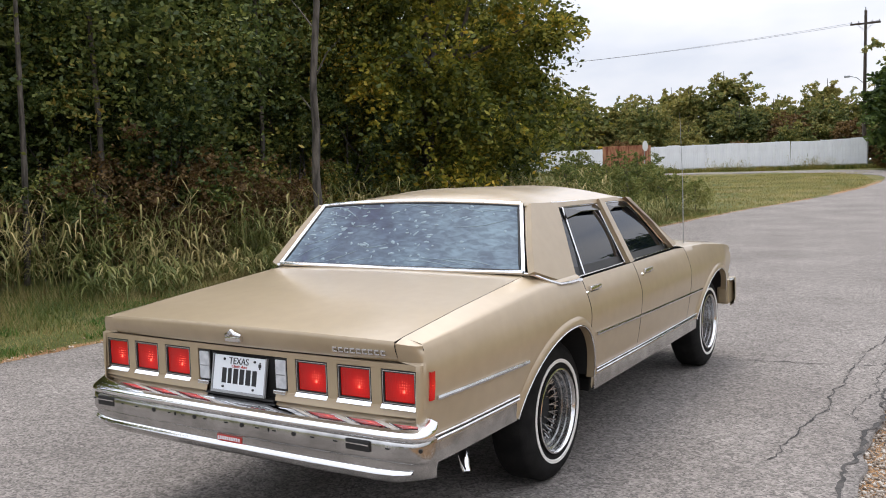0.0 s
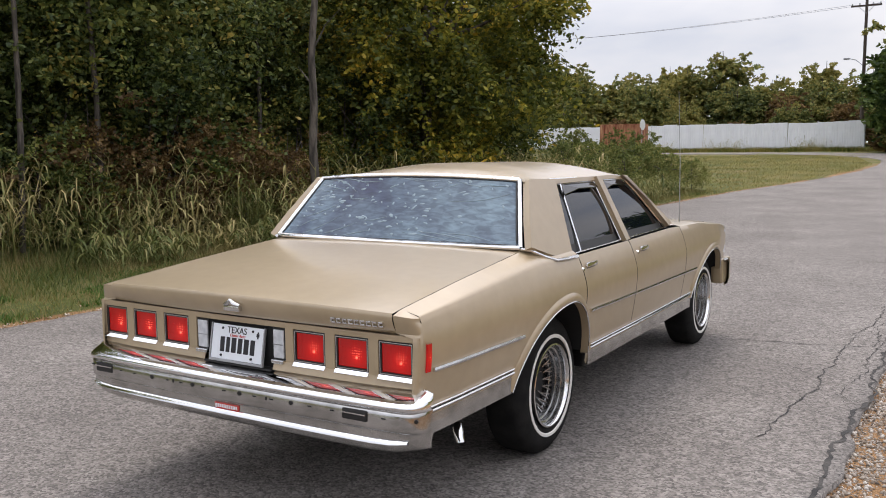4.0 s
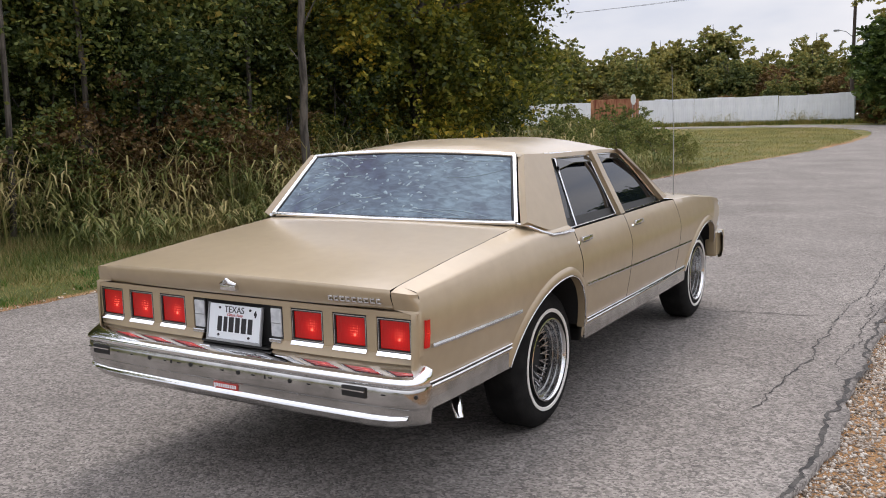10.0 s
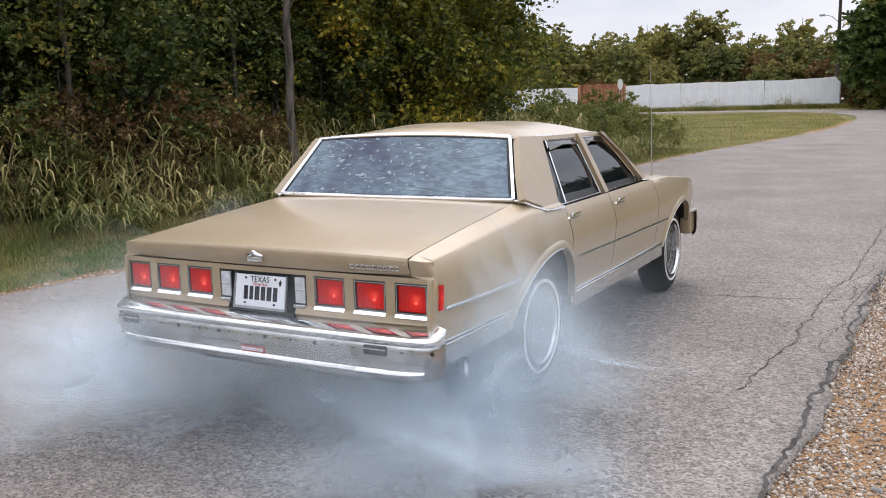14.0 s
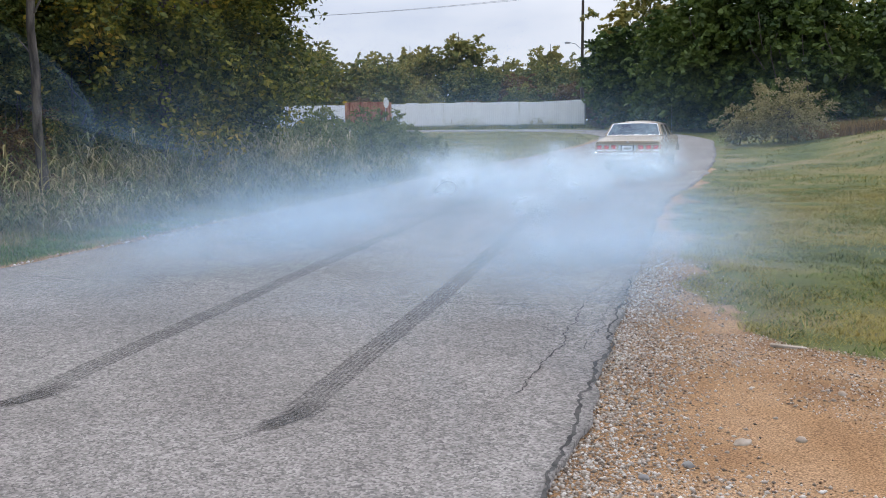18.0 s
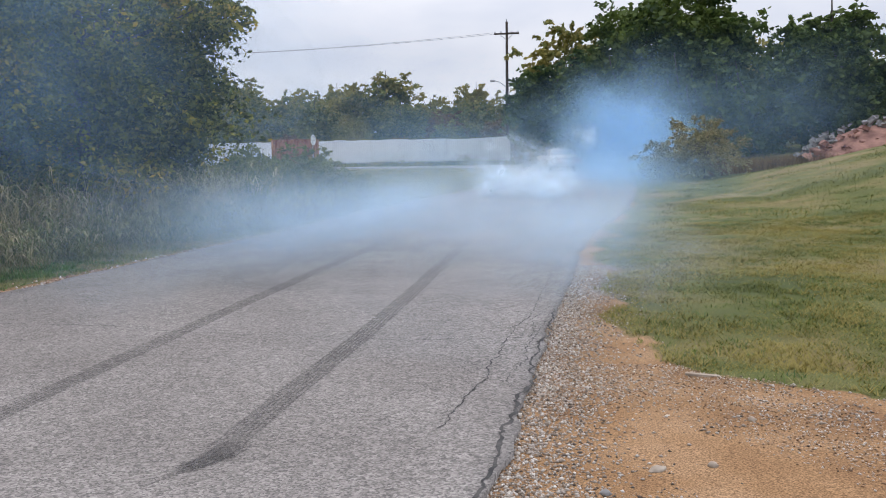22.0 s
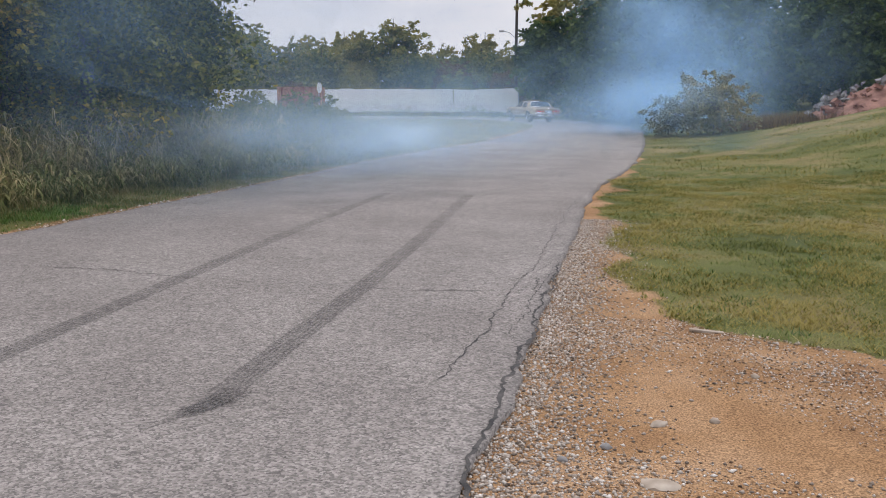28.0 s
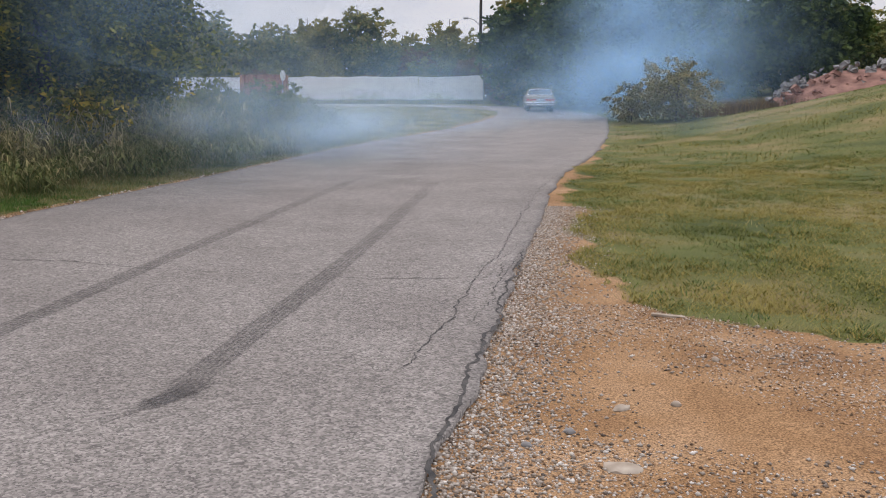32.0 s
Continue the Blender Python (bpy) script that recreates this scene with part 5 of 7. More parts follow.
    # floor boxes reach wide and far back to deepen the shade below
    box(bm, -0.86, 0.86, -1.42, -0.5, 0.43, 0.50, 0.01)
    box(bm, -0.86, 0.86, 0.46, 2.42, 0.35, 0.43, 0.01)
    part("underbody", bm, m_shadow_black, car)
    # tank out of sight, added to block light beneath the boot
    part("fuel_tank", box(bmesh.new(), -0.45, 0.45, -1.05, -0.42, 0.33, 0.44, 0.04), m_shadow_black, car, "near-black fuel tank added to shade the road under the boot")
    bm = bmesh.new()
    tube(bm, [(0.0, 1.0, 0.30), (0.55, 0.35, 0.30), (0.60, -0.55, 0.36), (0.72, -0.78, 0.38), (0.80, -0.86, 0.365)], 0.030, 12)
    part("exhaust_pipe", bm, m_drum, car, "sooty exhaust pipe", smooth=True)
    bm = bmesh.new()
    tube(bm, [(0.795, -0.855, 0.368), (0.815, -0.875, 0.345), (0.825, -0.885, 0.30)], 0.024, 12)
    part("exhaust_tip", bm, m_mirror, car, "bright side exhaust tip behind the rear wheel", smooth=True)
    bm = bmesh.new()
    tube(bm, [(0.82, 2.48, 1.02), (0.82, 2.47, 1.5), (0.815, 2.42, 2.02)], [0.004, 0.0025, 0.0015], 6)
    part("aerial", bm, m_grey, car, "thin wire aerial")
    bm = bmesh.new()
    tube(bm, [(-0.8, 0, 0.365), (0.8, 0, 0.365)], 0.05, 10)
    part("rear_axle", bm, m_shadow_black, car, smooth=True)
    return car, wheels


sedan, sedan_wheels = build_car()


# ---- trees, bushes and grass ----
def leaves(centers, size, r, stretch=1.7):
    """Vertices and quads of small leaf blades at the centers."""
    n = len(centers)
    u = r.normal(size=(n, 3))
    u[:, 2] *= 0.6
    u /= np.linalg.norm(u, axis=1)[:, None]
    w = r.normal(size=(n, 3))
    v = np.cross(u, w)
    v /= np.linalg.norm(v, axis=1)[:, None]
    s = size * (0.6 + 0.8 * r.random(n))[:, None]
    a, b = u * s * stretch / 2, v * s / 2
    verts = np.stack([centers - a, centers + b - a * 0.1, centers + a, centers - b - a * 0.1], 1).reshape(-1, 3)
    faces = np.arange(n * 4).reshape(-1, 4)
    return verts, faces


def boughs(r, count, per, radii, center, spread=0.27, shell=0.45, droop=0.0):
    """Leaf places along the twigs of boughs within an uneven crown."""
    d = r.normal(size=(count, 3))
    d /= np.linalg.norm(d, axis=1)[:, None]
    rad = r.random(count) ** shell * (0.74 + 0.34 * r.random(count))
    c = d * rad[:, None] * np.array(radii)
    out = []
    m = float(np.mean(radii))
    for k in range(count):
        twigs = max(4, per // 18)
        way = d[k] * np.array([1, 1, 0.45]) + r.normal(size=(twigs, 3)) * np.array([0.75, 0.75, 0.45])
        way /= np.linalg.norm(way, axis=1)[:, None]
        size = m * spread * (0.7 + 0.8 * r.random())
        length = size * 1.5 * (0.4 + 0.8 * r.random(twigs))
        start = r.normal(size=(twigs, 3)) * size * 0.28 * np.array([1, 1, 0.7])
        which = r.integers(0, twigs, per)
        f = r.random(per) ** 0.8
        q = start[which] + way[which] * (length[which] * f)[:, None]
        q[:, 2] -= 0.32 * length[which] * f * f
        q += r.normal(size=(per, 3)) * size * 0.075
        out.append(c[k] + q)
    p = np.concatenate(out)
    p[:, 2] -= droop * np.linalg.norm(p[:, :2], axis=1)
    return p + np.array(center), c + np.array(center)


def limbs(bm, r, height, base_r, tips, lean=(0, 0), fork=0.35):
    """A tapered trunk with limbs that reach some of the boughs."""
    pts, rad = [], []
    for k in range(7):
        f = k / 6
        pts.append((lean[0] * f + r.normal() * 0.04 * height * 0.12, lean[1] * f + r.normal() * 0.04 * height * 0.12, height * f - 0.15 * (k == 0)))
        rad.append(base_r * (1.25 if k == 0 else 1 - 0.85 * f))
    tube(bm, pts, rad, 9)
    for tip in tips:
        f = fork + 0.45 * r.random()
        i = min(5, int(f * 6))
        a = Vector(pts[i])
        b = Vector(tip)
        mid = a.lerp(b, 0.5) + Vector((0, 0, -0.06 * (b - a).length)) + Vector(r.normal(size=3) * 0.12)
        tube(bm, [a, mid, b], [base_r * (1 - f) * 0.55 + 0.012, base_r * 0.22 + 0.01, 0.008], 6)
    return bm


def build_tree(seed, height, radii, center_z, count, per, size, mat, label, category="tree", trunk=0.14, tips=9, spread=0.27, shell=0.45, name="tree", droop=0.0, lean=(0, 0)):
    r = np.random.default_rng(seed)
    tree = tagged(new(name), label, category)
    p, c = boughs(r, count, per, radii, (lean[0] * 0.8, lean[1] * 0.8, center_z), spread, shell, droop)
    p = p[p[:, 2] > 0.05]
    v, f = leaves(p, size, r)
    raw("crown", v, f, mat, parent=tree)
    bm = limbs(bmesh.new(), r, height, trunk, c[r.permutation(len(c))[:tips]], lean)
    part("trunk", bm, m_bark, tree, smooth=True)
    return tree


def put(tree, x, y, turn=0.0, scale=1.0, sink=0.05):
    tree.matrix_basis = pose(x, y, float(ground_z(x, y)) - sink, 0, 0, turn) @ Matrix.Scale(scale, 4)
    return tree


def place(tree, x, y, turn, scale):
    return copy_thing(tree, pose(x, y, float(ground_z(x, y)) - 0.05, 0, 0, turn) @ Matrix.Scale(scale, 4))


# woods along the left of the road
woods = [build_tree(11, 9.0, (2.6, 2.6, 3.9), 4.9, 140, 330, 0.062, m_leaf_dark, "dense dark green woodland tree beside the road"),
         build_tree(12, 10.0, (2.3, 2.3, 4.4), 5.3, 140, 330, 0.060, m_leaf_dark, "tall dark green woodland tree with scattered yellow leaves"),
         build_tree(13, 7.0, (2.7, 2.7, 3.0), 3.6, 140, 330, 0.062, m_leaf_dark, "broad low woodland tree with dark leaves")]
for k, t in enumerate(woods):
    tagged(t, group="trees of the roadside wood")
r = np.random.default_rng(21)
spots = [(-10.6, 1.0), (-11.2, 4.2), (-10.4, 6.4), (-11.6, 8.6), (-10.8, 11.3), (-13.4, 2.6), (-13.8, 6.8), (-14.2, 10.4), (-13.5, 14.0), (-16.5, 5.0), (-16.8, 9.0), (-17.2, 13.4), (-16.4, 17.4), (-12.0, -2.5), (-14.2, 20.0), (-18.0, 22.5), (-12.8, 24.5), (-16.0, 28.0), (-21.0, 15.0), (-12, -8)]
for k, (x, y) in enumerate(spots):
    x -= 0.7
    if k < 3:
        put(woods[k], x, y, r.random() * 360, 1.0)
    else:
        place(woods[k % 3], x, y, r.random() * 360, 0.85 + 0.35 * r.random())

under = [build_tree(31, 2.2, (1.2, 1.2, 1.1), 1.15, 40, 190, 0.045, m_leaf_dark, "dark tangled undergrowth shrub at the wood's edge", "shrub", 0.03, 8, name="shrub"),
         build_tree(32, 2.6, (1.1, 1.1, 1.3), 1.4, 40, 190, 0.042, m_leaf_rust, "brown withered undergrowth shrub at the wood's edge", "shrub", 0.03, 8, name="shrub"),
         build_tree(33, 3.0, (1.3, 1.3, 1.7), 1.9, 44, 190, 0.046, m_leaf_dark, "leafy green undergrowth shrub at the wood's edge", "shrub", 0.04, 8, name="shrub")]
for t in under:
    tagged(t, group="undergrowth of the wood")
k = 0
for y in np.arange(-4.0, 22.0, 1.15):
    for row in range(2):
        x = -9.9 - row * 1.3 + r.normal() * 0.25
        i = 1 if r.random() < 0.22 else (0 if r.random() < 0.5 else 2)
        s = 0.75 + 0.45 * r.random()
        if k < 3:
            put(under[k], x, y, r.random() * 360, s)
        else:
            place(under[i], x, y + r.normal() * 0.3, r.random() * 360, s)
        k += 1

for x, y, s in ((-9.1, 6.2, 0.95), (-9.3, 7.3, 1.1), (-8.8, 8.9, 0.8), (-9.6, 5.0, 1.0), (-9.5, 2.4, 0.8)):
    place(under[1], x, y, 90 * y, s)

# the big yellowing tree over the bend of the verge, and the bare trunk beside it
elm = put(build_tree(41, 8.5, (3.55, 3.4, 4.2), 5.0, 230, 300, 0.078, m_leaf_elm, "large spreading tree with yellowing green leaves", trunk=0.2, tips=22, spread=0.19, shell=0.36, droop=0.10), -9.15, 14.5, 0)
elm2 = put(build_tree(42, 5.0, (1.9, 1.9, 1.4), 2.3, 60, 260, 0.06, m_leaf_elm, "lower yellow-green tree under the large one", trunk=0.1, tips=12, spread=0.26), -9.9, 17.2, 0, 0.82)
snag = tagged(new("bare_trunk"), "slender grey tree trunk with few bare twigs", "tree")
bm = bmesh.new()
tube(bm, [(0, 0, -0.2), (0.05, 0.03, 0.8), (0.0, 0.05, 1.6), (0.09, 0.02, 2.4), (0.07, 0.02, 3.2), (0.2, 0.08, 4.6), (0.3, 0.05, 6.6), (0.5, 0.1, 9.0)], [0.11, 0.086, 0.078, 0.074, 0.066, 0.06, 0.05, 0.03], 10)
part("trunk", bm, m_bark, snag, smooth=True)
for z, dx, dy, dz in ((2.6, -0.5, 0.2, 0.5), (3.4, 0.6, 0.1, 0.6), (4.2, -0.7, 0.3, 0.7), (4.9, 0.6, -0.3, 0.8), (5.6, -0.5, -0.2, 0.9)):
    bm = bmesh.new()
    tube(bm, [(0.1 + z * 0.015, 0.04, z), (0.1 + dx * 0.5, dy * 0.5, z + dz * 0.6), (0.1 + dx, dy, z + dz)], [0.018, 0.011, 0.004], 5)
    part("twig", bm, m_bark, snag, smooth=True)
snag.matrix_basis = pose(-7.55, 8.15, float(ground_z(-7.55, 8.15)), 0, -1, 0)
for x, y, h, lean in ((-9.6, 5.2, 8, 3), (-8.9, 2.6, 2.4, -2), (-10.2, 9.6, 9, 1), (-9.4, 3.6, 6, -2)):
    o = tagged(new("bare_trunk"), "thin grey sapling trunk among the undergrowth", "tree")
    bm = bmesh.new()
    tube(bm, [(0, 0, -0.2), (0.03, 0.02, h * 0.3), (-0.04, 0.05, h * 0.65), (0.05, 0, h)], [0.055, 0.045, 0.035, 0.01], 8)
    part("trunk", bm, m_bark, o, smooth=True)
    o.matrix_basis = pose(x, y, float(ground_z(x, y)), lean, lean * 0.6, 0)

m_leaf_weed = foliage("weed_leaf", (0.07, 0.095, 0.024), (0.155, 0.185, 0.045), (0.29, 0.28, 0.09), clump=0.9)
# weeds at the corner of the verge, in front of the far fence
weeds = [build_tree(51, 1.7, (1.05, 1.05, 0.85), 0.95, 40, 190, 0.038, m_leaf_weed, "leafy yellow-green roadside weed bush", "bush", 0.02, 10, name="bush"),
         build_tree(52, 2.0, (1.0, 1.0, 1.0), 1.1, 40, 190, 0.038, m_leaf_weed, "tall green roadside weed bush", "bush", 0.02, 10, name="bush")]
for t in weeds:
    tagged(t, group="weed bushes on the verge")
for k, (x, y, s) in enumerate([(-6.8, 22.6, 0.86), (-7.9, 21.0, 0.8), (-6.1, 24.4, 1.05), (-7.3, 25.0, 1.24), (-9.0, 22.8, 1.18), (-6.9, 19.2, 0.62), (-8.2, 26.4, 1.25), (-9.6, 25.0, 1.2), (-6.3, 20.8, 0.6), (-10.8, 27.5, 1.25), (-7.9, 17.2, 0.7), (-9.8, 28.6, 1.25), (-5.6, 26.0, 0.85), (-8.3, 29.4, 1.2), (-11.8, 30.5, 1.3), (-12.6, 32.5, 1.3), (-10.2, 31.5, 1.25)]):
    if k < 2:
        put(weeds[k], x, y, k * 80, s)
    else:
        place(weeds[k % 2], x, y, r.random() * 360, s)

for k in range(24):
    y = 7.2 + 0.72 * k
    x = -6.7 - 1.6 * r.random() + 0.05 * max(0.0, y - 12)
    place(weeds[k % 2], x - 0.5, y, r.random() * 360, 0.3 + 0.3 * r.random())

# right side: the great tree over the road's end, the dark one beside it, the scrubby bush
put(build_tree(61, 13.0, (8.2, 6.0, 6.4), 6.3, 400, 210, 0.25, m_leaf_big, "huge dark green roadside tree hung with vines", trunk=0.45, tips=26, spread=0.17, shell=0.34, droop=0.16), 8.5, 62.5, 0)
put(build_tree(62, 11.0, (4.2, 4.2, 5.2), 5.0, 160, 200, 0.26, m_leaf_big, "tall rounded dark evergreen tree", trunk=0.3, tips=14, spread=0.2, shell=0.36), 19.6, 64.5, 0)
put(build_tree(63, 8.5, (4.2, 3.6, 4.0), 4.4, 130, 180, 0.25, m_leaf_big, "dark leaning tree beside the utility pole", trunk=0.25, tips=14, spread=0.2), -0.6, 70.0, 0)
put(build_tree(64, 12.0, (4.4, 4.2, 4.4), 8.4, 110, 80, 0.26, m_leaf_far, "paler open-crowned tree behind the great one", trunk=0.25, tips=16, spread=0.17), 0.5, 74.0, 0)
put(build_tree(65, 2.9, (1.9, 1.7, 1.5), 1.45, 110, 130, 0.06, m_leaf_bush, "scrubby brownish bush on the grass verge", "bush", 0.03, 40, name="bush", spread=0.2), 7.6, 37.5, 0)
put(build_tree(66, 2.0, (1.3, 1.2, 1.0), 1.0, 60, 120, 0.06, m_leaf_bush, "low brownish scrub beside the larger bush", "bush", 0.03, 24, name="bush", spread=0.2), 5.7, 39.0, 0)
r2 = np.random.default_rng(5)
vines = tagged(new("hanging_vine"), "bare looping vines hanging from the great tree", "vine")
for k in range(10):
    x0, z0 = 3.0 + r2.random() * 11, 5.2 + r2.random() * 3.4
    d = 0.4 + r2.random() * 0.9
    drop = 1.2 + r2.random() * 2.4
    y0 = 56.2 + abs(x0 - 8.5) * 0.35
    bm = bmesh.new()
    tube(bm, [(x0, y0, z0), (x0 + d * 0.2, y0 - 0.1, z0 - drop * 0.6), (x0 + d * 0.6, y0, z0 - drop), (x0 + d, y0, z0 - drop * (0.4 if k % 2 else 1.5))], 0.03, 5)
    part("vine", bm, m_bark, vines, smooth=True)

# far trees behind the fence, and an unseen ring added round the horizon
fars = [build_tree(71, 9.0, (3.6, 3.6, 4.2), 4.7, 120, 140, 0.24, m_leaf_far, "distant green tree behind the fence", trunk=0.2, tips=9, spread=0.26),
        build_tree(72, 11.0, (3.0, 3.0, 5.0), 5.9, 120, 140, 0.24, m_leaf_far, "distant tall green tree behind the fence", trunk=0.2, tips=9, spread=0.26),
        build_tree(73, 8.0, (3.4, 3.4, 3.9), 4.2, 110, 140, 0.24, m_leaf_rust, "distant tree turning brown behind the fence", trunk=0.2, tips=9, spread=0.26)]
for t in fars:
    tagged(t, group="far trees on the skyline")
far_spots = [(-62, 92, 1.0, 0), (-56, 90, 1.1, 0), (-50, 92, 0.95, 1), (-44.5, 91, 1.05, 0), (-40, 95, 1.0, 1), (-37, 92, 0.95, 0), (-33, 96, 0.95, 0), (-29.5, 93, 0.85, 0), (-26.5, 99, 0.92, 1), (-22.8, 101, 1.06, 1), (-20, 96, 0.8, 0), (-17, 99, 0.82, 0), (-14, 95, 0.72, 2), (-11.5, 97, 0.8, 0), (-8.5, 94, 0.8, 2), (-5.5, 93, 0.95, 2), (-2, 90, 1.0, 0), (2.5, 88, 1.1, 2), (-24, 90, 0.55, 0), (-18.5, 89, 0.5, 2), (-13, 88, 0.5, 0), (-31, 88, 0.6, 2), (-37, 87, 0.55, 0), (26, 80, 0.95, 0), (31, 84, 0.9, 2), (36, 80, 1.0, 0), (28, 95, 1.0, 1), (42, 84, 1.0, 0), (13, 80, 1.2, 1), (20, 86, 1.1, 0), (-48, 80, 0.9, 0), (-35, 103, 1.0, 0), (-30, 104, 0.95, 1), (-17.5, 104, 0.9, 0), (-12, 103, 0.9, 1), (-7, 101, 0.9, 0), (-1, 98, 1.0, 1), (6, 92, 1.1, 0), (3, 79, 0.6, 0), (8, 74, 0.6, 2), (13, 72, 0.6, 0), (17, 73, 0.65, 0), (22, 72, 0.6, 2), (25, 70, 0.55, 0), (29, 74, 0.7, 0), (34, 72, 0.7, 2), (39, 74, 0.8, 0), (16, 67, 0.4, 0), (11, 69, 0.45, 0), (5, 70, 0.45, 0), (0.5, 73, 0.45, 2), (2, 68, 0.42, 0), (19.5, 68, 0.42, 0), (22, 67, 0.42, 0), (4, 67, 0.4, 0), (-1.5, 69, 0.4, 0), (-3.2, 72, 0.4, 2), (6.5, 66, 0.4, 0), (9, 66, 0.42, 0), (13, 66.5, 0.4, 0), (47, 78, 1.0, 0), (52, 70, 1.0, 1), (-40, 45, 1.1, 0), (-36, 52, 1.0, 1), (-44, 60, 1.0, 0), (-31, 40, 1.1, 0), (-38, 34, 1.1, 1), (-30, 30, 1.1, 0), (-34, 22, 1.2, 1), (-30, 14, 1.2, 0), (-34, 5, 1.2, 0), (-28, 46, 0.8, 2)]
# added ring, never in view: closes the horizon and gives the glass reflections
for k in range(24):
    a = radians(-165 + k * 9.2)
    far_spots.append((30 + 46 * math.cos(a) * (1 + 0.1 * (k % 3)), -30 + 62 * math.sin(a) - 8, 0.9 + 0.3 * ((k * 7) % 5) / 5, (k * 5) % 3 if k % 3 else 0))
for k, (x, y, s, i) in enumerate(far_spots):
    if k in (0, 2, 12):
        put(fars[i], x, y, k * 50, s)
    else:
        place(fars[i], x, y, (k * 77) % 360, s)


# ---- grass and reeds: uncountable, one object each ----
def blades(r, pts, height, width, lean=0.5):
    n = len(pts)
    a = r.random(n) * math.tau
    h = height * (0.5 + 0.9 * r.random(n))
    d = np.stack([np.cos(a), np.sin(a), np.zeros(n)], 1)
    s = np.stack([-np.sin(a), np.cos(a), np.zeros(n)], 1) * (width * (0.6 + 0.8 * r.random(n)))[:, None]
    tip = pts + d * (h * lean * (0.3 + r.random(n)))[:, None] + np.array([0, 0, 1]) * h[:, None]
    v = np.stack([pts - s / 2, pts + s / 2, tip], 1).reshape(-1, 3)
    return v, np.arange(n * 3).reshape(-1, 3)


def grass_field(name, label, n, xr, yr, height, width, seed, keep, mat=None, lean=0.5, power=1.0):
    r = np.random.default_rng(seed)
    x = xr[0] + (xr[1] - xr[0]) * r.random(n)
    y = yr[0] + (yr[1] - yr[0]) * r.random(n) ** power
    k = keep(x, y, r)
    x, y = x[k], y[k]
    h = height(x, y) if callable(height) else height
    p = np.stack([x, y, (sheet_z(x, y) if len(x) < 160000 else ground_z(x, y)) - 0.008], 1)
    v, f = blades(r, p, h, width, lean)
    return tagged(raw(name, v, f, mat or m_blade), label, "grass", kind="stuff")


def tuft(x, y, s):
    return np.sin(x * s + 1.3 * np.sin(y * s * 0.7)) * np.cos(y * s * 0.9 + 0.8 * np.sin(x * s * 1.1))


edge_l = lambda y: np.interp(y, [p[1] for p in ROAD_LEFT[:11]], [p[0] for p in ROAD_LEFT[:11]])
edge_r = lambda y: np.interp(y, [p[1] for p in ROAD_RIGHT[:11]], [p[0] for p in ROAD_RIGHT[:11]])
def patch(x, y, s, seed=0.0):
    return np.array([noise.noise((a * s, b * s, seed)) for a, b in zip(x, y)])


grass_field("verge_grass", "short green and straw-coloured grass on the right verge", 290000, (2.5, 13), (0.6, 17), lambda x, y: np.clip(0.028 + 0.035 * patch(x, y, 1.3, 3.0) + 0.025 * patch(x, y, 4.0, 5.0), 0.012, 0.07), 0.010, 1, lambda x, y, r: (bare(x, y) + 0.35 * (r.random(len(x)) - 0.5) + 0.7 * patch(x, y, 0.9, 8.0) + 0.8 * patch(x, y, 2.9, 2.0) < 0.30), lean=2.0, power=1.3)
grass_field("verge_tufts", "darker taller tufts in the right verge", 90000, (2.6, 13), (0.9, 20), 0.05, 0.010, 11, lambda x, y, r: (bare(x, y) < 0.55) & (0.7 * patch(x, y, 0.8, 9.0) + 0.9 * patch(x, y, 2.2, 4.0) > 0.22), mat=m_tuft, lean=1.7, power=1.2)
grass_field("verge_straw", "dry straw-coloured blades in the right verge", 24000, (2.6, 14), (0.9, 24), 0.06, 0.007, 12, lambda x, y, r: (bare(x, y) < 0.7) & (patch(x, y, 0.6, 19.0) > 0.05), mat=m_reed, lean=1.5, power=1.2)
grass_field("far_grass", "rough green grass on the bank beyond", 100000, (3.2, 30), (14, 58), lambda x, y: np.clip(0.05 + 0.08 * patch(x, y, 0.45, 3.0), 0.02, 0.14), 0.022, 2, lambda x, y, r: (bare(x, y) < 0.5) & (x > edge_r(y) + 0.3) & (patch(x, y, 0.9, 6.0) < 0.3), lean=1.6)
grass_field("left_grass", "uneven green and straw grass along the left road edge", 150000, (-8.6, -4.7), (-6, 26), lambda x, y: 0.05 + 0.12 * np.clip((edge_l(y) - 0.9 - x) / 2.4, 0, 1) + 0.03 * tuft(x, y, 3), 0.010, 3, lambda x, y, r: x < edge_l(y) - 0.12 - 0.5 * r.random(len(x)) ** 2, mat=m_blade_left, lean=0.8)
grass_field("left_clover", "fresh green clover and short grass by the left road edge", 60000, (-7.0, -4.7), (-6, 9), 0.055, 0.016, 21, lambda x, y, r: (x < edge_l(y) - 0.25 - 0.3 * r.random(len(x))) & (patch(x, y, 0.8, 12.0) + 0.6 * patch(x, y, 2.5, 6.0) > 0.10 + 0.18 * np.clip(edge_l(y) - 1.0 - x, 0, 2)), mat=m_clover, lean=0.9)
grass_field("island_grass", "yellowing meadow grass inside the bend", 120000, (-26, -1.2), (22, 66), 0.075, 0.022, 4, lambda x, y, r: (x < edge_l(y) - 0.3) & (y < 64.5 + x * 0.05), mat=m_meadow, lean=1.0)
grass_field("fence_grass", "rough grass at the foot of the fence", 26000, (-45, -2), (72.9, 76), 0.35, 0.06, 6, lambda x, y, r: y > 73.2 + 0.5 * r.random(len(x)), lean=0.5)
grass_field("dry_grass", "straw-coloured dry grass below the rubble heap", 14000, (8, 20), (38, 47), 0.5, 0.03, 8, lambda x, y, r: r.random(len(x)) < 0.8, mat=m_leaf_rust, lean=0.4)


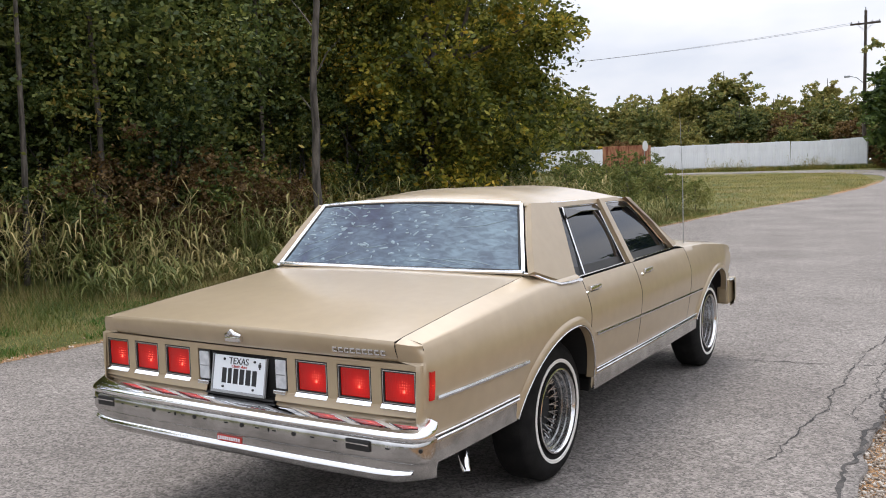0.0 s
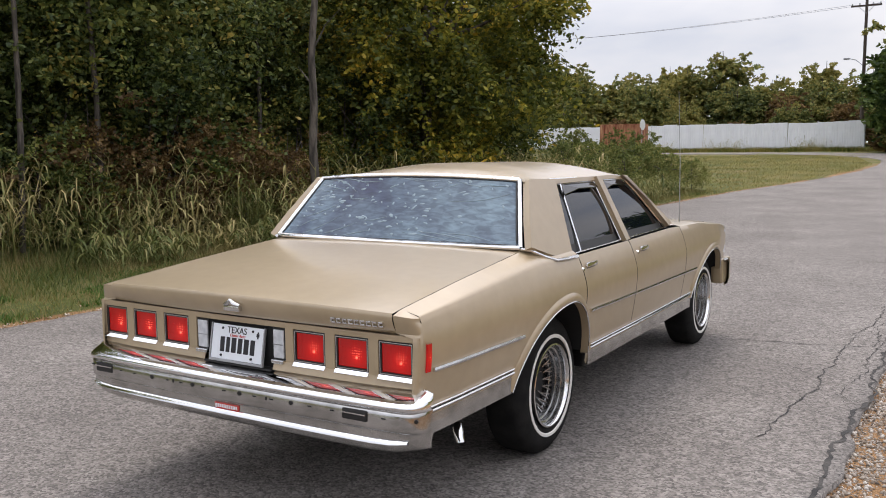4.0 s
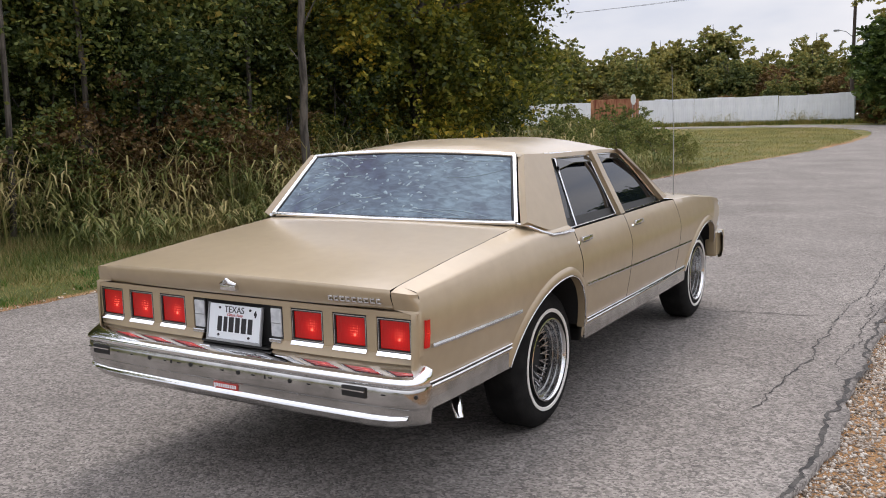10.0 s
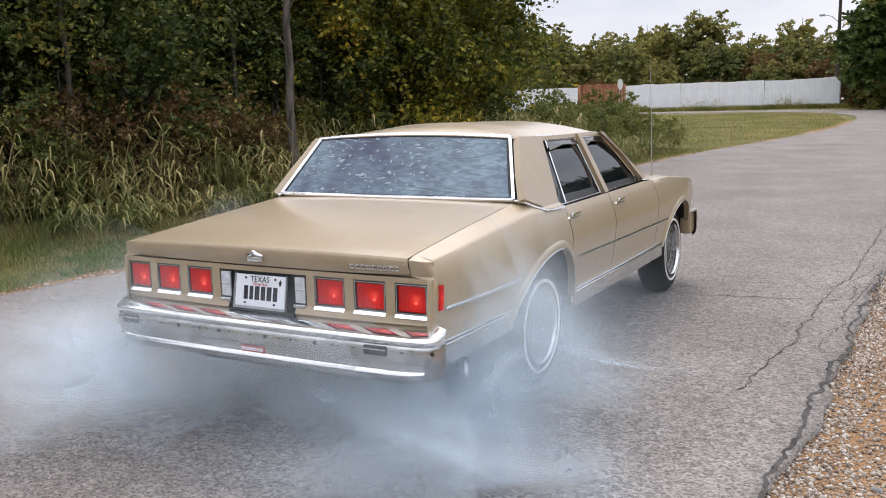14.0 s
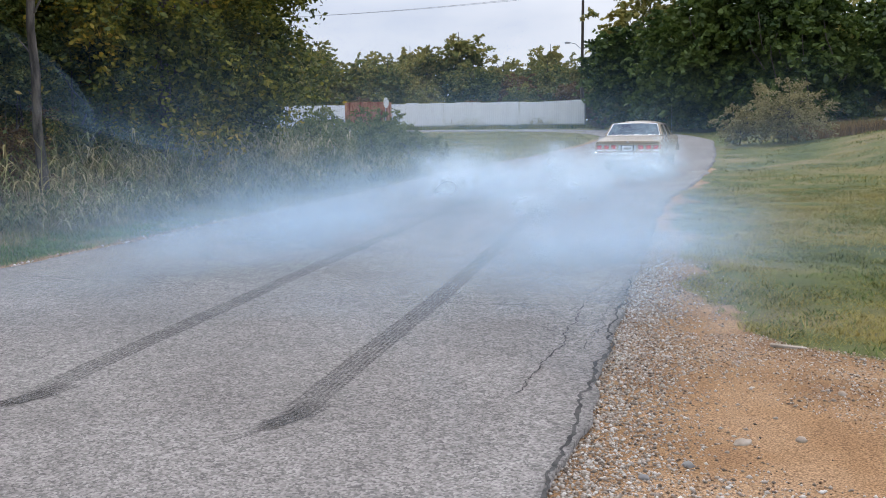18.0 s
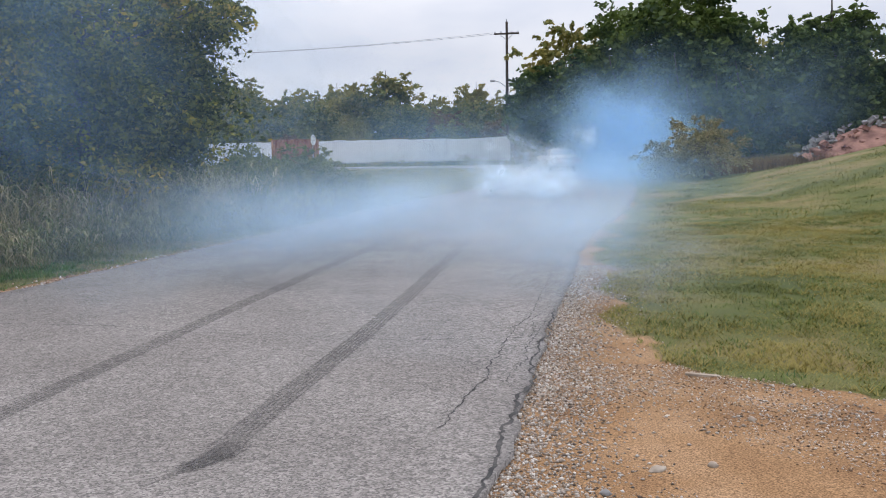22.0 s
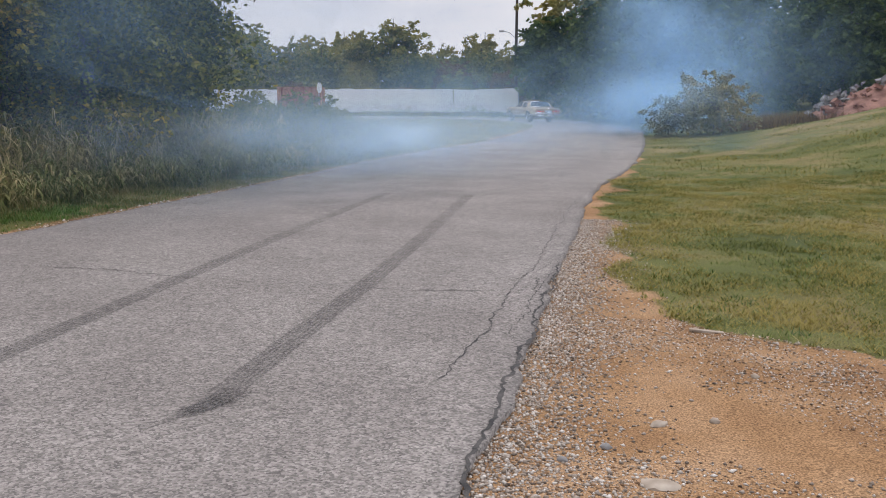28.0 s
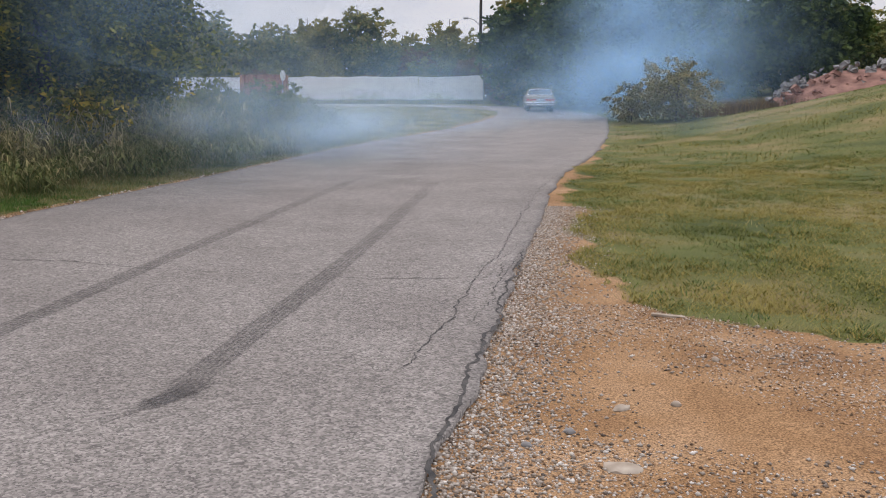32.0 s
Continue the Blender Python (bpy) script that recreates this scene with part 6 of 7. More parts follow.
def reeds(name, label, n, seed, xr, yr, hmin, hmax, keep):
    """Tall arching leaves on upright stalks."""
    r = np.random.default_rng(seed)
    x = xr[0] + (xr[1] - xr[0]) * r.random(n)
    y = yr[0] + (yr[1] - yr[0]) * r.random(n)
    k = keep(x, y)
    x, y = x[k], y[k]
    z = ground_z(x, y) - 0.03
    V, F, base = [], [], 0
    for a, b, c in zip(x, y, z):
        h = hmin + (hmax - hmin) * r.random() * (0.55 + 0.45 * (tuft(a, b, 1.7) > 0))
        lx, ly = r.normal() * 0.16 * h, r.normal() * 0.16 * h
        stalk = np.array([[a, b, c], [a + lx * 0.3, b + ly * 0.3, c + h * 0.55], [a + lx, b + ly, c + h]])
        for s0, s1 in ((stalk[0], stalk[1]), (stalk[1], stalk[2])):
            w = np.array([0.006, 0.004, 0])
            V += [s0 - w, s0 + w, s1 + w * 0.7, s1 - w * 0.7]
            F.append((base, base + 1, base + 2, base + 3))
            base += 4
        for q in range(6):
            f = 0.2 + 0.75 * q / 5
            p = stalk[0] * (1 - f) + stalk[2] * f
            g = r.random() * math.tau
            ln = (0.28 + 0.35 * r.random()) * (0.6 + 0.4 * h)
            d = np.array([math.cos(g), math.sin(g), 0.0])
            s = np.array([-d[1], d[0], 0.0]) * (0.009 + 0.008 * r.random())
            up = 0.45 + 0.35 * r.random()
            m1 = p + d * ln * 0.4 + np.array([0, 0, ln * up * 0.55])
            m2 = p + d * ln * 0.8 + np.array([0, 0, ln * up * 0.45])
            m3 = p + d * ln * 1.05 + np.array([0, 0, ln * (up - 0.65)])
            V += [p - s * 0.6, p + s * 0.6, m1 + s, m1 - s, m2 + s * 0.8, m2 - s * 0.8, m3 + s * 0.1, m3 - s * 0.1]
            F += [(base, base + 1, base + 2, base + 3), (base + 3, base + 2, base + 4, base + 5), (base + 5, base + 4, base + 6, base + 7)]
            base += 8
    return tagged(raw(name, np.array(V), np.array(F), m_reed), label, "tall grass", kind="stuff")


reeds("tall_grass", "tall arching green and straw-coloured grass at the wood's edge", 2300, 9, (-10.4, -6.3), (-5, 22), 0.55, 1.5, lambda x, y: (x < edge_l(y) - 2.4 - 0.45 * np.clip((9 - y) / 3, 0, 1) - 0.4 * tuft(x, y, 1.1)))
reeds("verge_weeds", "knee-high weeds and dry stems on the left verge", 1500, 10, (-7.6, -5.2), (3, 24), 0.22, 0.62, lambda x, y: (x < edge_l(y) - 1.3 - 1.1 * np.clip((9 - y) / 3, 0, 1) - 0.4 * tuft(x, y, 1.9) + 0.06 * np.clip(y - 10, 0, 10)))
reeds("fence_weeds", "weeds growing along the foot of the fence", 260, 14, (-24, -4.5), (73.6, 75.0), 0.4, 1.3, lambda x, y: tuft(x, y, 0.9) > 0.1)


# ---- gravel ----
def pebbles(name, label, n, seed, place_fn, smin, smax, mat):
    """Small angular stones, joined: far too many to count."""
    r = np.random.default_rng(seed)
    x, y = place_fn(r, n)
    z = sheet_z(x, y)
    s = smin + (smax - smin) * r.random(len(x)) ** 2.5
    octa = np.array([[1, 0, 0], [-1, 0, 0], [0, 1, 0], [0, -1, 0], [0, 0, 0.7], [0, 0, -0.7]], float)
    tri = np.array([[0, 2, 4], [2, 1, 4], [1, 3, 4], [3, 0, 4], [2, 0, 5], [1, 2, 5], [3, 1, 5], [0, 3, 5]])
    v = octa[None] * (0.6 + 0.8 * r.random((len(x), 6, 1))) * s[:, None, None]
    a = r.random(len(x)) * math.tau
    ca, sa = np.cos(a), np.sin(a)
    v = np.stack([v[..., 0] * ca[:, None] - v[..., 1] * sa[:, None], v[..., 0] * sa[:, None] + v[..., 1] * ca[:, None], v[..., 2]], -1)
    v = v + np.stack([x, y, z + s * 0.25], 1)[:, None]
    f = (tri[None] + (np.arange(len(x)) * 6)[:, None, None]).reshape(-1, 3)
    return tagged(raw(name, v.reshape(-1, 3), f, mat), label, "gravel", kind="stuff")


def gravel_material():
    m = material("loose_gravel", (0.4, 0.35, 0.3), 0.9, spec=0.3)
    n, l = m.node_tree.nodes, m.node_tree.links
    g = n.new("ShaderNodeNewGeometry")
    ra = n.new("ShaderNodeValToRGB")
    e = ra.color_ramp.elements
    e[0].position, e[0].color = 0.0, (0.08, 0.055, 0.038, 1)
    e[1].position, e[1].color = 1.0, (0.62, 0.58, 0.53, 1)
    for p, c in ((0.3, (0.30, 0.18, 0.10)), (0.6, (0.42, 0.32, 0.23)), (0.85, (0.50, 0.45, 0.40))):
        e.new(p).color = (*c, 1)
    l.new(g.outputs["Random Per Island"], ra.inputs["Fac"])
    l.new(ra.outputs["Color"], n["Principled BSDF"].inputs["Base Color"])
    return m


m_gravel = gravel_material()
m_pale_gravel = gravel_material()
for e, c in zip(m_pale_gravel.node_tree.nodes["Color Ramp"].color_ramp.elements, ((0.09, 0.07, 0.055), (0.25, 0.20, 0.155), (0.36, 0.31, 0.26), (0.46, 0.42, 0.37), (0.62, 0.58, 0.53))):
    e.color = (*c, 1)


def shoulder_spots(r, n):
    y = -5 + 14 * r.random(n) ** 1.2
    x = edge_r(y) - 0.05 + np.abs(r.normal(size=n)) * 0.32
    return x, y


def lot_spots(r, n):
    x = 2.3 + 5.6 * r.random(n)
    y = -4 + 6.6 * r.random(n)
    k = (bare(x, y) > 0.4) & (tuft(x, y, 1.4) + 0.8 * r.random(n) > 0.15)
    return x[k], y[k]


def pale_spots(r, n):
    x = 2.6 + 5.5 * r.random(n)
    y = -4 + 6.6 * r.random(n)
    k = (bare(x, y) > 0.3) & (patch(x, y, 0.9, 31.0) + 0.5 * patch(x, y, 3.1, 7.0) + 0.16 * (x - 3.4) > 0.22)
    return x[k], y[k]


def left_spots(r, n):
    y = -4 + 30 * r.random(n)
    x = edge_l(y) + 0.06 - np.abs(r.normal(size=n)) * 0.2
    return x, y


pebbles("shoulder_gravel", "pale loose gravel along the broken asphalt edge", 36000, 3, shoulder_spots, 0.004, 0.015, m_pale_gravel)
pebbles("lot_gravel", "scattered pale pebbles in the sandy lot", 120000, 4, lot_spots, 0.003, 0.011, m_gravel)
pebbles("pale_gravel", "drifts of whitish gravel in the sandy lot", 22000, 14, pale_spots, 0.004, 0.016, m_pale_gravel)
pebbles("left_gravel", "grey grit along the left road edge", 4000, 5, left_spots, 0.008, 0.03, m_gravel)


def stone_mesh(seed, sx, sy, sz):
    r = np.random.default_rng(seed)
    bm = bmesh.new()
    bmesh.ops.create_icosphere(bm, subdivisions=2, radius=1)
    for v in bm.verts:
        v.co *= 1 + 0.25 * noise.noise(v.co * 1.6 + Vector((seed, 0, 0)))
        v.co = Vector((v.co.x * sx, v.co.y * sy, max(v.co.z, -0.3) * sz))
    return bm


for k, (x, y, sx, sy, sz, lab) in enumerate([(2.98, -0.45, 0.10, 0.06, 0.018, "flat pale stone lying in the sand"), (3.02, 0.3, 0.055, 0.035, 0.02, "small pale stone lying in the sand"), (3.62, 1.12, 0.03, 0.025, 0.02, "small white pebble in the sand"), (3.3, 0.35, 0.03, 0.03, 0.02, "small white pebble in the sand"), (2.55, -0.25, 0.028, 0.022, 0.018, "small dark stone in the sand"), (2.75, -0.05, 0.03, 0.03, 0.02, "small dark stone in the sand")]):
    o = tagged(part("stone", stone_mesh(k + 3, sx, sy, sz), m_stone if k < 4 else m_rock, None, smooth=True), lab, "stone")
    o.matrix_basis = pose(x, y, float(sheet_z(x, y)) + 0.002, 0, 0, k * 40)
bm = box(bmesh.new(), -0.12, 0.12, -0.022, 0.022, 0, 0.018, 0.004)
tagged(part("wood_piece", bm, m_stone, None), "short weathered grey piece of board on the gravel", "board").matrix_basis = pose(3.46, 2.2, float(sheet_z(3.46, 2.2)), 0, 2, -8)

# ---- fence, container, sign, pole, rubble ----
fence = tagged(new("sheet_fence"), "long pale corrugated sheet metal fence", "fence")
bm = bmesh.new()
top = []
for k in range(13):
    x = k * 0.1
    y = -0.03 if k % 2 else 0.0
    top.append((bm.verts.new((x, y, 0)), bm.verts.new((x, y, 2.42))))
for a, b in zip(top, top[1:]):
    bm.faces.new((a[0], b[0], b[1], a[1]))
ext = bmesh.ops.extrude_face_region(bm, geom=bm.faces[:])
for g in ext["geom"]:
    if isinstance(g, bmesh.types.BMVert):
        g.co.y += 0.012
bmesh.ops.recalc_face_normals(bm, faces=bm.faces)
panel = part("panel", bm, m_fence, fence)
r = np.random.default_rng(3)
zb = float(ground_z(-12, 75.5)) - 0.05
first = True
for k in range(34):
    x = -6.3 - 1.2 * k
    m = pose(x, 75.5 + 0.01 * (k % 2), zb + 0.03 * r.normal() + 0.05, 0, 0.4 * r.normal(), 0)
    if first:
        panel.matrix_basis = m
        first = False
    else:
        again(panel, m, fence)
bm = box(bmesh.new(), -0.05, 0.05, -0.04, 0.04, 0, 2.55, 0.01)
post = part("post", bm, m_grey, fence)
post.matrix_basis = pose(-5.1, 75.62, zb)
for k in range(1, 12):
    again(post, pose(-5.1 - 3.6 * k, 75.64, zb), fence)

cont = tagged(new("container"), "rusty red steel container in front of the fence", "container")
cz = float(ground_z(-21, 61.5))
for nm, q in (("side_panel", (-22.6, -19.6, 61.4, 61.5)), ("end_panel", (-19.6, -19.5, 61.4, 63.6)), ("back_panel", (-22.6, -19.6, 63.6, 63.7)), ("far_panel", (-22.7, -22.6, 61.4, 63.7))):
    part(nm, box(bmesh.new(), q[0], q[1], q[2], q[3], cz + 0.15, cz + 2.5, 0.01), m_rust, cont)
part("top_panel", box(bmesh.new(), -22.7, -19.5, 61.4, 63.7, cz + 2.5, cz + 2.56), m_rust, cont)
part("base_frame", box(bmesh.new(), -22.7, -19.5, 61.38, 63.7, cz - 0.05, cz + 0.15), m_rust, cont)
rib = part("rib", box(bmesh.new(), -0.07, 0.07, -0.04, 0.0, cz + 0.15, cz + 2.5), m_rust, cont)
rib.matrix_basis = pose(-22.45, 61.4, 0)
for k in range(1, 10):
    again(rib, pose(-22.45 + 0.3 * k, 61.4, 0), cont)

sgn_ob = tagged(new("road_sign"), "back of a pale traffic sign on a grey post", "sign")
sz = float(ground_z(-18.9, 60.3))
bm = bmesh.new()
tube(bm, [(0, 0, -0.1), (0, 0, 2.75)], 0.035, 8)
part("post", bm, m_grey, sgn_ob, smooth=True)
bm = bmesh.new()
bmesh.ops.create_cone(bm, cap_ends=True, segments=8, radius1=0.42, radius2=0.42, depth=0.02, matrix=pose(0, -0.05, 2.48, 90, 22.5, 0))
part("sign_plate", bm, m_sign, sgn_ob)
sgn_ob.matrix_basis = pose(-18.9, 60.3, sz, 0, 0, 80)

pole = tagged(new("utility_pole"), "dark wooden utility pole with a crossarm and street lamp", "pole")
bm = bmesh.new()
tube(bm, [(0, 0, -0.3), (0, 0, 6), (0.02, 0, 12.9)], [0.17, 0.14, 0.11], 12)
part("shaft", bm, m_pole, pole, smooth=True)
part("crossarm", box(bmesh.new(), -1.15, 1.15, -0.14, -0.04, 11.75, 11.9, 0.01), m_pole, pole)
for sx in (-1, 1):
    bm = bmesh.new()
    tube(bm, [(0, -0.1, 11.2), (sx * 0.6, -0.1, 11.78)], 0.025, 6)
    part("brace", bm, m_grey, pole, smooth=True)
for xx in (-1.05, -0.5, 0.5, 1.05):
    bm = lathe(bmesh.new(), [(0, 0.0), (0, 0.05), (0.06, 0.06), (0.09, 0.035), (0.14, 0.05), (0.17, 0.0)], 10)
    bmesh.ops.rotate(bm, verts=bm.verts, matrix=Matrix.Rotation(radians(-90), 3, "Y"))
    o = part("insulator", bm, m_grey, pole, smooth=True)
    o.matrix_basis = pose(xx, -0.09, 11.9)
part("pin", box(bmesh.new(), -0.05, 0.05, -0.05, 0.05, 12.9, 13.15, 0.01), m_grey, pole)
bm = bmesh.new()
tube(bm, [(-0.1, 0, 7.0), (-0.6, -0.1, 7.45), (-1.15, -0.2, 7.6)], 0.03, 8)
la = part("lamp_arm", bm, m_grey, pole, smooth=True)
part("lamp_head", box(bmesh.new(), -1.55, -1.1, -0.32, -0.08, 7.5, 7.66, 0.04), m_grey, la)
pole.matrix_basis = pose(-5.45, 76.4, float(ground_z(-5.4, 76.4)))
pole2 = tagged(new("utility_pole"), "second wooden utility pole farther down the road", "pole")
bm = bmesh.new()
tube(bm, [(0, 0, -0.3), (0, 0, 9.0)], [0.16, 0.11], 12)
part("shaft", bm, m_pole, pole2, smooth=True)
part("crossarm", box(bmesh.new(), -1.1, 1.1, -0.12, -0.02, 8.4, 8.54, 0.01), m_pole, pole2)
pole2.matrix_basis = pose(-4.5, 92, float(ground_z(-4.5, 92)))
for dz, x1 in ((11.95, -1.0), (11.95, 1.0)):
    bm = bmesh.new()
    a = Vector((-5.45 + x1, 76.3, float(ground_z(-5.4, 76.4)) + dz))
    for k, (bx, by, bz) in enumerate(((-62.0 + x1, 88.0, 14.5),)):
        pts = []
        for q in range(15):
            f = q / 14
            p = a.lerp(Vector((bx, by, bz)), f)
            p.z -= 1.6 * 4 * f * (1 - f) * 0.5
            pts.append(p)
        tube(bm, pts, 0.012, 4)
    tagged(part("overhead_wire", bm, m_black, None), "thin dark overhead wire", "wire", group="overhead wires")

rubble = tagged(new("rubble_heap"), "heap of broken grey concrete and red brick rubble", "rubble")
rocks = []
for k in range(6):
    r = np.random.default_rng(k + 40)
    bm = bmesh.new()
    bmesh.ops.create_cube(bm, size=1)
    for v in bm.verts:
        v.co = Vector((v.co.x * (0.5 + 0.3 * r.random()), v.co.y * (0.35 + 0.3 * r.random()), v.co.z * (0.2 + 0.25 * r.random()))) + Vector(r.normal(size=3) * 0.06)
    rocks.append(part("rubble_piece", bm, m_rock if k < 4 else m_rock_red, rubble))
r = np.random.default_rng(77)
for k in range(298):
    u = r.random() ** 1.5
    x = 12.9 + 9.5 * u
    ridge = 2.0 * min(1, (u + 0.12) / 0.35) ** 0.7
    v = r.random() * 2 - 1
    y = 41.5 + v * 2.6 + 0.4 * u
    h = ridge * (1 - abs(v) ** 1.3)
    low = v < -0.25
    m = pose(x, y, float(ground_z(x, y)) + max(0.0, h - 0.12 + 0.08 * r.normal()), r.random() * 70 - 35, r.random() * 70 - 35, r.random() * 360) @ Matrix.Scale(0.22 + 0.42 * r.random() ** 1.7, 4)
    src = rocks[4 + k % 2] if (low and r.random() < 0.75) else rocks[k % 4]
    if k < 6:
        rocks[k].matrix_basis = m
    else:
        again(src, m, rubble)
mv, mf = grid(lambda a, b: (12.7 + 10 * a, 41.5 + 3.0 * b, float(ground_z(12.7 + 10 * a, 41.5 + 3 * b)) - 0.1 + 1.75 * min(1, (a + 0.08) / 0.35) ** 0.7 * max(0.0, 1 - abs(b) ** 1.3)), np.linspace(0, 1, 16), np.linspace(-1, 1, 13))
raw("rubble_core", mv, mf, m_rock_red, parent=rubble, label="packed red-brown debris under the loose pieces")


# seconds, x, y of the rear axle and heading of the car
CAR_ROWS = [(0.0, 0, 0, 0), (13.2, 0, 0, 0), (13.5, -0.02, 0.04, 0.4), (14.0, -0.12, 0.35, 1.2), (14.5, -0.15, 1.05, 2.2), (15.0, -0.15, 2.15, 3.2), (15.5, -0.14, 3.55, 3.8), (15.8, -0.15, 4.95, 5.2), (16.1, -0.25, 7.0, 5.3), (16.4, -0.36, 9.2, 3.4), (16.7, -0.32, 11.6, -1.0),
            (17.0, -0.2, 14.5, -5.5), (17.5, 0.47, 19.4, -10), (18.0, 1.5, 23.6, -6.5), (18.5, 2.2, 28.4, -2.5), (19.0, 2.48, 34.6, -0.5), (19.5, 2.55, 40.0, 0.5), (20.0, 2.43, 44.2, 2), (20.5, 2.05, 47.3, 5), (21.0, 1.63, 49.0, 8), (21.5, 1.15, 50.8, 11), (22.0, 0.45, 53.0, 16),
            (22.5, -0.4, 55.3, 21), (23.0, -1.3, 57.6, 26), (23.5, -2.1, 59.4, 30), (24.0, -2.7, 60.5, 32), (24.5, -3.0, 61.0, 33), (25.5, -3.15, 61.2, 33), (26.5, -2.9, 60.8, 33), (27.5, -2.3, 59.9, 32), (28.0, -2.0, 59.4, 31.5), (28.5, -1.75, 59.0, 31), (29.5, -1.35, 58.4, 30), (30.0, -1.0, 57.8, 27.5), (30.5, -0.6, 57.1, 23),
            (31.0, -0.2, 56.4, 17), (31.5, 0.25, 55.8, 11), (32.0, 0.7, 55.2, 5)]


# ---- tyre marks and tyre smoke ----
def mark_material():
    m = bpy.data.materials.new("rubber_mark")
    m.use_nodes = True
    n, l = m.node_tree.nodes, m.node_tree.links
    b = n["Principled BSDF"]
    b.inputs["Base Color"].default_value, b.inputs["Roughness"].default_value = (0.05, 0.048, 0.048, 1), 0.85
    at = n.new("ShaderNodeAttribute")
    at.attribute_name = "soft"
    tc = n.new("ShaderNodeTexCoord")
    no = n.new("ShaderNodeTexNoise")
    no.inputs["Scale"].default_value, no.inputs["Detail"].default_value = 55.0, 4.0
    l.new(tc.outputs["Object"], no.inputs["Vector"])
    wv = n.new("ShaderNodeTexWave")
    wv.bands_direction = "X"
    wv.inputs["Scale"].default_value, wv.inputs["Distortion"].default_value = 9.0, 0.6
    l.new(tc.outputs["Object"], wv.inputs["Vector"])
    mr = n.new("ShaderNodeMapRange")
    mr.inputs["From Min"].default_value, mr.inputs["From Max"].default_value = 0.35, 0.62
    mr.inputs["To Min"].default_value, mr.inputs["To Max"].default_value = 0.12, 0.50
    l.new(no.outputs["Fac"], mr.inputs["Value"])
    ma = n.new("ShaderNodeMath")
    ma.operation = "MULTIPLY_ADD"
    ma.inputs[1].default_value, ma.inputs[2].default_value = 0.75, 0.45
    l.new(wv.outputs["Fac"], ma.inputs[0])
    m1 = n.new("ShaderNodeMath")
    m1.operation = "MULTIPLY"
    l.new(mr.outputs["Result"], m1.inputs[0])
    l.new(ma.outputs[0], m1.inputs[1])
    m2 = n.new("ShaderNodeMath")
    m2.operation = "MULTIPLY"
    l.new(m1.outputs[0], m2.inputs[0])
    l.new(at.outputs["Fac"], m2.inputs[1])
    l.new(m2.outputs[0], b.inputs["Alpha"])
    return m


def smoke_material():
    """Thin bluish smoke: scatters light both ways, clear towards the rim of a wisp."""
    m = bpy.data.materials.new("tyre_smoke")
    m.use_nodes = True
    n, l = m.node_tree.nodes, m.node_tree.links
    n.clear()
    out = n.new("ShaderNodeOutputMaterial")
    at = n.new("ShaderNodeAttribute")
    at.attribute_name = "soft"
    tc = n.new("ShaderNodeTexCoord")
    info = n.new("ShaderNodeObjectInfo")
    off = n.new("ShaderNodeVectorMath")
    off.operation = "MULTIPLY_ADD"
    off.inputs[1].default_value = (1, 1, 1)
    sh = n.new("ShaderNodeCombineXYZ")
    sc = n.new("ShaderNodeMath")
    sc.operation = "MULTIPLY"
    sc.inputs[1].default_value = 40.0
    l.new(info.outputs["Random"], sc.inputs[0])
    l.new(sc.outputs[0], sh.inputs[0])
    l.new(tc.outputs["Object"], off.inputs[0])
    l.new(sh.outputs[0], off.inputs[2])
    no = n.new("ShaderNodeTexNoise")
    no.inputs["Scale"].default_value, no.inputs["Detail"].default_value, no.inputs["Distortion"].default_value = 1.5, 5.0, 0.7
    l.new(off.outputs[0], no.inputs["Vector"])
    mr = n.new("ShaderNodeMapRange")
    mr.inputs["From Min"].default_value, mr.inputs["From Max"].default_value = 0.34, 0.66
    mr.inputs["To Min"].default_value, mr.inputs["To Max"].default_value = 0.14, 1.15
    l.new(no.outputs["Fac"], mr.inputs["Value"])
    m1 = n.new("ShaderNodeMath")
    m1.operation = "MULTIPLY"
    l.new(mr.outputs["Result"], m1.inputs[0])
    l.new(at.outputs["Fac"], m1.inputs[1])
    m2 = n.new("ShaderNodeMath")
    m2.operation = "MULTIPLY"
    l.new(m1.outputs[0], m2.inputs[0])
    l.new(info.outputs["Alpha"], m2.inputs[1])
    d = n.new("ShaderNodeBsdfDiffuse")
    t = n.new("ShaderNodeBsdfTranslucent")
    for q in (d, t):
        l.new(info.outputs["Color"], q.inputs["Color"])
    mx = n.new("ShaderNodeMixShader")
    mx.inputs[0].default_value = 0.5
    tr = n.new("ShaderNodeBsdfTransparent")
    fin = n.new("ShaderNodeMixShader")
    l.new(d.outputs[0], mx.inputs[1])
    l.new(t.outputs[0], mx.inputs[2])
    l.new(m2.outputs[0], fin.inputs[0])
    l.new(tr.outputs[0], fin.inputs[1])
    l.new(mx.outputs[0], fin.inputs[2])
    l.new(fin.outputs[0], out.inputs["Surface"])
    return m


m_mark, m_smoke = mark_material(), smoke_material()


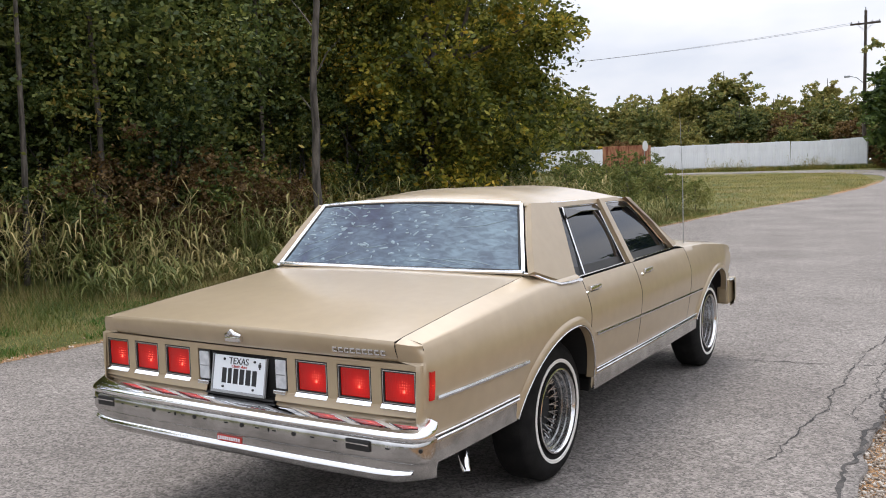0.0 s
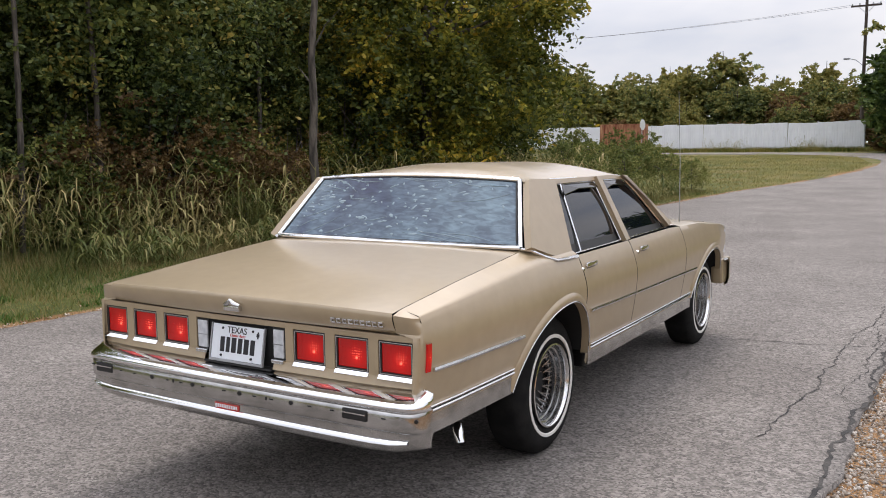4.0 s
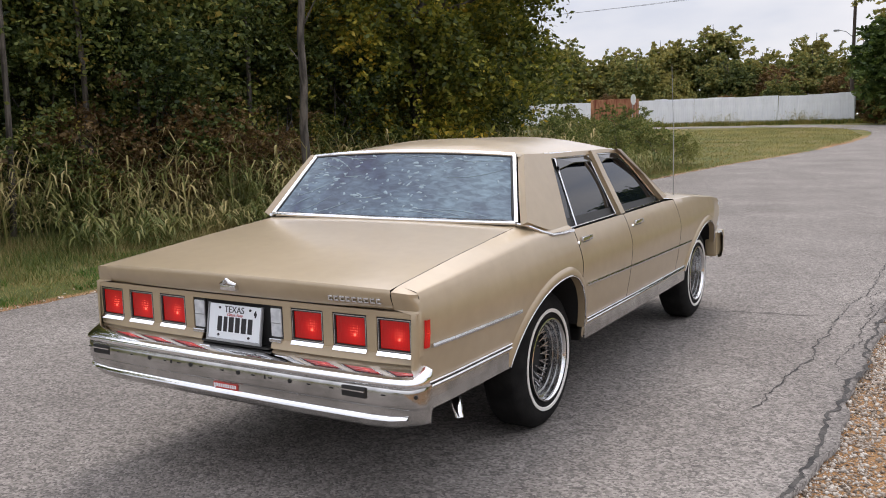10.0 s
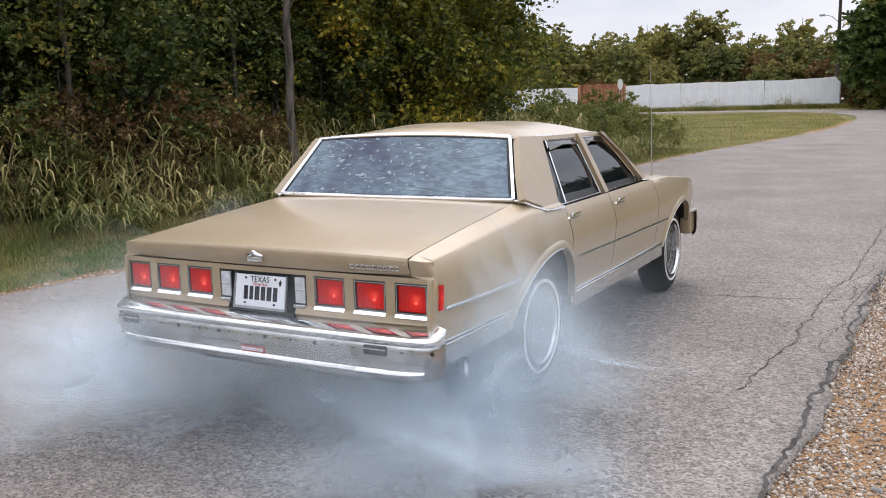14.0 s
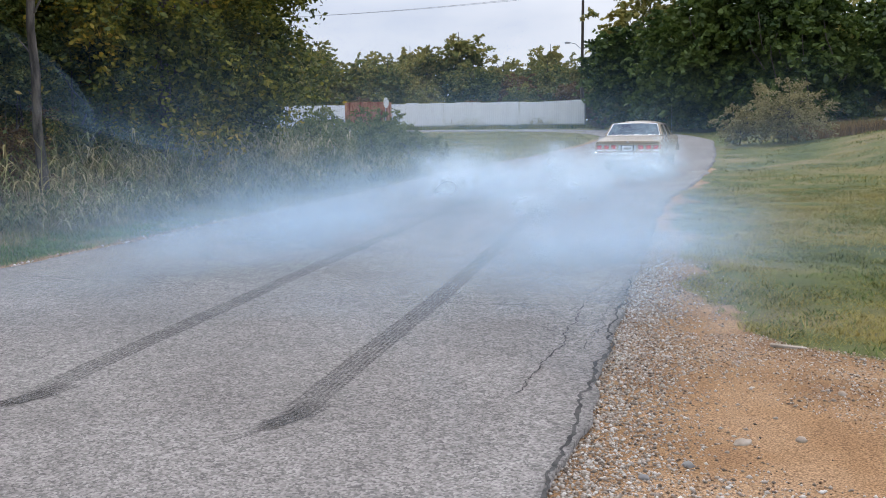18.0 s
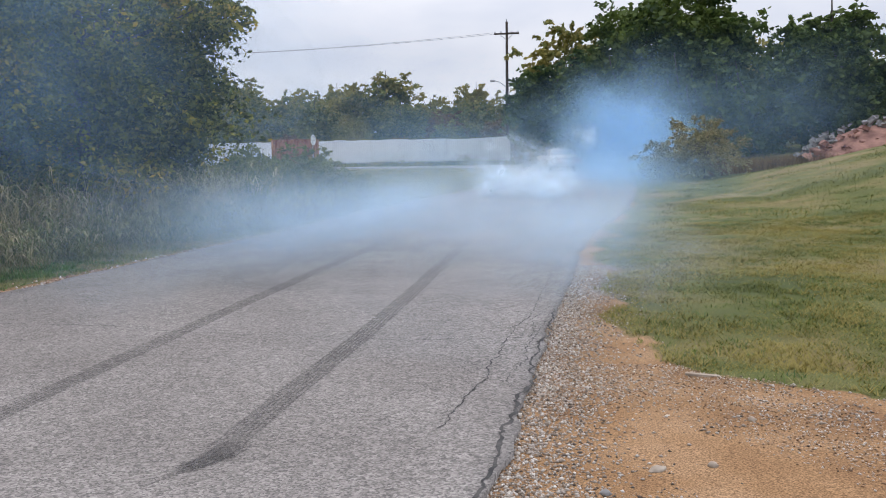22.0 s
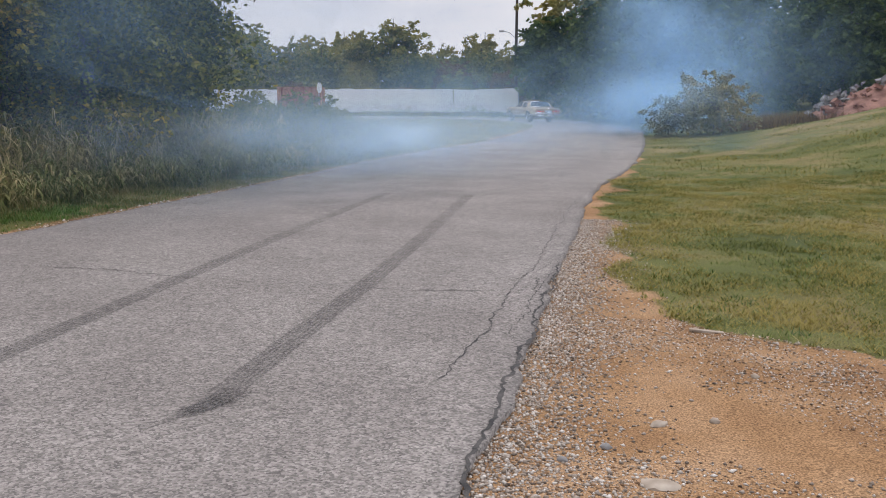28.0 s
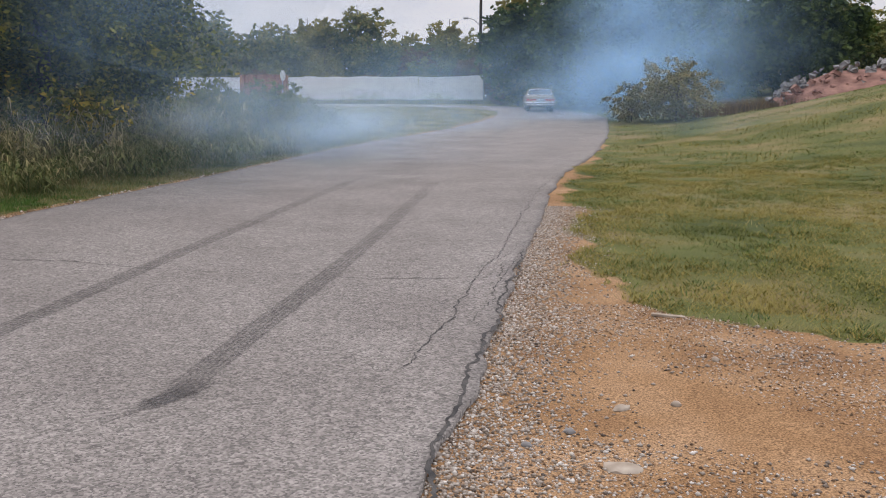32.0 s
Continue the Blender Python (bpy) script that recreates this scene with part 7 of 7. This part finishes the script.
def puff_mesh(seed):
    """A wisp of smoke of radius 1: three soft curved sheets, each tilted its own way."""
    r = np.random.default_rng(seed)
    V, F, S = [], [], []
    for k in range(3):
        R = np.array(pose(0, 0, 0, 90 + 32 * r.normal(), 0, 30 * r.normal()).to_3x3())
        off = np.array([0.14 * r.normal(), 0.22 * (k - 1), 0.14 * r.normal()])
        bow = 0.3 * r.normal()
        base = len(V)
        rings = [0.0, 0.15, 0.3, 0.45, 0.6, 0.75, 0.88, 1.0]
        for i, a in enumerate(rings):
            for s in range(20):
                g = s * math.tau / 20
                rad = a * (0.86 + 0.14 * math.sin(g * 2 + k))
                p = R @ np.array([rad * math.cos(g), rad * math.sin(g), bow * a * a]) + off
                V.append(p)
                S.append((1 - a * a) ** 2.0)
        for i in range(len(rings) - 1):
            for s in range(20):
                F.append((base + i * 20 + s, base + i * 20 + (s + 1) % 20, base + (i + 1) * 20 + (s + 1) % 20, base + (i + 1) * 20 + s))
    ob = raw("smoke_puff", np.array(V), np.array(F), m_smoke, smooth=True)
    att = ob.data.attributes.new("soft", "FLOAT", "POINT")
    att.data.foreach_set("value", np.array(S, dtype=np.float32))
    return ob


def build_marks():
    out = []

    def piece(x, y, yaw, wide, long, strength):
        """strength: along the piece, from its near to its far end"""
        us, vs = wide * np.array([-0.5, -0.47, -0.4, -0.2, 0.0, 0.2, 0.4, 0.47, 0.5]), np.linspace(-long / 2 - 0.004, long / 2 + 0.004, 7)
        v, f = grid(lambda a, b: (a, b, 0.0), us, vs)
        ob = raw("tyre_mark", v, f, m_mark)
        att = ob.data.attributes.new("soft", "FLOAT", "POINT")
        att.data.foreach_set("value", np.array([np.interp(b / long + 0.5, np.linspace(0, 1, len(strength)), strength) * min(1.0, (wide / 2 - abs(a)) / (0.08 * wide)) for a in us for b in vs], dtype=np.float32))
        tagged(ob, "dark rubber tyre mark on the pale asphalt", "tyre mark", group="tyre marks of the spinning wheels")
        out.append((ob, x, y, yaw))

    for line in ([(0.66, -0.15), (0.62, 1.5), (0.6, 3.3), (0.5, 6.1), (0.25, 11.2), (0.2, 13)], [(-1.02, -0.15), (-1.1, 0.9), (-1.25, 4.9), (-1.38, 9.9), (-1.4, 12)]):
        p = np.array(line)
        for k, y in enumerate(np.arange(0.1, 11.8, 0.6)):
            x = float(np.interp(y + 0.3, p[:, 1], p[:, 0]))
            nx = float(np.interp(y + 0.9, p[:, 1], p[:, 0]))
            s = 0.95 - 0.62 * k / 20
            piece(x, y + 0.3, -math.degrees(math.atan2(nx - x, 0.6)), 0.225, 0.6, (0.2, 0.6, 0.9) if k == 0 else (s, s))
        # blot where the wheel first bit, and its slanting tail
        x = p[0, 0]
        piece(x - 0.02, 0.02, -24, 0.17, 0.3, (0.4, 1.9, 1.7, 0.4))
        piece(x + 0.03, 0.2, -8, 0.22, 0.3, (0.3, 1.3, 1.0, 0.3))
        piece(x - 0.12, -0.22, -24, 0.085, 0.4, (0.0, 0.4, 0.9, 1.0))
    return out


marks = build_marks()


def car_at(t):
    tt = [c[0] for c in CAR_ROWS]
    return [float(np.interp(t, tt, [c[k] for c in CAR_ROWS])) for k in (1, 2, 3)]


def build_smoke():
    """Puffs with their ways: each waits below the road, wells up at a rear wheel and drifts off."""
    base = [puff_mesh(s) for s in (1, 2, 3)]
    r = np.random.default_rng(99)
    out, n = [], 0

    def puff(size, dens, rows, tint):
        nonlocal n
        ob = base[n] if n < 3 else new("smoke_puff", base[n % 3].data)
        n += 1
        tagged(ob, "drifting puff of thin bluish white tyre smoke", "smoke", group="smoke of the spinning tyres")
        ob.scale = size
        ob.color = (*tint, dens)
        out.append((ob, rows))

    white, pale, blue = (0.78, 0.90, 0.99), (0.60, 0.80, 0.99), (0.45, 0.71, 0.98)
    # thick smoke at the two rear wheels, drawn along behind the car until it falls back at the bend
    for k in range(36):
        side = -1 if k % 2 else 1
        te = 13.5 + 1.0 * (k / 36)
        s = 0.48 + 0.5 * r.random()
        lag = 0.05 + 1.5 * r.random() ** 1.4
        lat, h = side * (0.8 + 0.22 * r.normal()) + 0.25 * lag * r.normal() - 0.12 * lag, 0.16 + 0.62 * r.random() ** 1.3
        stop = 16.7 + 1.5 * r.random()
        x, y, yaw = car_at(te)
        rows = [(0.0, np.array([x + lat, y - lag, -4.0])), (te - 0.3, np.array([x + lat, y - lag, -4.0]))]
        for t in np.arange(te, stop, 0.3):
            x, y, yaw = car_at(t)
            rows.append((float(t), np.array([x + lat, y - 0.2 - lag - 0.25 * (t - te), float(ground_z(x, y)) + h + 0.1 * math.sin(5 * t + k)])))
        x, y, yaw = car_at(stop)
        p = np.array([x + lat, y - lag - 1.5, float(ground_z(x, y)) + h])
        end = np.array([4.0 + 12.0 * r.random(), 74 + 6 * r.random(), 2.0 + 7.0 * r.random()])
        rows += [(stop + 0.5, p + np.array([0, 0.8, 0.05])), (stop + 4.0, p + np.array([-1.2, 7.0, 0.2])), (stop + 8.0, end), (32.0, end + np.array([3.0, 6.0, 1.0]))]
        puff((s * 1.15, s * 1.3, s * 1.0), 0.26, rows, white)
    # the trail that each wheel leaves on the road; it thins out and is carried slowly after the car
    for k in range(44):
        te = 13.6 + 3.9 * (k / 44) ** 0.9
        side = -1 if k % 2 else 1
        s = 0.7 + 0.7 * r.random()
        x, y, yaw = car_at(te)
        lat = side * (0.85 + 0.75 * r.random()) + (0.5 if side > 0 else -0.3) * (k % 3 == 0)
        y -= 1.5 * r.random()
        go = (7 + 17 * r.random()) * (1 - (te - 13.6) / 7)
        wide, rise, drift = 1.2 * r.normal(), 0.2 + 0.7 * r.random(), np.array([-1.0 - 9.0 * r.random(), 2.0 + 12.0 * r.random(), 0.2])
        rows = [(0.0, np.array([x + lat, y, -4.0])), (te - 0.3, np.array([x + lat, y, -4.0])), (te + 0.1, np.array([x + 0.8 * side, y, 0.15]))]
        for a, f in ((1.0, 0.03), (2.0, 0.10), (4.0, 0.45), (9.0, 0.8), (32.0 - te, 1.0)):
            rows.append((te + a, np.array([x + lat * (1 + 0.22 * min(a, 3)) + wide * max(0.0, f - 0.1), y + f * go, 0.25 * s + rise * f * f + float(ground_z(0, y + f * go))])))
        t9, p9 = rows[-2]
        rows[-1] = (32.0, p9 + drift)
        rows.insert(-1, (26.0, p9 + drift * 0.6))
        puff((s * 1.5, s * 1.9, s * 0.9), 0.075, rows, pale)
    # thin wide haze over the road and the left verge
    for k in range(20):
        te = 14.4 + 5.0 * k / 20
        x, y, yaw = car_at(te)
        s = 2.4 + 1.8 * r.random()
        x0 = x - 0.4 + 1.7 * r.normal() - 0.03 * y
        zg = float(ground_z(0, y))
        far = y + 15.0 - 0.25 * y
        rows = [(0.0, np.array([x, y, -9.0])), (te - 0.5, np.array([x, y, -9.0])), (te + 0.4, np.array([x, y - 1.5, zg - 0.2])), (te + 1.8, np.array([x0, y, zg + 0.5])), (te + 5.0, np.array([x0 - 0.8, y * 0.7 + far * 0.3, zg + 0.7])), (32.0, np.array([x0 - 3.0 - 5.0 * r.random(), far, float(ground_z(0, far)) + 0.8 + 1.2 * r.random()]))]
        puff((s * 1.5, s * 1.6, s * 0.42), 0.042, rows, pale)
    # the column that rises at the bend beneath the great tree
    for k in range(34):
        te = 18.7 + 2.4 * k / 34
        x0, y0 = 2.5 + 2.0 * r.random(), 40 + 7 * r.random()
        s = 2.6 + 2.2 * r.random()
        low = k % 3 == 0
        up = (0.3 + 1.0 * r.random()) if low else 0.6 + 9.2 * (k / 34) * (0.55 + 0.45 * r.random())
        dx = 6.6 * r.random() - 1.2
        rows = [(0.0, np.array([x0, y0, -8.0])), (te - 0.6, np.array([x0, y0, -8.0])), (te + 0.4, np.array([x0, y0, 0.2])), (te + 2.6, np.array([x0 + 0.55 * dx, y0 + 1, 0.8 + up * 0.66])), (27.0, np.array([x0 + 0.3 + dx, y0 + 1.0, 1.0 + up * 0.95])), (32.0, np.array([x0 + 0.4 + 1.15 * dx, y0 + 1.5, 1.2 + up * 1.1]))]
        puff((s * 1.1, s * 1.1, s * 1.05), 0.10, rows, blue)
    # low smoke that spills over the right road edge and lifts off the grass
    for k in range(12):
        te = 18.9 + 2.2 * k / 12
        x0, y0 = 2.6 + 4.0 * r.random(), 19 + 17 * r.random()
        s = 1.7 + 1.3 * r.random()
        z0 = float(ground_z(x0, y0))
        rows = [(0.0, np.array([x0, y0, -8.0])), (te - 0.6, np.array([x0 - 1.5, y0, -8.0])), (te + 0.5, np.array([x0 - 1.2, y0, z0 + 0.3])), (te + 3.0, np.array([x0, y0 + 2, z0 + 0.9])), (26.5, np.array([x0 + 0.8, y0 + 6, z0 + 1.8])), (32.0, np.array([x0 + 1.2, y0 + 11, z0 + 3.2]))]
        puff((s * 1.3, s * 1.3, s * 0.9), 0.06, rows, blue)
    # faint wide veil that hangs before the woods on both sides
    for k, (x0, y0, z0, te, dens) in enumerate([(-7, 9, 2.0, 15.8, 0.09), (-6, 15, 1.6, 16.2, 0.06), (-5, 22, 1.8, 16.8, 0.05), (-8, 12, 4.0, 16.6, 0.09), (-2, 30, 1.2, 17.4, 0.06), (9, 40, 4.0, 18.2, 0.06), (-4, 38, 1.8, 18.0, 0.07), (13, 46, 5.5, 19.0, 0.06), (5, 48, 6.0, 19.4, 0.06), (-9, 18, 3.5, 17.2, 0.09), (-6.5, 9, 4.6, 16.8, 0.10), (6, 24, 1.0, 17.0, 0.06), (-6.5, 13, 6.5, 17.0, 0.10), (-5.5, 7, 3.0, 17.2, 0.09), (-8, 16, 7.5, 17.6, 0.09), (-6, 20, 4.5, 17.4, 0.08), (-1, 14, 0.9, 16.4, 0.05), (-3, 8, 0.8, 16.0, 0.05), (0, 52, 4.0, 19.0, 0.07), (-9, 58, 2.5, 19.5, 0.07)]):
        s = 5.0 + 0.08 * y0
        te += 3.0 * (z0 > 2.5 and x0 < -4)
        rows = [(0.0, np.array([x0 * 0.4, y0, -12.0])), (te - 1.2, np.array([x0 * 0.4, y0 - 2, -12.0])), (te + 0.6, np.array([x0 * 0.7, y0 - 1, z0 * 0.4])), (te + 3.0, np.array([x0, y0, z0])), (32.0, np.array([x0 + 0.6, y0 + 3, z0 + 0.6]))]
        puff((s, s * 0.45, s * 0.6), dens * (0.62 if x0 < -4 else 1.0), rows, blue)
    return out




# ---- what moves ----



def car_pose(x, y, yaw):
    tilt = -math.degrees(0.022 * (1 if y > 22 else max(0.0, (y - 16) / 6)))
    return pose(x, y, float(ground_z(min(x, 4.5), y)), -tilt, 0, yaw)


smoke = build_smoke()


def hash_turn(p):
    return (float(p[0]) * 71.3 + float(p[1]) * 37.7) % 360


def motions():
    for ob, ways in smoke:
        turn = 40 * math.sin(hash_turn(ways[2][1]))
        walk(ob, [(t, pose(*p, 0, 0, turn + 1.0 * t)) for t, p in ways])
    for ob, x, y, yaw in marks:
        z = float(ground_z(x, y)) + 0.004
        te = float(np.interp(y, [r[2] for r in CAR_ROWS[2:20]], [r[0] for r in CAR_ROWS[2:20]]))
        walk(ob, [(0.0, pose(x, y, z - 0.25, 0, 0, yaw)), (te - 0.15, pose(x, y, z - 0.25, 0, 0, yaw)), (te + 0.15, pose(x, y, z, 0, 0, yaw)), (32.0, pose(x, y, z, 0, 0, yaw))])
    walk(sedan, [(t, car_pose(x, y, yaw)) for t, x, y, yaw in CAR_ROWS])
    # wheels turn with the way gone; the driven ones spin on the spot from 13.2 s
    tt = np.array([r[0] for r in CAR_ROWS])
    yy = np.array([r[2] for r in CAR_ROWS])
    for k, wheel in enumerate(sedan_wheels):
        x, y = ((0.770, -0.770, 0.775, -0.775)[k], -0.03 if k < 2 else 2.93)
        face = 180 if x < 0 else 0
        times = [0.0, 13.0] + [13.0 + i / 30 for i in range(1, 400)] + [27.0 + i * 0.1 for i in range(0, 51)]
        rows, spin, last = [], 0.0, 0.0
        for t in times:
            dt = t - last
            rate = np.degrees(np.gradient(np.interp([t - 0.02, t, t + 0.02], tt, yy), 0.02)[1] / 0.365)
            if k < 2 and 13.2 < t < 18.2:
                rate = max(rate, 1500.0 * min(1.0, (t - 13.2) * 2, (18.2 - t) * 1.5))
            spin += float(np.clip(rate * dt, -80, 80)) if t > 13.0 else 0.0
            last = t
            rows.append((t, pose(x, y, 0.365, 0, 0, face) @ pose(0, 0, 0, -spin if face == 0 else spin, 0, 0)))
        walk(wheel, rows)


motions()
